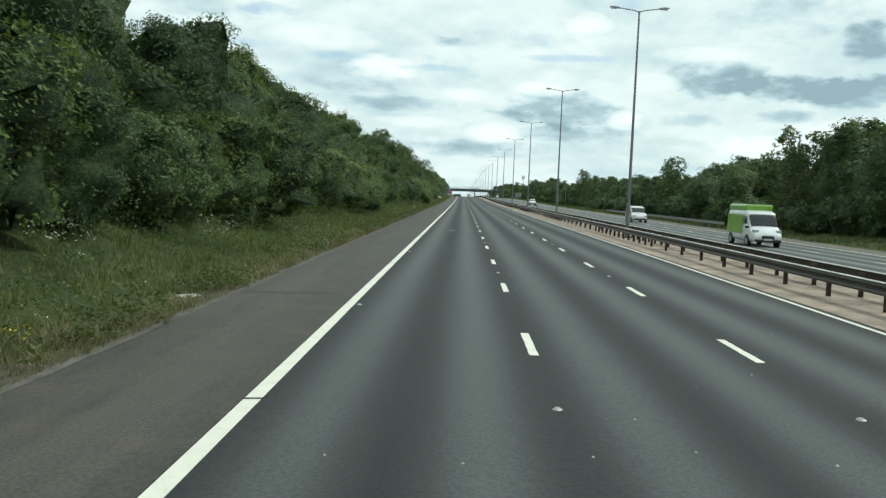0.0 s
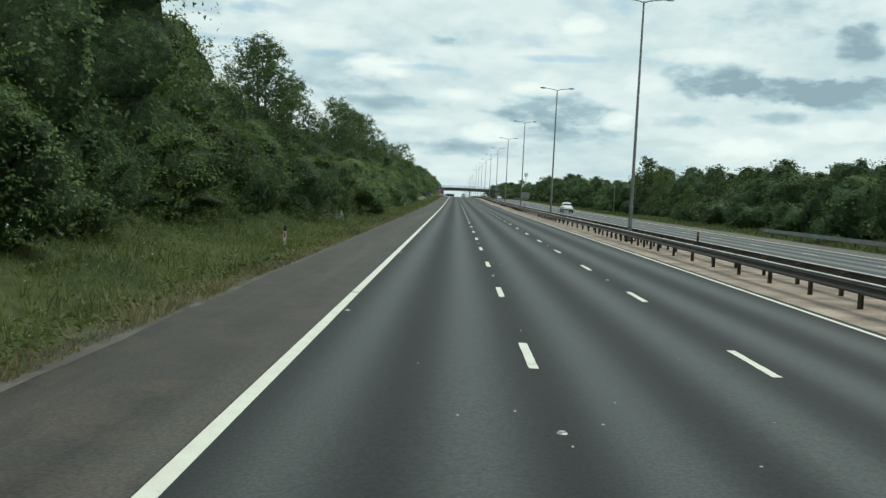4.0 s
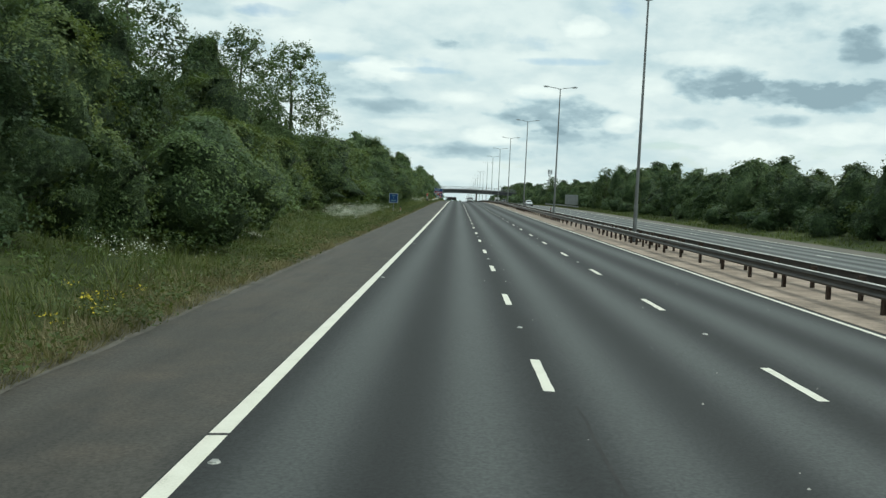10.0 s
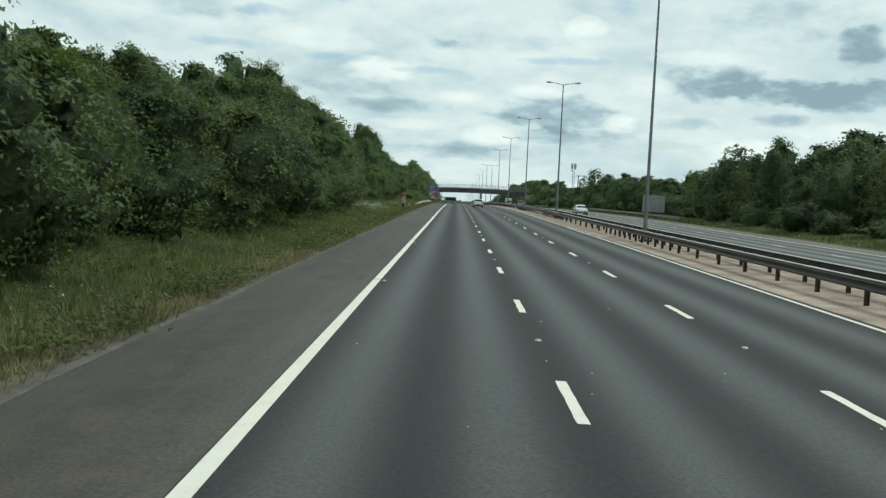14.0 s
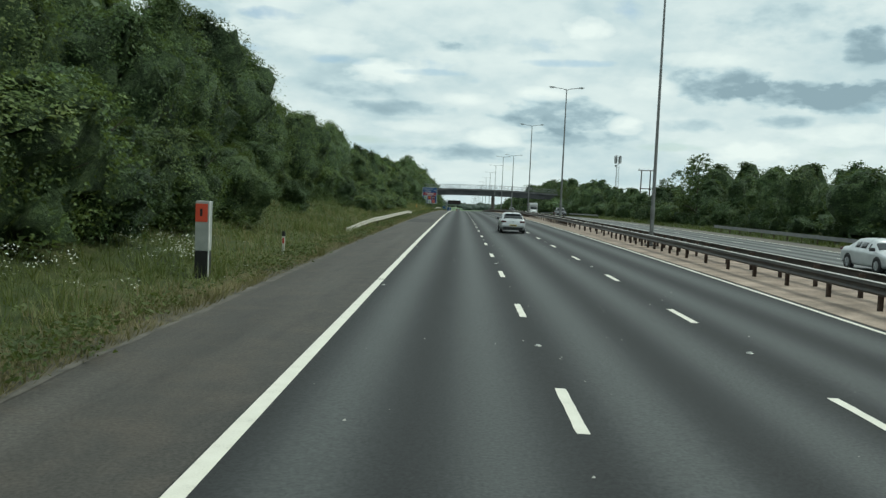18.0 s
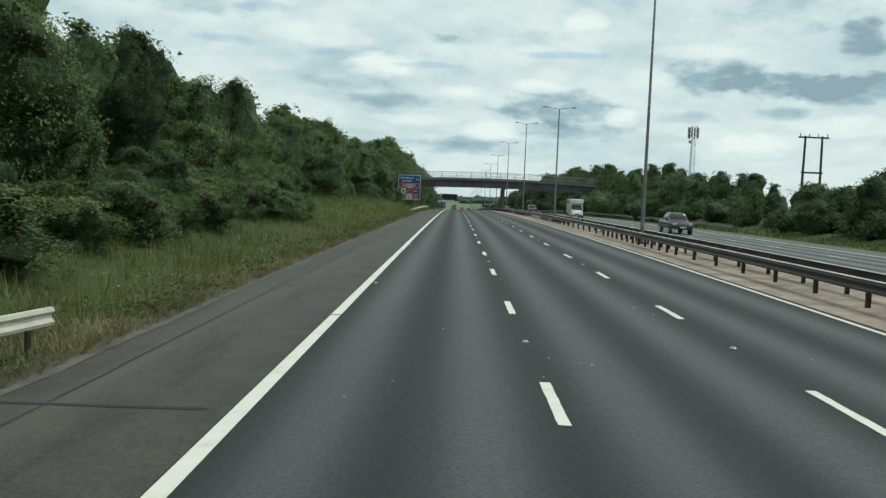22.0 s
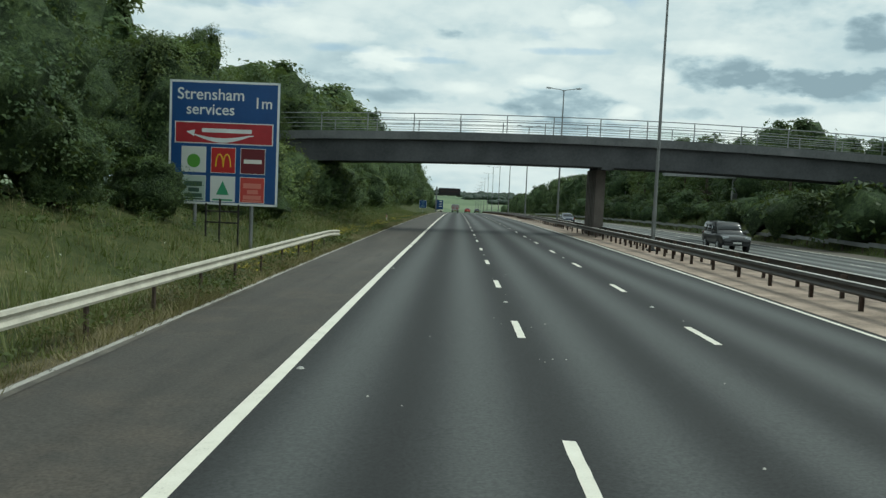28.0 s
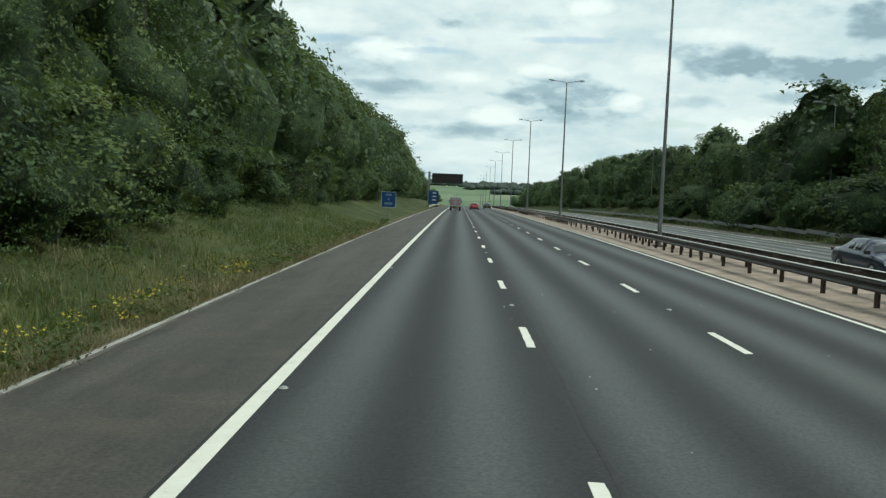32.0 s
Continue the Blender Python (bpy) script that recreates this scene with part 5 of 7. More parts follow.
def limbs(rs, height, r0, lobes, first=0.25):
    """A bent tapered trunk with a limb to each of the main lobes."""
    bm = bmesh.new()
    pts = [Vector((0, 0, -0.5))]
    n = 5
    for k in range(1, n + 1):
        u = k / n
        pts.append(Vector((rs.normal(0, 0.10) * u * height * 0.12, rs.normal(0, 0.10) * u * height * 0.12, u * height * 0.82)))
    for k in range(n):
        tube(bm, pts[k], pts[k + 1], r0 * (1 - k / n * 0.85), r0 * (1 - (k + 1) / n * 0.85), 6)
    for (x, y, z, r, rz) in lobes[:7]:
        base_k = min(n - 1, max(1, int(n * max(first, (z / height) * 0.72 - 0.1))))
        p = pts[base_k]
        q = Vector((x, y, z))
        mid = p.lerp(q, 0.5) + Vector((0, 0, 0.25))
        tube(bm, p, mid, r0 * 0.34, r0 * 0.22, 4)
        tube(bm, mid, q, r0 * 0.22, r0 * 0.06, 4)
    return to_mesh("trunk", bm, M_BARK)


def tree_kind(seed, height, radius, low, n_leaf, size, mat, core, n_lobes=12):
    """An open tree: trunk, limbs and separate sprays of leaves with gaps between them."""
    rs = np.random.RandomState(seed)
    lobes = []
    for k in range(n_lobes):
        u = (k + 0.5) / n_lobes
        z = height * (low + (0.95 - low) * u)
        env = radius * (0.45 + 0.75 * math.sin(math.pi * min(1, 0.22 + 0.80 * u))) * (1.0 if u < 0.8 else 0.75)
        a = k * 2.4 + rs.uniform(-0.5, 0.5)
        d = env * rs.uniform(0.25, 0.75)
        r = radius * rs.uniform(0.28, 0.46) * (1 - 0.30 * u)
        lobes.append((d * math.cos(a), d * math.sin(a), z, r, r * rs.uniform(0.75, 1.05)))
    return limbs(rs, height, 0.016 * height + 0.06, lobes, max(0.15, low - 0.1)), crown_mesh("crown", rs, lobes, n_leaf, size, mat, core), height


def full_kind(seed, height, radius, low, tufts, per, size, tuft_r, mat, billows=26, grid=(15, 26), peak=0.40, heart=0.79, under=26):
    """A leafy tree or shrub: one billowing mass with creases, its skin made of tufts of leaf sprays."""
    rs = np.random.RandomState(seed)
    bt, bu, ba = rs.uniform(0, 6.283, billows), rs.uniform(0.0, 1.0, billows), rs.uniform(0.75, 1.2, billows)
    ph = rs.uniform(0, 6.283, 4)
    zl, span = height * low, height * (1 - low)

    def skin(t, u, swell_k=1.0):
        prof = np.where(u > peak, np.sqrt(np.clip(1 - ((u - peak) / (1.0 - peak)) ** 2, 0, 1)), 0.72 + 0.28 * np.clip(u / peak, 0, 1))
        dt = np.abs((t[:, None] - bt + np.pi) % (2 * np.pi) - np.pi) * np.maximum(prof, 0.25)[:, None]
        du = (u[:, None] - bu) * span / radius
        sw = (ba * np.exp(-(dt ** 2 + du ** 2) / 0.115)).max(1)
        r = radius * prof * (0.54 + 0.55 * sw * swell_k + 0.17 * np.sin(2 * t + ph[0] + 3 * u) + 0.11 * np.sin(3 * t + ph[1] - 5 * u))
        top = 1 + prof * (0.14 * np.sin(2 * t + ph[2]) + 0.10 * np.sin(3 * t + ph[3])) * u ** 2
        z = zl + span * u * (0.91 + 0.09 * sw * np.minimum(1, prof * 1.6)) * top
        lean = radius * 0.10 * np.sin(ph[1]) * u
        return np.stack([r * np.cos(t) + lean, r * np.sin(t), z], -1)

    nu, nt = grid
    uu, tt = np.meshgrid(np.sin(np.linspace(0.0, 0.5 * np.pi, nu)), np.arange(nt) / nt * 6.2832, indexing="ij")
    cv = skin(tt.ravel(), uu.ravel())
    mid = np.array([0, 0, zl + span * 0.42])
    cv = mid + (cv - mid) * np.where(cv[:, 2:] > mid[2], [heart, heart, 0.93], [heart, heart, heart]) + rs.normal(0, 0.05 * radius, cv.shape)
    i, j = np.meshgrid(np.arange(nu - 1), np.arange(nt), indexing="ij")
    a, b = (i * nt + j).ravel(), (i * nt + (j + 1) % nt).ravel()
    ct = np.concatenate([np.stack([a, b, b + nt], 1), np.stack([a, b + nt, a + nt], 1)])
    # tufts, more of them where the skin is wide
    t = rs.uniform(0, 6.2832, tufts)
    u = np.sin(rs.uniform(0.0, 0.5 * np.pi, tufts) ** 1.0)
    c = skin(t, u) * 1.0
    out = np.stack([np.cos(t), np.sin(t), (u - 0.30) * 1.6], -1)
    out /= np.linalg.norm(out, axis=1)[:, None]
    c = c + out * (rs.uniform(-0.55, 0.55, (tufts, 1)) - 0.15) * tuft_r
    wide = tuft_r * rs.uniform(0.6, 1.35, tufts)
    k = np.repeat(np.arange(tufts), per)
    d = rs.normal(0, 1, (len(k), 3))
    d /= np.linalg.norm(d, axis=1)[:, None]
    d[:, 2] = np.where(d[:, 2] < -0.55, -d[:, 2], d[:, 2])
    rad = wide[k][:, None] * rs.uniform(0.15, 1.0, (len(k), 1)) ** 0.55
    pts = c[k] + d * rad * [1, 1, 0.85] - np.array([0, 0, 1]) * (rad ** 2 * 0.15)
    v, q = leaves(rs, pts, d * 0.6 + out[k] * 0.5 + [0, 0, 0.45], size, 0.5)
    # loose leaves over the whole skin, between the tufts
    n = int(tufts * under)
    t, u = rs.uniform(0, 6.2832, n), np.sin(rs.uniform(0.0, 0.5 * np.pi, n))
    out = np.stack([np.cos(t), np.sin(t), (u - 0.30) * 1.6], -1)
    pts = skin(t, u)
    pts = mid + (pts - mid) * np.where(pts[:, 2:] > mid[2], [heart, heart, 0.93], [heart, heart, heart]) * rs.uniform(1.0, 1.14, (n, 1))
    v2, q2 = leaves(rs, pts, out * 1.0 + [0, 0, 0.3], size * 1.12, 0.6)
    allt = np.concatenate([ct, q + len(cv), q2 + len(cv) + len(v)])
    me = fast_mesh("crown", np.concatenate([cv, v, v2]), allt, mat)
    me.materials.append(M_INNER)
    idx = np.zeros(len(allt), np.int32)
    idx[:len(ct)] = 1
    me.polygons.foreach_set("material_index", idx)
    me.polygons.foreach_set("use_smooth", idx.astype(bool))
    lobes = [(radius * 0.6 * math.cos(h), radius * 0.6 * math.sin(h), zl + span * (0.25 + 0.09 * h), 1, 1) for h in (0.3, 1.7, 2.9, 4.1, 5.4)]
    return limbs(rs, height * 0.85, 0.016 * height + 0.05, lobes, 0.12), me, height


TREES = [full_kind(11, 11, 3.5, 0.05, 220, 26, 0.082, 0.52, M_LEAF[0]),
         full_kind(12, 12, 3.2, 0.05, 230, 26, 0.080, 0.48, M_LEAF[1], 34, peak=0.34),
         full_kind(13, 10, 3.7, 0.05, 220, 26, 0.080, 0.52, M_LEAF[2]),
         full_kind(14, 13, 3.5, 0.10, 200, 26, 0.082, 0.55, M_LEAF[0], 38, heart=0.74),
         tree_kind(15, 13, 3.7, 0.16, 16000, 0.115, M_LEAF[1], 0.0, 36)]
LOW = [full_kind(61, 6.4, 3.3, 0.02, 190, 26, 0.066, 0.44, M_LEAF[0], 22, under=44), full_kind(62, 6.0, 3.2, 0.02, 190, 26, 0.065, 0.42, M_LEAF[1], 20, under=44), full_kind(63, 7.0, 3.2, 0.02, 190, 26, 0.066, 0.44, M_LEAF[2], 24, under=44)]
SHRUBS = [full_kind(31, 4.2, 2.5, 0.0, 135, 26, 0.060, 0.36, M_LEAF[0], 18, under=44), full_kind(32, 3.4, 2.3, 0.0, 135, 26, 0.056, 0.34, M_LEAF[2], 16, under=44), full_kind(33, 5.0, 2.5, 0.0, 140, 26, 0.062, 0.38, M_LEAF[1], 20, under=44)]
FAR = [full_kind(21, 10, 3.9, 0.0, 90, 16, 0.20, 0.70, M_LEAF[1], 22, (9, 14), under=11), full_kind(22, 9, 4.0, 0.0, 90, 16, 0.20, 0.70, M_LEAF[1], 22, (9, 14), under=11), full_kind(23, 11, 3.1, 0.0, 90, 16, 0.19, 0.70, M_LEAF[1], 26, (9, 14), under=11)]
AIRY = [tree_kind(71, 10, 3.1, 0.16, 4200, 0.17, M_LEAF[1], 0.0, 26), tree_kind(72, 10, 2.7, 0.14, 3800, 0.17, M_LEAF[0], 0.0, 24)]
HEDGE = [full_kind(51, 3.0, 3.0, 0.0, 45, 18, 0.16, 0.5, M_LEAF[1], 14, (7, 12), under=5), full_kind(52, 3.0, 2.6, 0.0, 60, 18, 0.14, 0.45, M_LEAF[1], 14, (7, 12), under=5)]
BACK = [full_kind(41, 11, 3.8, 0.0, 44, 16, 0.26, 0.85, M_LEAF[1], 20, (8, 12), under=4), full_kind(42, 12, 3.5, 0.0, 44, 16, 0.26, 0.85, M_LEAF[0], 20, (8, 12), under=4)]


def plant(kind, name, label, category, group, s, x, height, turn, wide=1.0, sink=0.0):
    trunk, crown, h0 = kind
    k = 1.05 * height / h0
    m = Matrix.Translation(at(s, x, -sink)) @ Matrix.Rotation(turn, 4, "Z") @ Matrix.Diagonal((k * wide, k * wide, k, 1))
    ob = thing(name, label, category, m, group)
    part("trunk", trunk, None, ob)
    part("crown", crown, None, ob)
    return ob


def grove(name, label, spots, mat):
    """A row of background trees that stand too deep in the wood to be told apart."""
    vs, ts, ms, o = [], [], [], 0
    data = []
    for tr, cr, h0 in BACK:
        v = np.zeros(len(cr.vertices) * 3, np.float32)
        cr.vertices.foreach_get("co", v)
        f = np.zeros(len(cr.loops), np.int32)
        cr.loops.foreach_get("vertex_index", f)
        mi = np.zeros(len(cr.polygons), np.int32)
        cr.polygons.foreach_get("material_index", mi)
        data.append((v.reshape(-1, 3), f.reshape(-1, 3), h0, mi))
    for i, (s, x, h, wide) in enumerate(spots):
        v, f, h0, mi = data[i % 2]
        k, a = h / h0, i * 2.3
        r = np.array([[math.cos(a), -math.sin(a), 0], [math.sin(a), math.cos(a), 0], [0, 0, 1]])
        vs.append((v * [k * wide, k * wide, k]) @ r.T + np.array(at(s, x, 0.0)))
        ts.append(f + o)
        ms.append(mi)
        o += len(v)
    me = fast_mesh(name, np.concatenate(vs), np.concatenate(ts), mat)
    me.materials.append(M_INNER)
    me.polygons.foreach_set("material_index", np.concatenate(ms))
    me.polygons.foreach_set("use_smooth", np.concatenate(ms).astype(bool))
    thing(name, label, "trees", kind="stuff", data=me)


rt = random.Random(77)
# height of the tallest trees along the nearside bank
TOP_L = ((-40, 11.0), (43, 11.4), (57, 12.4), (79, 11.6), (96, 11.2), (107, 11.8), (128, 11.2), (138, 10.6), (150, 8.4), (172, 8.2), (187, 8.2), (203, 8.8), (222, 9.4), (240, 9.0), (262, 9.6), (278, 9.4), (290, 8.6),
         (302, 7.2), (323, 7.4), (338, 6.8), (358, 8.8), (378, 9.8), (398, 12.4), (415, 10.2), (432, 10.0), (442, 11.2), (470, 12.0), (484, 11.0), (495, 10.0), (505, 9.0), (514, 8.4), (521, 10.4), (566, 10.2), (580, 8.8), (592, 9.4), (603, 10.5), (640, 10.8), (660, 11.2), (670, 11.2),
         (680, 12.0), (693, 12.4), (702, 11.6), (730, 13.2), (745, 14.2), (781, 15.5), (804, 16.8), (821, 17.6), (880, 17.6), (950, 16.4), (985, 13.5), (1060, 12.0))


def skyline(table, s, x, x_ref):
    """Height over the road that a tree at the lateral place x needs to keep the wood's skyline, given for x_ref."""
    return 2.6 + (float(np.interp(s, *zip(*table))) - 2.6) * (x - 2.4) / (x_ref - 2.4)


def edge_l(s):
    """How near the trees come to the road, as a lateral place."""
    return float(np.interp(s, *zip(*EDGE_L)))


EDGE_L = ((-40, -8.6), (60, -8.8), (150, -9.0), (300, -9.0), (420, -9.4), (470, -11.2), (560, -12.2), (620, -12.2), (645, -11.2), (690, -9.6), (712, -9.4), (722, -9.0), (745, -9.2), (770, -10.6), (800, -11.2), (900, -11.0), (1060, -11))


LBL_T = ("broad leafy green tree on the cutting bank", "dense dark green tree on the bank", "bright green leafy tree at the wood's edge", "tall slender tree with a loose crown", "tall airy tree with gaps in its crown")
s = 6.0
back_l = []
while s < 1040:
    x0 = edge_l(s)
    x = x0 - 2.2 + rt.uniform(-2.8, 0.9)
    h = max(4.0, skyline(TOP_L, s, x, -13) - float(ground_z(s, x))) * rt.uniform(0.74, 1.04)
    pick = rt.choices((0, 1, 2, 3, 4), (4, 4, 3, 2, 2))[0]
    if h < 8.2:
        pick = pick % 3
    kind = LOW[pick] if h < 8.2 else FAR[pick % 3] if s > 775 else TREES[pick]
    plant(kind, "tree", LBL_T[pick], "tree", "trees on the nearside bank", s + rt.uniform(-1.5, 1.5), x, h, rt.uniform(0, 6.28), rt.uniform(0.86, 1.16), 0.1)
    for lane in (1, 2) if s > 430 else (1,):
        xb = x0 - 4.0 - lane * 4.2 + rt.uniform(-1.2, 1.2)
        back_l.append((s + rt.uniform(-3, 3), xb, max(4.0, skyline(TOP_L, s, xb, -13) - float(ground_z(s, xb))) * rt.uniform(0.74, 0.96), rt.uniform(1.0, 1.3)))
    s += rt.uniform(5.6, 7.6)
grove("woodland", "dense green wood behind the trees of the nearside bank", back_l, M_LEAF[1])

# single trees that stand over the rest
for s, x, h, k in ((156, -12.5, 13.8, 4), (163, -13.5, 14.4, 4), (169, -12.5, 12.4, 4), (206, -13.0, 14.0, 4), (211, -14.5, 15.2, 4), (215, -12.5, 14.0, 4), (221, -13, 14.2, 4), (230, -12.6, 14.6, 4), (226, -14.5, 12.6, 3), (244, -13, 10.0, 4), (250, -13.5, 9.8, 4), (257, -13, 10.8, 4), (263, -13, 12.4, 4), (270, -13.5, 13.2, 4),
                   (284, -14, 12.4, 3), (287, -12.5, 13.2, 4), (295, -10.7, 13.8, 4), (455, -13, 12.8, 3), (462, -13.5, 13.4, 1), (470, -13.2, 13.0, 0), (476, -13.6, 12.0, 3), (399, -14, 12.0, 3), (480, -14, 11.0, 3), (489, -15, 10.8, 4), (521, -14.5, 11.6, 0)):
    plant(TREES[k], "tree", LBL_T[k], "tree", "trees on the nearside bank", s, x, h * 0.95 - float(ground_z(s, x)), s, 1.15, 0.1)

LBL_S = ("dense green hawthorn shrub on the verge", "bright green bramble shrub in long grass", "dark green rounded shrub at the wood's edge")
s = 2.0
while s < 860:
    open_bank = 466 < s < 640
    step, p = (4.6, 1.0) if open_bank or s > 760 else (4.0, 1.0)
    if rt.random() < (0.6 if 640 < s < 800 else p):
        k = rt.choices((0, 1, 2), (4, 3, 3))[0]
        near = 2.4 if 140 < s < 400 else 1.2
        near = 0.2 if 284 < s < 330 else 1.1 if 330 <= s < 400 else near
        x = edge_l(s) + (rt.uniform(-2.0, 0.2) if open_bank else rt.uniform(-0.6, near))
        tall = rt.uniform(3.2, 5.0) if s < 440 or s > 700 else rt.uniform(2.0, 4.4)
        if 300 < s < 400:
            tall += 1.0
        if 270 < s < 318 or 396 < s < 420:
            x -= 0.9
        plant(SHRUBS[k], "shrub", LBL_S[k], "shrub", "shrubs along the nearside bank", s, x, tall, rt.uniform(0, 6.28), rt.uniform(0.9, 1.3), 0.25)
    s += step * rt.uniform(0.75, 1.3)
# low brambles and single bushes on the open slope
for s, x, h in ((497, -9.2, 2.6), (530, -8.6, 2.2), (536, -9.4, 2.4), (545, -8.8, 1.9), (553, -9.6, 2.2), (507, -10.5, 3.0), (514, -10.2, 2.6), (521, -9.6, 2.8), (470, -9.0, 2.4), (452, -8.2, 3.4), (444, -8.6, 3.8), (437, -8.4, 3.6)):
    plant(SHRUBS[int(s) % 3], "shrub", "low green bush on the grassy bank", "shrub", "low bushes on the grass slope", s, x, h, s * 1.7, 1.1, 0.1)

# bramble thicket over the slope
for k in range(26):
    s = 503 + k * 2.1 + rt.uniform(-0.8, 0.8)
    x = -11.4 + 3.4 * rt.random() if k % 2 else -8.6 + rt.uniform(-0.7, 0.5)
    plant(SHRUBS[1 if k % 3 else 0], "bramble", "sprawling green bramble thicket on the grass slope", "bramble", "brambles on the slope", s, x, rt.uniform(1.5, 2.3), rt.uniform(0, 6.28), rt.uniform(1.5, 1.9), 0.35)

# ---- trees beside the opposite carriageway
TOP_R = ((-20, 9.5), (60, 10), (80, 11), (100, 10), (122, 9.6), (160, 7.5), (210, 7.8), (235, 8.8), (249, 10.0), (262, 8.0), (300, 7.4), (350, 8.4), (375, 7.0), (400, 8.6), (420, 9.8), (440, 8.4), (478, 6.8),
         (505, 7.0), (512, 7.4), (538, 9.6), (552, 6.8), (586, 6.6), (598, 4.8), (620, 6.2), (630, 7.6), (654, 7.7), (683, 10.0), (701, 11.2), (714, 9.6), (732, 10.6), (757, 13.2), (780, 12.6), (797, 14.6), (815, 14.0), (842, 12.8), (887, 11.6), (911, 12.4), (964, 13.2), (1040, 11), (1200, 12))
s = -10.0
LBL_F = ("dark green tree beside the opposite carriageway", "rounded green tree in the far hedge line", "slender tree rising over the far hedge")
back_r = []
while s < 1180:
    x = 36.6 + rt.uniform(-1.4, 1.4)
    h = max(3.0, skyline(TOP_R, s, x, 36) - float(ground_z(s, x))) * rt.uniform(0.58, 1.04)
    k = rt.choices((0, 1, 2), (3, 3, 4))[0]
    kind = FAR[k]
    if rt.random() < 0.30 and 20 < s < 980:
        kind, h = AIRY[k % 2], h * rt.uniform(0.98, 1.10)
    plant(kind, "tree", LBL_F[k], "tree", "trees beside the opposite carriageway", s + rt.uniform(-1.5, 1.5), x, h, rt.uniform(0, 6.28), rt.uniform(1.0, 1.3) if h > 6 else 1.5, 0.1)
    for lane in (1, 2):
        xb = 37.5 + lane * 4.0 + rt.uniform(-1.4, 1.4)
        back_r.append((s + rt.uniform(-4, 4), xb, max(3.0, skyline(TOP_R, s, xb, 36) - float(ground_z(s, xb))) * rt.uniform(0.70, 1.04), rt.uniform(1.1, 1.5)))
    s += rt.uniform(7.0, 9.5)
for s, h in ((536.5, 10.2), (541.0, 8.6), (556.0, 7.4), (428.0, 9.6), (249.0, 10.2), (86.0, 9.8), (142.0, 9.8), (147.0, 8.8)):
    plant(AIRY[int(s) % 2], "tree", "tall open-crowned tree with sky showing through it", "tree", "trees beside the opposite carriageway", s, 36.4, h - float(ground_z(s, 36.4)), s, 1.1, 0.1)
s = -5.0
while s < 1000:
    k = rt.randrange(2)
    plant(HEDGE[k], "hedge_shrub", "dense dark green hedge bush beside the far verge", "shrub", "hedge along the far verge", s, (33.4 if 625 < s < 860 else 35.6) + rt.uniform(-0.8, 0.9), rt.uniform(2.2, 4.4) if 625 < s < 860 else rt.uniform(1.5, 3.4), rt.uniform(0, 6.28), rt.uniform(0.9, 1.3), 0.3)
    s += rt.uniform(4.4, 7.4)
grove("woodland_opposite", "green wood and hedge behind the trees across the road", back_r, M_LEAF[1])


# ---- far woods and hedges: nobody could count them
def woods(name, label, spots, mat):
    rs = np.random.RandomState(9)
    vs, ts, o = [], [], 0
    for s, x, r, h in spots:
        for k in range(2):
            c = np.array([float(line_x(s)) + x + rs.uniform(-r, r), s + rs.uniform(-r, r), float(line_z(s)) + float(ground_z(s, x)) + h * 0.45])
            cv = ICO_V * np.array([r, r, h * 0.55]) * (1 + rs.uniform(-0.35, 0.30, (len(ICO_V), 1))) + c
            vs.append(cv)
            ts.append(ICO_F + o)
            o += len(cv)
    thing(name, label, "trees", kind="stuff", data=fast_mesh(name, np.concatenate(vs), np.concatenate(ts), mat))


spots = []
for k in range(230):
    s = rt.uniform(1150, 1500)
    x = rt.choice((rt.uniform(-200, -12), rt.uniform(36, 260)))
    spots.append((s, x, rt.uniform(2.5, 5), rt.uniform(4, 9)))
woods("far_woods", "woods at the end of the straight", spots, M_LEAF[1])
spots = []
for s0, half, lo, hi, fill in ((1620, 260, 3, 5, 0.5), (1850, 420, 4, 7, 0.7), (2200, 640, 7, 11, 0.85), (2700, 900, 8, 13, 0.95), (3400, 1250, 9, 15, 1.0), (4300, 1800, 14, 24, 1.0)):
    step = 7 + s0 * 0.0022
    for k in range(int(2 * half / step)):
        if math.sin(k * step / 90 + s0) * 0.5 + 0.5 < fill:
            h = rt.uniform(lo, hi)
            spots.append((s0 + rt.uniform(-14, 14) + 30 * math.sin(k * step / 160), -half + step * k, step * rt.uniform(0.7, 1.1), h))
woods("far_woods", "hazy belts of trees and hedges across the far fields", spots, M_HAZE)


# ---- verge grass, weeds and flowers
def blades(name, label, n, place, height, mat, seed, per=4, lean=0.35, width=0.016):
    rs = np.random.RandomState(seed)
    s, x = place(rs, n)
    n = len(s)
    z = line_z(s) + ground_z(s, x)
    base = np.stack([line_x(s) + x, s, z - 0.04], -1)
    h = height(rs, s, x)
    vs = []
    for k in range(per):
        a = rs.uniform(0, 6.283, n)
        d = np.stack([np.cos(a), np.sin(a), np.zeros(n)], -1)
        off = d * rs.uniform(0, 0.12, (n, 1))
        tip = d * (h * lean * rs.uniform(0.2, 1.3, n))[:, None] + np.array([0, 0, 1]) * (h * rs.uniform(0.6, 1.15, n))[:, None]
        side = np.stack([-np.sin(a), np.cos(a), np.zeros(n)], -1) * (width * (0.6 + h))[:, None]
        vs.append(np.stack([base + off - side, base + off + side, base + off + tip], 1))
    v = np.concatenate(vs).reshape(-1, 3)
    q = np.arange(len(v)).reshape(-1, 3)
    return thing(name, label, "grass", kind="stuff", data=fast_mesh(name, v, q, mat))


def near_verge(rs, n):
    s = rs.uniform(2, 800, n)
    deep = np.interp(s, *zip(*EDGE_L)) + 4.6          # depth of the open grass before the shrubs
    return s, -3.3 - rs.beta(1.0, 1.3, n) * (1.2 - deep)


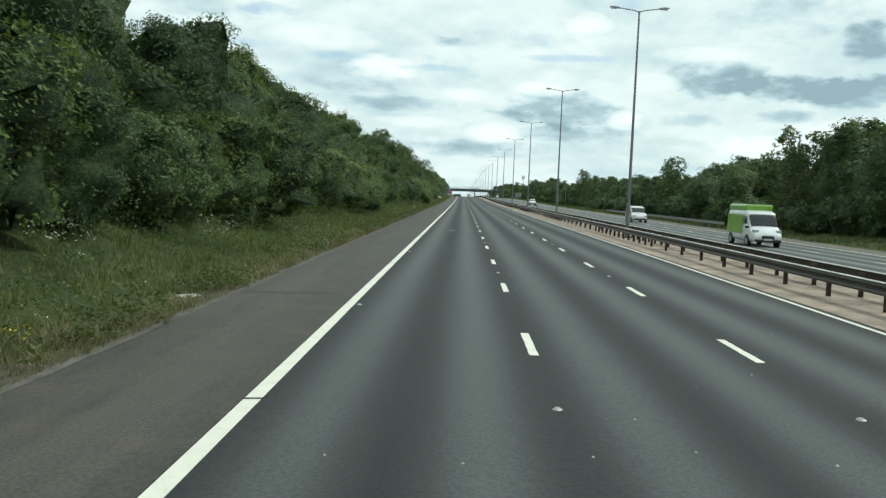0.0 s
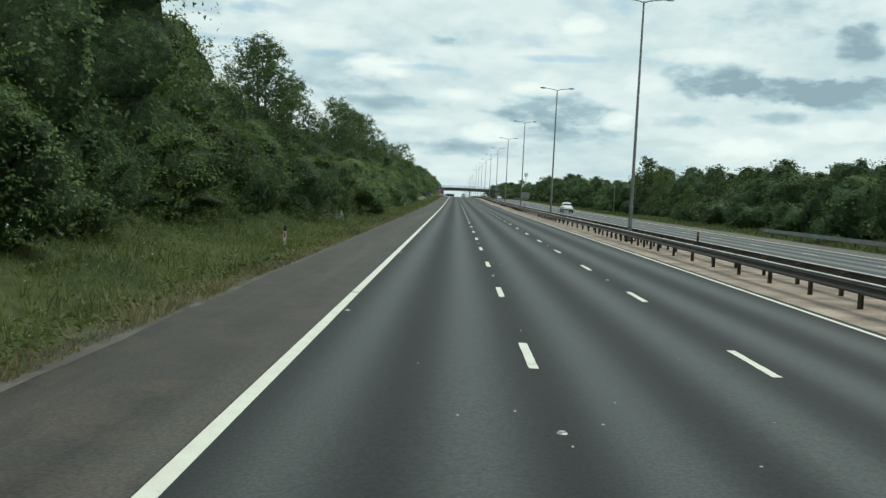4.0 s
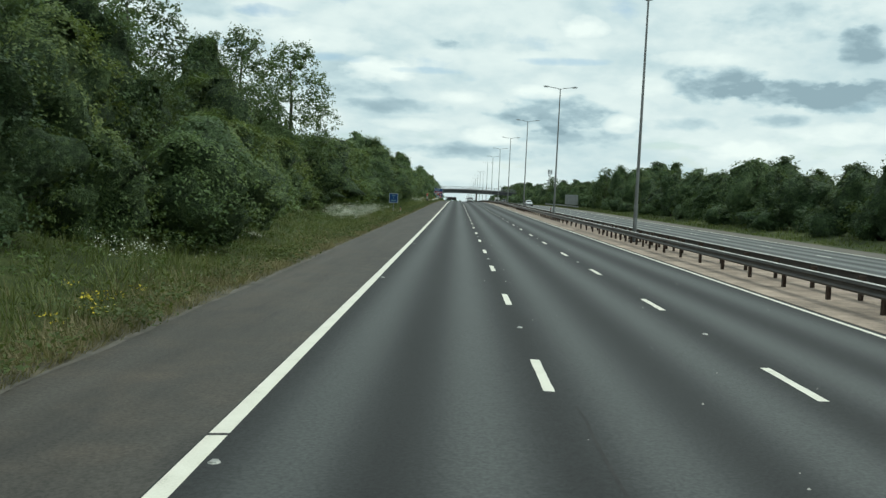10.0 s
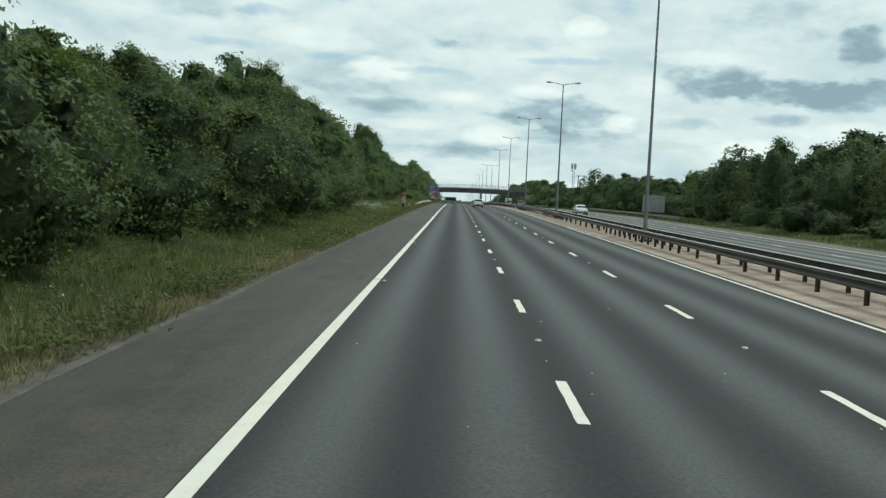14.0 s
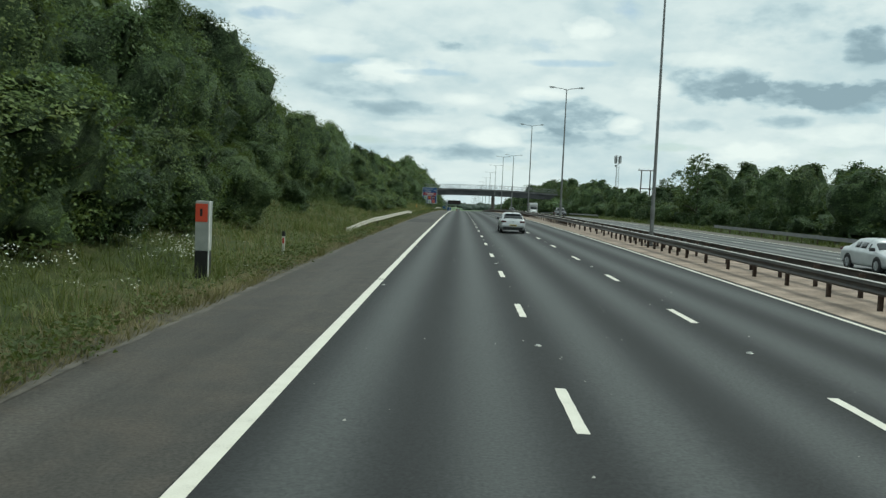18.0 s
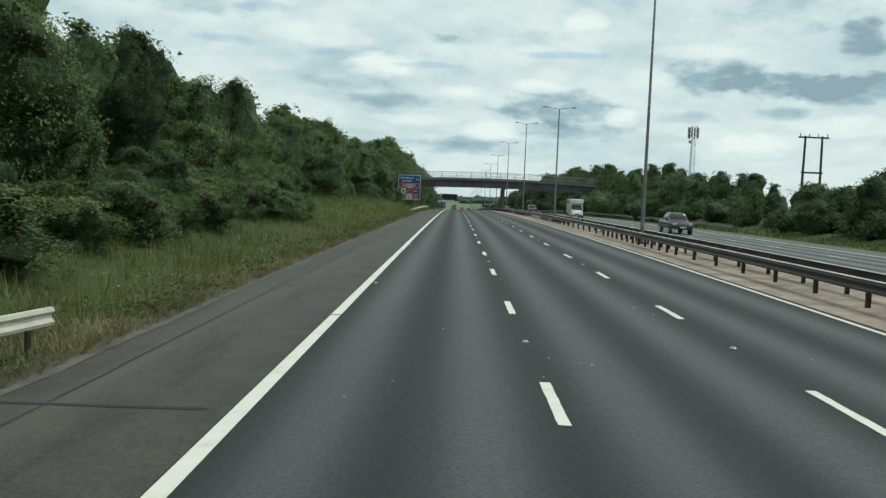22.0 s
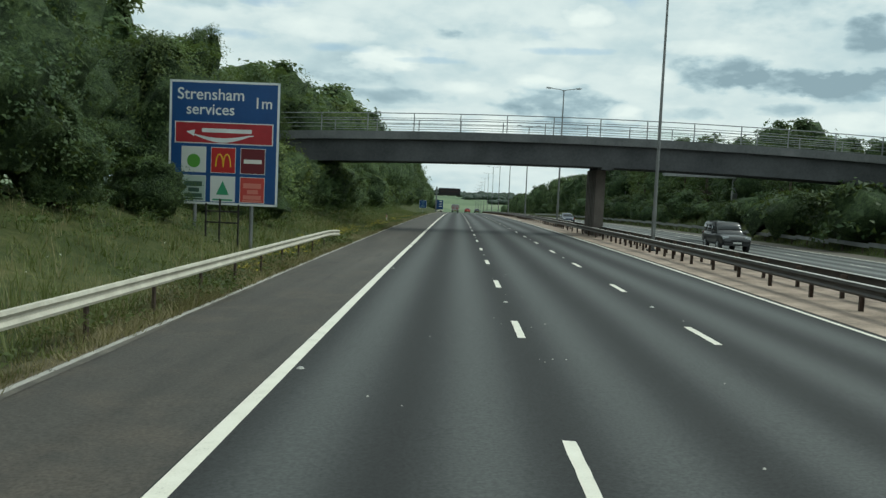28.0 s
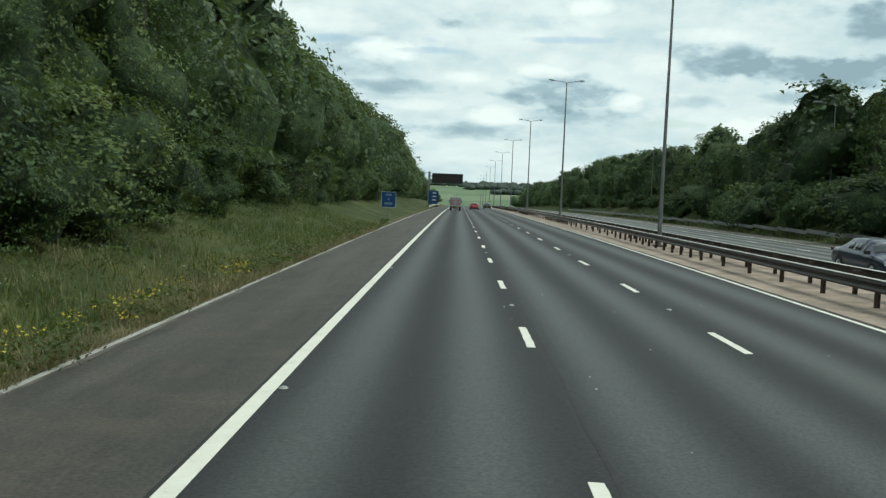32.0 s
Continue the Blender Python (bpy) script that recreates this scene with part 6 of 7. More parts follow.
blades("long_grass", "long green grass on the nearside verge and bank", 60000, near_verge, lambda rs, s, x: rs.uniform(0.16, 0.46, len(s)) * np.where(x > -4.2, 0.6, 1.0) * (1 + 0.4 * np.sin(s * 1.3 + 3 * np.sin(x * 1.1)) * np.sin(x * 1.7 + s * 0.31)), M_GRASS, 41, 4, 0.95, 0.015)
blades("dry_grass", "dry straw-coloured grass along the shoulder edge", 95000, lambda rs, n: (rs.uniform(2, 790, n), -3.16 - rs.beta(1.0, 3.2, n) * 2.6), lambda rs, s, x: rs.uniform(0.08, 0.38, len(s)) * (1 + 0.5 * np.sin(s * 0.9) * np.sin(s * 0.37 + x)), M_STRAW, 42, 3, 1.0, 0.013)
blades("seed_grass", "tall pale flowering grass on the open bank", 4500, lambda rs, n: (rs.uniform(440, 760, n), -4.0 - rs.beta(1.1, 1.5, n) * 7.0), lambda rs, s, x: rs.uniform(0.35, 0.75, len(s)), M_STRAW, 45, 3, 0.35, 0.008)
blades("far_grass", "grass on the verge beyond the opposite carriageway", 12000, lambda rs, n: (rs.uniform(-8, 900, n), 30.4 + rs.beta(1.0, 1.6, n) * 6.0), lambda rs, s, x: rs.uniform(0.2, 0.5, len(s)), M_GRASS, 43, 3, width=0.04)


def weeds(name, label, n, place, hmin, hmax, mat, seed, size, per=14, group_r=0.22):
    """Leafy or flowering heads as small quads round scattered plants."""
    rs = np.random.RandomState(seed)
    s, x = place(rs, n)
    n = len(s)
    z = line_z(s) + ground_z(s, x)
    h = rs.uniform(hmin, hmax, n)
    c = np.stack([line_x(s) + x, s, z], -1)
    pts = np.repeat(c, per, 0) + np.concatenate([rs.normal(0, group_r, (n * per, 2)), (np.repeat(h, per) * rs.uniform(0.72, 1.0, n * per))[:, None]], 1)
    v, q = leaves(rs, pts, np.tile([0, 0, 1.0], (len(pts), 1)), size, 0.5)
    return thing(name, label, "wildflowers", kind="stuff", data=fast_mesh(name, v, q, mat))


def clumps(centres, rs, n, spread_s, spread_x):
    i = rs.randint(0, len(centres), n)
    c = np.array(centres)[i]
    return c[:, 0] + rs.normal(0, spread_s, n), np.minimum(-3.7, c[:, 1] + rs.normal(0, spread_x, n))


def drift(rs, n):
    s = 288 + 30 * rs.beta(1.2, 1.6, n)
    return s, -6.3 + (s - 288) * 0.02 + (rs.normal(0, 0.40, n) + 0.45 * np.sin(s * 1.9) * np.sin(s * 0.7)) * np.where(s < 302, 1.2, 0.7)


UMBELS = [(22, -7.0), (34, -6.6), (92, -7.2), (101, -6.4), (112, -7.6), (150, -6.2), (152, -5.6), (158, -6.4), (214, -6.4), (221, -6.6), (236, -6.8), (231, -5.8), (252, -6.4), (262, -6.0), (322, -6.2), (327, -5.6), (398, -6.6), (404, -6.0), (410, -6.6), (428, -6.4), (436, -6.0)]
weeds("cow_parsley", "white umbel flowers in the verge grass", 260, lambda rs, n: clumps(UMBELS, rs, n, 1.0, 0.5), 0.5, 1.05, M_FLOWER, 51, 0.034, 16, 0.16)
weeds("cow_parsley", "thick drift of white umbel flowers below the hedge", 330, drift, 0.55, 1.25, M_FLOWER, 52, 0.034, 26, 0.18)
weeds("cow_parsley", "white umbel flowers in front of the shrubs", 150, lambda rs, n: (rs.uniform(399, 417, n), -6.3 + rs.normal(0, 0.55, n)), 0.6, 1.2, M_FLOWER, 56, 0.030, 18, 0.18)
weeds("daisies", "small white wildflowers scattered in the verge grass", 900, lambda rs, n: (rs.uniform(4, 780, n), -3.9 - rs.beta(1.2, 2.0, n) * 4.0), 0.2, 0.5, M_FLOWER, 55, 0.026, 5, 0.25)
YEL = [(683, -4.6), (688, -4.4), (694, -4.8), (700, -4.5), (706, -4.2), (712, -4.6), (718, -4.3), (725, -4.4), (733, -4.3), (741, -4.2), (748, -4.1), (756, -4.0), (668, -4.3), (675, -4.2), (640, -4.6), (582, -4.6), (590, -4.4), (12, -4.4), (246, -4.6)]
weeds("ragwort", "yellow wildflowers along the shoulder edge", 300, lambda rs, n: clumps(YEL, rs, n, 1.8, 0.35), 0.2, 0.6, M_YELLOW, 53, 0.042, 14, 0.13)
weeds("broad_weeds", "broad-leaved weeds along the edge of the shoulder", 4200, lambda rs, n: (rs.uniform(2, 800, n), -3.3 - rs.beta(1, 2.6, n) * 4.0), 0.08, 0.42, M_WEED, 54, 0.062, 14, 0.15)


def ragged(rs, n, x0, deep, wave):
    """Stations that crowd into clumps, and lateral places thinning out away from x0."""
    s = rs.uniform(2, 800, n * 3)
    keep = np.sin(s * wave) + 0.8 * np.sin(s * wave * 0.37 + 1.3) + rs.uniform(-0.7, 0.7, n * 3) > 0.35
    s = s[keep][:n]
    return s, x0 - rs.beta(1.0, 2.2, len(s)) * deep


def tall_herbs(rs, n):
    s = rs.uniform(2, 800, n)
    return s, np.minimum(-4.6, np.interp(s, *zip(*EDGE_L)) + 2.2 + rs.normal(0, 0.9, n))


weeds("edge_weeds", "dark clumps of broad weeds at the edge of the shoulder", 1500, lambda rs, n: ragged(rs, n, -3.15, 1.5, 0.85), 0.16, 0.60, M_WEED, 57, 0.062, 40, 0.24)
weeds("tall_herbs", "waist-high nettles and hogweed in front of the trees", 2600, tall_herbs, 0.45, 1.20, M_LEAF[2], 58, 0.058, 36, 0.27)
blades("bleached_grass", "bleached dry grass in drifts along the verge", 14000, lambda rs, n: ragged(rs, n, -3.6, 2.6, 0.21), lambda rs, s, x: rs.uniform(0.18, 0.48, len(s)), M_STRAW, 47, 4, 0.8, 0.012)
blades("tussock_grass", "taller tussocks of grass on the verge", 5000, lambda rs, n: ragged(rs, n, -4.0, 6.0, 0.55), lambda rs, s, x: rs.uniform(0.35, 0.80, len(s)), M_GRASS, 46, 6, 0.55, 0.012)

# ---------------------------------------------------------------- vehicles
M_TYRE = worn("tyre_rubber", (0.012, 0.012, 0.012), (0.025, 0.025, 0.025), 0.85, 0, 8.0, 0.1)
M_RIM = worn("alloy_rim", (0.32, 0.33, 0.34), (0.45, 0.46, 0.47), 0.35, 0.8, 6.0, 0.0)
M_TRIM = worn("black_plastic", (0.014, 0.014, 0.015), (0.028, 0.028, 0.029), 0.6, 0, 6.0, 0.05)
M_GLASS = Mat("tinted_glass", (0.012, 0.015, 0.017), 0.06, 0, 0.6).m
M_LAMP_R = Mat("tail_lamp", (0.075, 0.004, 0.006), 0.15).m
M_LAMP_W = Mat("head_lamp", (0.55, 0.58, 0.60), 0.1, 0.2).m
M_PLATE_Y = Mat("yellow_plate", (0.55, 0.42, 0.03), 0.5).m
M_PLATE_W = Mat("white_plate", (0.62, 0.62, 0.60), 0.5).m


def car_paint(name, c, metal=0.2):
    k = Mat(name, c, 0.32, metal)
    k.b.inputs["Coat Weight"].default_value = 0.6
    k.b.inputs["Coat Roughness"].default_value = 0.08
    d = k.noise(k.obj(), 1.6, 4)
    k.set("Base Color", k.ramp(d, ((0.3, tuple(x * 0.82 for x in c)), (0.65, c))))
    return k.m


def ring(st):
    y, zb, belt, top, w, wr = st
    mid = zb + (belt - zb) * 0.55
    half = [(w * 0.90, zb), (w * 0.99, zb + 0.10), (w * 1.0, mid), (w * 0.965, belt - 0.03), (w * 0.94, belt), (wr * 1.02, top - 0.05), (wr * 0.90, top - 0.005), (wr * 0.45, top + 0.012)]
    return [(x, y, z) for x, z in half] + [(-x, y, z) for x, z in reversed(half)]


HATCH = dict(L=4.37, wheel=0.325, axles=(0.82, 3.48), st=((0.00, .44, .66, .70, .72, .60), (0.05, .34, .88, .96, .84, .70), (0.22, .26, .95, 1.10, .89, .68), (0.72, .22, .97, 1.42, .90, .60), (1.55, .22, .95, 1.48, .90, .60), (2.35, .22, .92, 1.46, .90, .60),
             (2.75, .22, .90, 1.37, .90, .59), (3.40, .22, .90, .95, .90, .74), (3.95, .24, .80, .85, .88, .68), (4.25, .30, .66, .70, .80, .60), (4.37, .38, .56, .60, .66, .52)), wind=(6, 7), rear=(2, 3), sides=((3, 5), (5, 6)))
SALOON = dict(L=4.6, wheel=0.32, axles=(0.95, 3.65), st=((0.00, .44, .70, .74, .72, .60), (0.06, .32, .90, .98, .84, .72), (0.70, .24, .95, 1.02, .89, .74), (1.30, .22, .94, 1.38, .90, .58), (1.90, .22, .93, 1.44, .90, .58), (2.55, .22, .92, 1.42, .90, .58),
              (2.85, .22, .90, 1.34, .90, .57), (3.55, .22, .89, .94, .90, .74), (4.15, .24, .80, .84, .88, .68), (4.48, .30, .66, .70, .80, .60), (4.60, .38, .56, .60, .66, .52)), wind=(6, 7), rear=(2, 3), sides=((3, 4), (4, 5), (5, 6)))
VAN = dict(L=5.2, ease=1, wheel=0.34, axles=(1.0, 4.2), st=((0.0, .46, 1.25, 2.12, .94, .84), (0.05, .36, 1.3, 2.24, .98, .87), (1.5, .32, 1.32, 2.26, .99, .88), (3.3, .30, 1.32, 2.25, .99, .88), (3.85, .30, 1.28, 2.12, .98, .85), (4.55, .30, 1.12, 1.20, .97, .82), (5.0, .34, .92, .98, .90, .72), (5.2, .44, .72, .76, .78, .60)),
           wind=(4, 5), rear=None, sides=((3, 4),))
MIDVAN = dict(L=4.8, ease=2, wheel=0.32, axles=(0.85, 3.85), st=((0.0, .42, 1.10, 1.80, .88, .76), (0.05, .34, 1.14, 1.90, .92, .78), (1.4, .28, 1.14, 1.94, .94, .79), (2.6, .28, 1.12, 1.92, .94, .79), (3.0, .28, 1.10, 1.82, .94, .77), (3.95, .28, 1.04, 1.10, .93, .78), (4.5, .32, .90, .95, .88, .70), (4.72, .38, .72, .76, .80, .62), (4.8, .46, .60, .64, .68, .52)),
              wind=(4, 5), rear=None, sides=((3, 4),))
PICKUP = dict(L=5.25, wheel=0.38, axles=(1.15, 4.25), st=((0.0, .55, .98, 1.02, .86, .80), (0.05, .48, 1.08, 1.11, .92, .88), (1.62, .46, 1.08, 1.11, .93, .88), (1.66, .46, 1.08, 1.70, .93, .68), (2.3, .46, 1.08, 1.80, .93, .68), (3.1, .46, 1.06, 1.78, .93, .67), (3.3, .46, 1.06, 1.70, .93, .66),
              (3.85, .46, 1.08, 1.14, .93, .78), (4.75, .48, 1.02, 1.07, .92, .74), (5.1, .52, .88, .92, .86, .70), (5.25, .58, .76, .80, .76, .62)), wind=(6, 7), rear=None, sides=((3, 4), (4, 5), (5, 6)))
SUV = dict(L=4.5, wheel=0.38, axles=(0.9, 3.6), st=((0.0, .5, 1.0, 1.62, .86, .72), (0.06, .42, 1.06, 1.76, .92, .74), (0.9, .40, 1.08, 1.82, .93, .74), (1.8, .40, 1.06, 1.82, .93, .74), (2.6, .40, 1.05, 1.78, .93, .73), (3.0, .40, 1.06, 1.14, .93, .80), (4.0, .42, 1.02, 1.08, .92, .78), (4.38, .48, .92, .96, .88, .74), (4.5, .55, .80, .84, .80, .66)),
           wind=(4, 5), rear=None, sides=((1, 2), (2, 3), (3, 4)))


def loft(spec):
    """The body's skin: smooth rings along its length, from sill to sill over the roof."""
    st = np.array(spec["st"])
    ys = np.unique(np.concatenate([np.linspace(0, spec["L"], 46), st[:, 0]]))
    cols = []
    for c in range(1, 6):
        v = np.interp(ys, st[:, 0], st[:, c])
        for _ in range(spec.get("ease", 3)):
            v[1:-1] = (v[:-2] + 2 * v[1:-1] + v[2:]) / 4
        cols.append(v)
    zb, belt, top, w, wr = cols
    half = [(w * 0.86, zb), (w * 0.96, zb + 0.05), (w * 0.995, zb + 0.30 * (belt - zb)), (w, zb + 0.60 * (belt - zb)), (w * 0.985, zb + 0.82 * (belt - zb)), (w * 0.955, belt - 0.02), (w * 0.925, belt)]
    for u in (0.12, 0.40, 0.68, 0.92):
        half.append((w * 0.915 + (wr - w * 0.915) * (u ** 1.25), belt + (top - 0.03 - belt) * u))
    half += [(wr * 0.93, top - 0.012), (wr * 0.75, top + 0.006), (wr * 0.40, top + 0.016), (wr * 0.0, top + 0.02)]
    right = np.stack([np.stack([x, ys, z], -1) for x, z in half], 1)
    left = right[:, -2::-1] * [-1, 1, 1]
    return ys, np.concatenate([right, left], 1)


def skin_patch(ys, grid, y0, y1, i0, i1, off):
    """A pane that follows the skin between two stations and two ring places, a little proud of it."""
    rows = [k for k in range(len(ys)) if y0 <= ys[k] <= y1]
    g = grid[rows[0]:rows[-1] + 1, i0:i1 + 1]
    du, dv = np.gradient(g, axis=0), np.gradient(g, axis=1)
    nrm = np.cross(dv, du)
    nrm /= np.linalg.norm(nrm, axis=2)[:, :, None] + 1e-9
    c = np.array([0, g[:, :, 1].mean(), 0.7])
    if ((g - c) * nrm).sum() < 0:
        nrm = -nrm
    bm = bmesh.new()
    outer = [[bm.verts.new(q) for q in r] for r in g + nrm * off]
    for a, b in zip(outer, outer[1:]):
        for j in range(len(a) - 1):
            bm.faces.new((a[j], a[j + 1], b[j + 1], b[j]))
    bmesh.ops.recalc_face_normals(bm, faces=bm.faces)
    r = bmesh.ops.extrude_face_region(bm, geom=bm.faces[:])
    mean = Vector(nrm.reshape(-1, 3).mean(0)).normalized()
    bmesh.ops.translate(bm, verts=[e for e in r["geom"] if isinstance(e, bmesh.types.BMVert)], vec=mean * 0.004)
    bmesh.ops.recalc_face_normals(bm, faces=bm.faces)
    return bm


def vehicle(name, label, category, spec, paint, m, group=""):
    t = thing(name, label, category, m, group)
    st = spec["st"]
    ys, grid = loft(spec)
    n = grid.shape[1]
    bm = bmesh.new()
    vr = [[bm.verts.new(q) for q in r] for r in grid]
    for a, b in zip(vr, vr[1:]):
        for i in range(n):
            bm.faces.new((a[i], a[(i + 1) % n], b[(i + 1) % n], b[i]))
    bm.faces.new(vr[0])
    bm.faces.new(list(reversed(vr[-1])))
    bmesh.ops.recalc_face_normals(bm, faces=bm.faces)
    part("body", bm, paint, t, smooth_shade=True)
    a, b = spec["wind"]
    part("windscreen", skin_patch(ys, grid, st[a][0] + 0.05, st[b][0] - 0.03, 10, n - 11, 0.006), M_GLASS, t, "dark tinted windscreen", smooth_shade=True)
    if spec["rear"]:
        a, b = spec["rear"]
        part("rear_window", skin_patch(ys, grid, st[a][0] - 0.04, st[b][0] - 0.03, 10, n - 11, 0.006), M_GLASS, t, "dark tinted rear window", smooth_shade=True)
    for a, b in spec["sides"]:
        for i0, i1 in ((7, 9), (n - 10, n - 8)):
            part("side_window", skin_patch(ys, grid, st[a][0] + 0.03, st[b][0] - 0.03, i0, i1, 0.006), M_GLASS, t, "dark side window", smooth_shade=True)
    L, wr = spec["L"], spec["wheel"]
    w = st[3][4]
    for y in spec["axles"]:
        for sd in (-1, 1):
            part("wheel_arch", tube(bmesh.new(), (sd * (w - 0.16), y, wr + 0.02), (sd * (w + 0.003), y, wr + 0.02), wr * 1.16, wr * 1.16, 20), M_TRIM, t, "dark wheel arch")
            bm = tube(bmesh.new(), (sd * (w - 0.19), y, wr), (sd * (w + 0.015), y, wr), wr, wr, 22)
            wh = part("wheel", bm, M_TYRE, t, "black tyre")
            bm = tube(bmesh.new(), (sd * (w + 0.010), y, wr), (sd * (w + 0.022), y, wr), wr * 0.66, wr * 0.60, 18)
            for k in range(5):
                aa = k * 2 * math.pi / 5
                tube(bm, (sd * (w + 0.026), y, wr), (sd * (w + 0.026), y + math.cos(aa) * wr * 0.6, wr + math.sin(aa) * wr * 0.6), 0.03, 0.022, 5)
            part("rim", bm, M_RIM, wh, "alloy rim")
    zt = st[1][2]
    wt = st[1][4]
    for sd in (-1, 1):
        tail = part("tail_light", boxed(min(sd * wt * 0.58, sd * wt * 1.0), 0.0, zt - 0.10, max(sd * wt * 0.58, sd * wt * 1.0), 0.26, zt + 0.03, bevel=0.035), M_LAMP_R, t, "dark red tail light")
        part("lamp_cover", boxed(min(sd * wt * 0.66, sd * wt * 0.9), -0.008, zt - 0.06, max(sd * wt * 0.66, sd * wt * 0.9), -0.001, zt - 0.02), M_TRIM, tail)
        zf, wf, yf = st[-3][2], st[-3][4], st[-2][0]
        part("headlight", boxed(min(sd * wf * 0.55, sd * wf * 0.93), yf - 0.18, zf - 0.20, max(sd * wf * 0.55, sd * wf * 0.93), yf + 0.03, zf - 0.04, bevel=0.02), M_LAMP_W, t, "clear headlight")
        ym = st[spec["wind"][1]][0] - 0.25
        part("mirror", boxed(min(sd * (w - 0.06), sd * (w + 0.16)), ym - 0.06, st[spec["wind"][1]][2] + 0.02, max(sd * (w - 0.06), sd * (w + 0.16)), ym + 0.06, st[spec["wind"][1]][2] + 0.17, bevel=0.025), M_TRIM, t, "black door mirror")
    part("rear_bumper", boxed(-wt * 0.95, -0.035, st[0][1] + 0.02, wt * 0.95, 0.10, st[0][1] + 0.22, bevel=0.05), paint, t)
    part("valance", boxed(-wt * 0.84, -0.02, st[0][1] - 0.16, wt * 0.84, 0.08, st[0][1] + 0.018, bevel=0.03), M_TRIM, t, "dark lower valance")
    part("front_bumper", boxed(-st[-2][4] * 0.9, L - 0.06, st[-1][1] - 0.12, st[-2][4] * 0.9, L + 0.03, st[-1][1] + 0.04, bevel=0.02), M_TRIM, t)
    part("grille", boxed(-0.38, L - 0.02, st[-1][1] + 0.06, 0.38, L + 0.012, st[-1][2], bevel=0.01), M_TRIM, t)
    rp = part("number_plate", boxed(-0.26, -0.05, st[0][1] + 0.09, 0.26, -0.012, st[0][1] + 0.20), M_PLATE_Y, t, "yellow number plate")
    part("plate_bar", boxed(-0.21, -0.053, st[0][1] + 0.12, 0.21, -0.0505, st[0][1] + 0.17), M_TRIM, rp, "dark bar")
    fp = part("number_plate", boxed(-0.26, L + 0.014, st[-1][1] + 0.0, 0.26, L + 0.034, st[-1][1] + 0.11), M_PLATE_W, t, "white number plate")
    return t


def facing(s, x, L):
    """A pose for a vehicle that comes the other way, its front axle at s."""
    return on(s + L - 0.8, x, 0.0, 180.0)


P_SILVER = car_paint("silver_paint", (0.60, 0.62, 0.63), 0.35)
P_WHITE = car_paint("white_paint", (0.72, 0.73, 0.72), 0.0)
P_RED = car_paint("red_paint", (0.42, 0.02, 0.02), 0.1)
P_BLACK = car_paint("black_paint", (0.018, 0.019, 0.021), 0.2)
P_GREEN = car_paint("lime_paint", (0.22, 0.42, 0.05), 0.0)
P_NAVY = car_paint("dark_blue_paint", (0.02, 0.03, 0.055), 0.3)

hatch = vehicle("car", "silver hatchback with a yellow number plate in the middle lane", "car", HATCH, P_SILVER, on(473.3, 6.1), "cars")
part("spoiler", boxed(-0.55, 0.50, 1.395, 0.55, 0.86, 1.43, bevel=0.014), P_SILVER, hatch, "silver roof spoiler")
part("brake_light", boxed(-0.14, 0.485, 1.400, 0.14, 0.505, 1.418), M_LAMP_R, hatch, "thin high brake light")
part("aerial", boxed(-0.02, 0.95, 1.46, 0.02, 1.10, 1.53, bevel=0.008), M_TRIM, hatch, "black fin aerial")
part("badge", tube(bmesh.new(), (0, 0.00, 0.84), (0, 0.05, 0.84), 0.06, 0.06, 14), M_RIM, hatch, "round chrome badge")
part("tailgate_lip", boxed(-0.46, -0.012, 0.665, 0.46, 0.04, 0.685, bevel=0.006), M_RIM, hatch, "chrome lip below the tailgate")
part("wiper", boxed(-0.02, 0.17, 1.075, 0.30, 0.19, 1.095), M_TRIM, hatch, "rear wiper")
vehicle("car", "red hatchback in the middle lane", "car", HATCH, P_RED, on(905.0, 5.6), "cars")
vehicle("car", "black estate car in the outer lane", "car", SALOON, P_BLACK, on(935.0, 9.2), "cars")
vehicle("car", "silver saloon on the opposite carriageway", "car", SALOON, P_SILVER, facing(447.5, 20.6, 4.6), "cars")
vehicle("car", "dark blue saloon on the opposite carriageway", "car", SALOON, P_NAVY, facing(761.5, 18.3, 4.6), "cars")
vehicle("pickup", "white double-cab pickup on the opposite carriageway", "pickup", PICKUP, P_WHITE, facing(245.5, 22.3, 5.25), "pickups")
vehicle("pickup", "black double-cab pickup on the opposite carriageway", "pickup", PICKUP, P_BLACK, facing(574.0, 21.4, 5.25), "pickups")
vehicle("off_roader", "black off-road car on the opposite carriageway", "car", SUV, P_BLACK, facing(692.5, 19.6, 4.5), "cars")
vehicle("van", "white panel van on the opposite carriageway", "van", MIDVAN, P_WHITE, facing(106.0, 23.7, 4.8), "vans")
gv_ = vehicle("van", "white van with lime green sides and a high roof", "van", VAN, P_WHITE, facing(56.0, 21.3, 5.2), "vans")
for sd in (-1, 1):
    part("side_panel", boxed(min(sd * 0.985, sd * 1.01), 0.25, 0.75, max(sd * 0.985, sd * 1.01), 3.3, 1.95, bevel=0.01), P_GREEN, gv_, "lime green side panel")
part("high_roof", boxed(-0.88, 0.05, 2.22, 0.88, 3.35, 2.62, bevel=0.12), P_GREEN, gv_, "raised lime green roof")


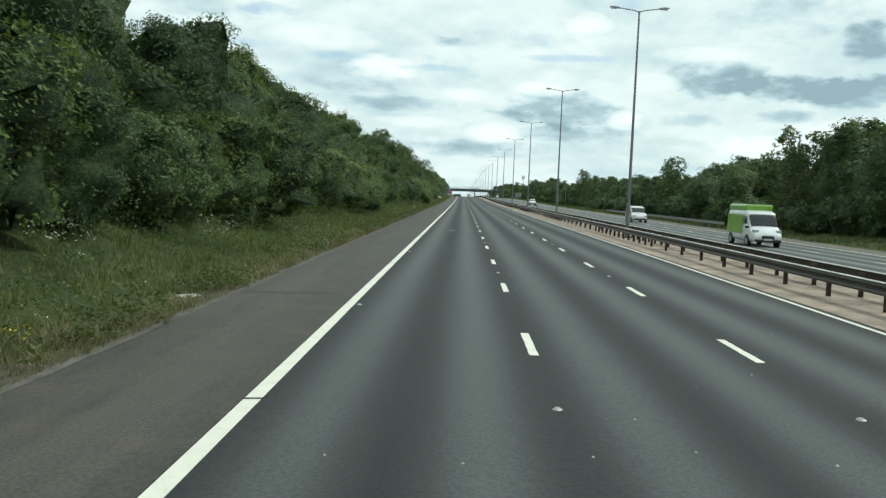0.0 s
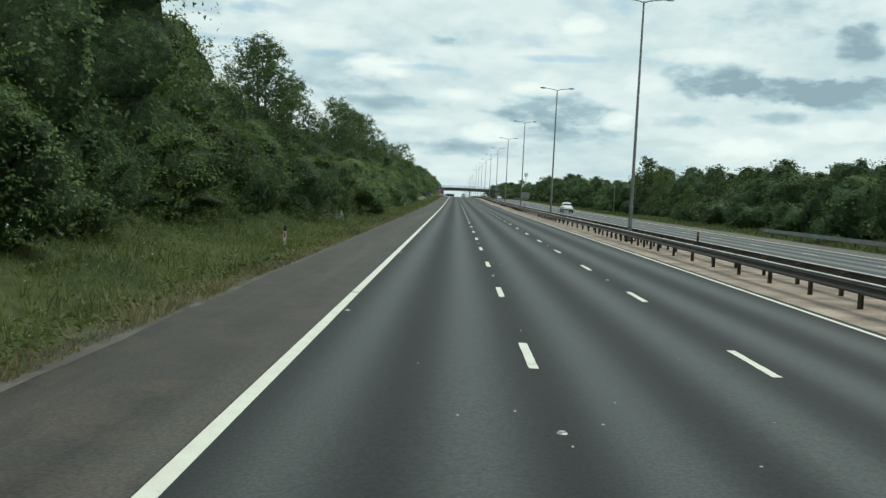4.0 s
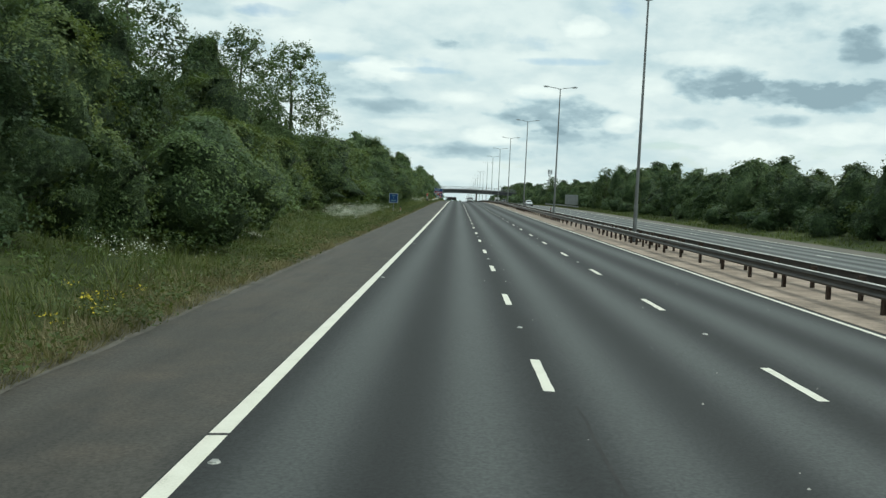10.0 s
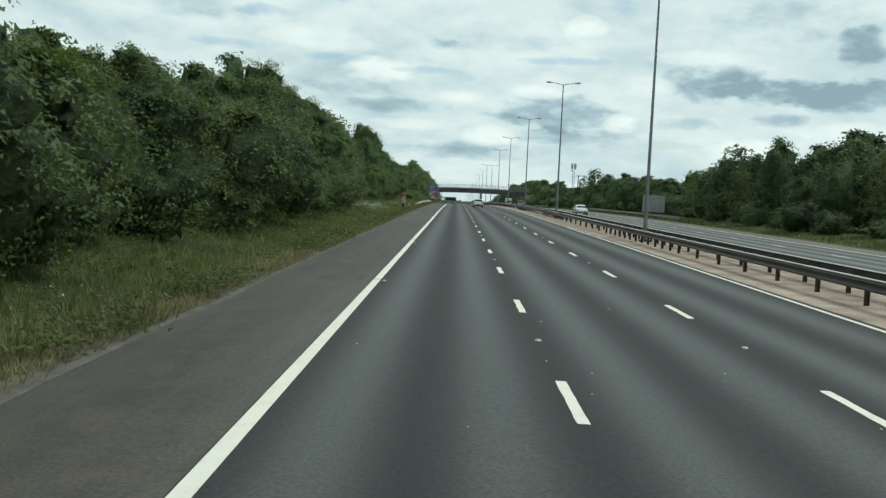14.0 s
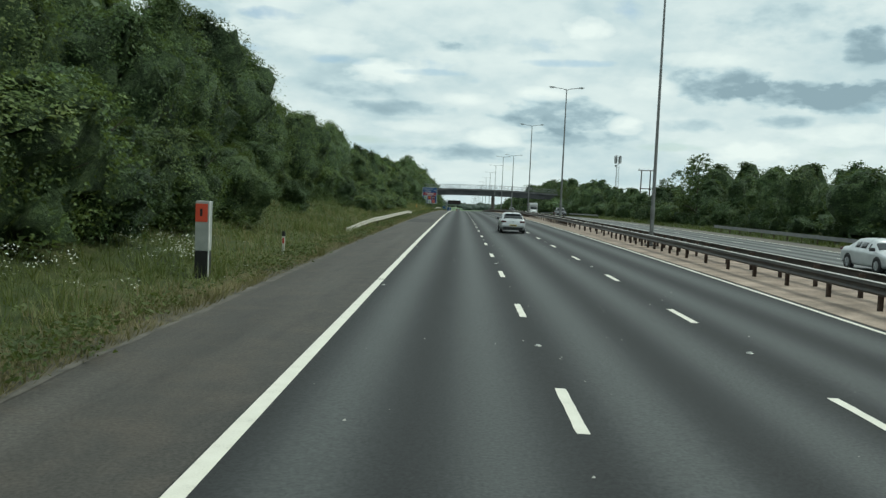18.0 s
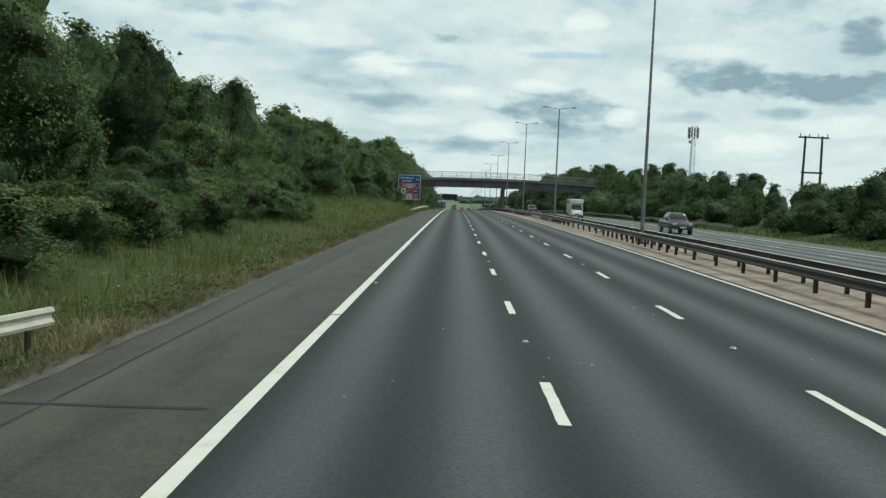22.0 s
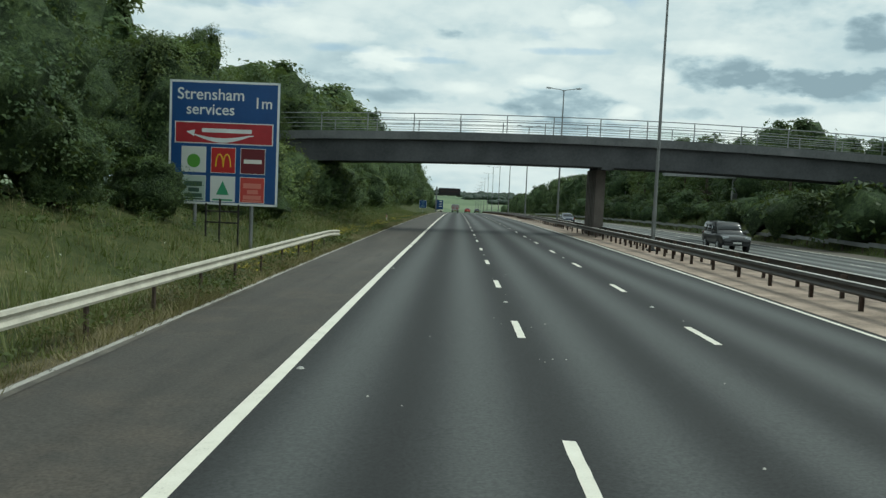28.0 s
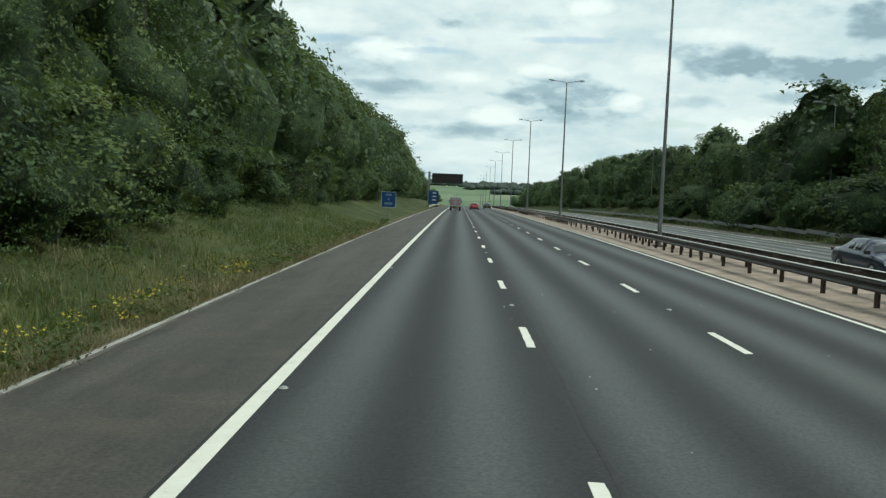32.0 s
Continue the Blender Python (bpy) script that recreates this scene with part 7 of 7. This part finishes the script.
def box_van(s, x):
    t = vehicle("box_van", "white box van with a load box over its cab", "van", VAN, P_WHITE, facing(s, x, 5.2), "vans")
    part("load_box", boxed(-1.05, -0.5, 0.72, 1.05, 3.55, 3.02, bevel=0.03), P_WHITE, t, "white load box")
    part("luton_head", boxed(-1.05, 3.555, 2.28, 1.05, 4.25, 3.0, bevel=0.10), P_WHITE, t, "white box over the cab")
    for sd in (-1, 1):
        part("stripe", boxed(min(sd * 1.052, sd * 1.058), -0.3, 2.3, max(sd * 1.052, sd * 1.058), 3.3, 2.75), Mat("stripe_paint", (0.40, 0.10, 0.10), 0.5).m, t, "faded red lettering bars")
    return t


box_van(640.0, 21.9)


def cage_truck(s, x):
    t = thing("cage_truck", "small grey tipper truck with mesh sides and red lettering", "truck", on(s, x))
    grey = worn("galvanised_mesh_side", (0.30, 0.31, 0.32), (0.46, 0.47, 0.48), 0.5, 0.4, 3.0, 0.1)
    red = Mat("red_lettering", (0.45, 0.06, 0.05), 0.5).m
    part("chassis", boxed(-0.45, 0.1, 0.45, 0.45, 5.4, 0.65, bevel=0.02), M_TRIM, t)
    part("bed", boxed(-1.03, 0.0, 0.82, 1.03, 3.5, 0.95, bevel=0.02), grey, t)
    for a in ((-1.03, 0.0, 0.97, -0.05, 0.05, 2.35), (0.05, 0.0, 0.97, 1.03, 0.05, 2.35)):
        d = part("rear_gate", boxed(*a, bevel=0.015), grey, t, "grey rear gate")
        for z in (1.12, 1.35, 1.85):
            part("word_bar", boxed(a[0] + 0.12, -0.008, z, a[3] - 0.12, -0.002, z + 0.14), red, d, "red bar of lettering")
        part("latch", boxed((a[0] + a[3]) / 2 - 0.03, -0.04, 1.6, (a[0] + a[3]) / 2 + 0.03, -0.002, 1.72, bevel=0.01), M_TRIM, d)
    for x0 in (-1.03, 0.98):
        part("side", boxed(x0, 0.055, 0.97, x0 + 0.05, 3.5, 2.35, bevel=0.012), grey, t, "grey mesh side")
    part("headboard", boxed(-0.975, 3.44, 0.97, 0.975, 3.5, 2.35, bevel=0.012), grey, t)
    cab = bmesh.new()
    vr = [[cab.verts.new(p) for p in r] for r in map(ring, ((3.62, .5, 1.3, 2.1, .95, .84), (4.4, .45, 1.3, 2.15, .96, .84), (4.9, .45, 1.25, 1.95, .95, .80), (5.5, .48, 1.1, 1.16, .93, .78), (5.75, .55, .85, .9, .85, .7)))]
    n = 16
    for a, b in zip(vr, vr[1:]):
        for i in range(n):
            cab.faces.new((a[i], a[(i + 1) % n], b[(i + 1) % n], b[i]))
    cab.faces.new(vr[0])
    cab.faces.new(list(reversed(vr[-1])))
    bmesh.ops.recalc_face_normals(cab, faces=cab.faces)
    part("cab", cab, P_WHITE, t)
    for y in (0.95, 4.7):
        for sd in (-1, 1):
            wh = part("wheel", tube(bmesh.new(), (sd * 0.68, y, 0.36), (sd * 0.97, y, 0.36), 0.36, 0.36, 20), M_TYRE, t)
            part("rim", tube(bmesh.new(), (sd * 0.97, y, 0.36), (sd * 0.985, y, 0.36), 0.22, 0.20, 14), M_RIM, wh)
    for sd in (-1, 1):
        part("mudflap", boxed(sd * 0.82 - 0.18, 0.45, 0.15, sd * 0.82 + 0.18, 0.48, 0.70), M_TRIM, t)
        part("tail_light", boxed(sd * 0.8 - 0.16, -0.03, 0.66, sd * 0.8 + 0.16, 0.03, 0.78, bevel=0.01), M_LAMP_R, t, "red tail light")
        part("mirror", boxed(sd * 1.15 - 0.08, 5.0, 1.35, sd * 1.15 + 0.08, 5.08, 1.7, bevel=0.02), M_TRIM, t)
    part("number_plate", boxed(-0.26, -0.03, 0.62, 0.26, -0.01, 0.73), M_PLATE_Y, t, "yellow number plate")


cage_truck(885.0, 1.85)

# litter in the verge
for s, x in ((322.8, -4.4), (325.5, -4.0), (156.0, -4.2), (172.0, -5.4), (240.0, -4.6), (22.0, -3.9)):
    r = random.Random(int(s))
    bm = bmesh.new()
    bmesh.ops.create_icosphere(bm, subdivisions=2, radius=0.2)
    for v in bm.verts:
        v.co = Vector((v.co.x * 1.5, v.co.y, max(0.0, v.co.z * 0.45) + 0.02)) * r.uniform(0.8, 1.2)
    thing("litter", "crumpled pale plastic litter in the verge grass", "litter", on(s, x, 0.02, r.uniform(0, 180)), group="litter", data=to_mesh("litter", bm, M_MARK))
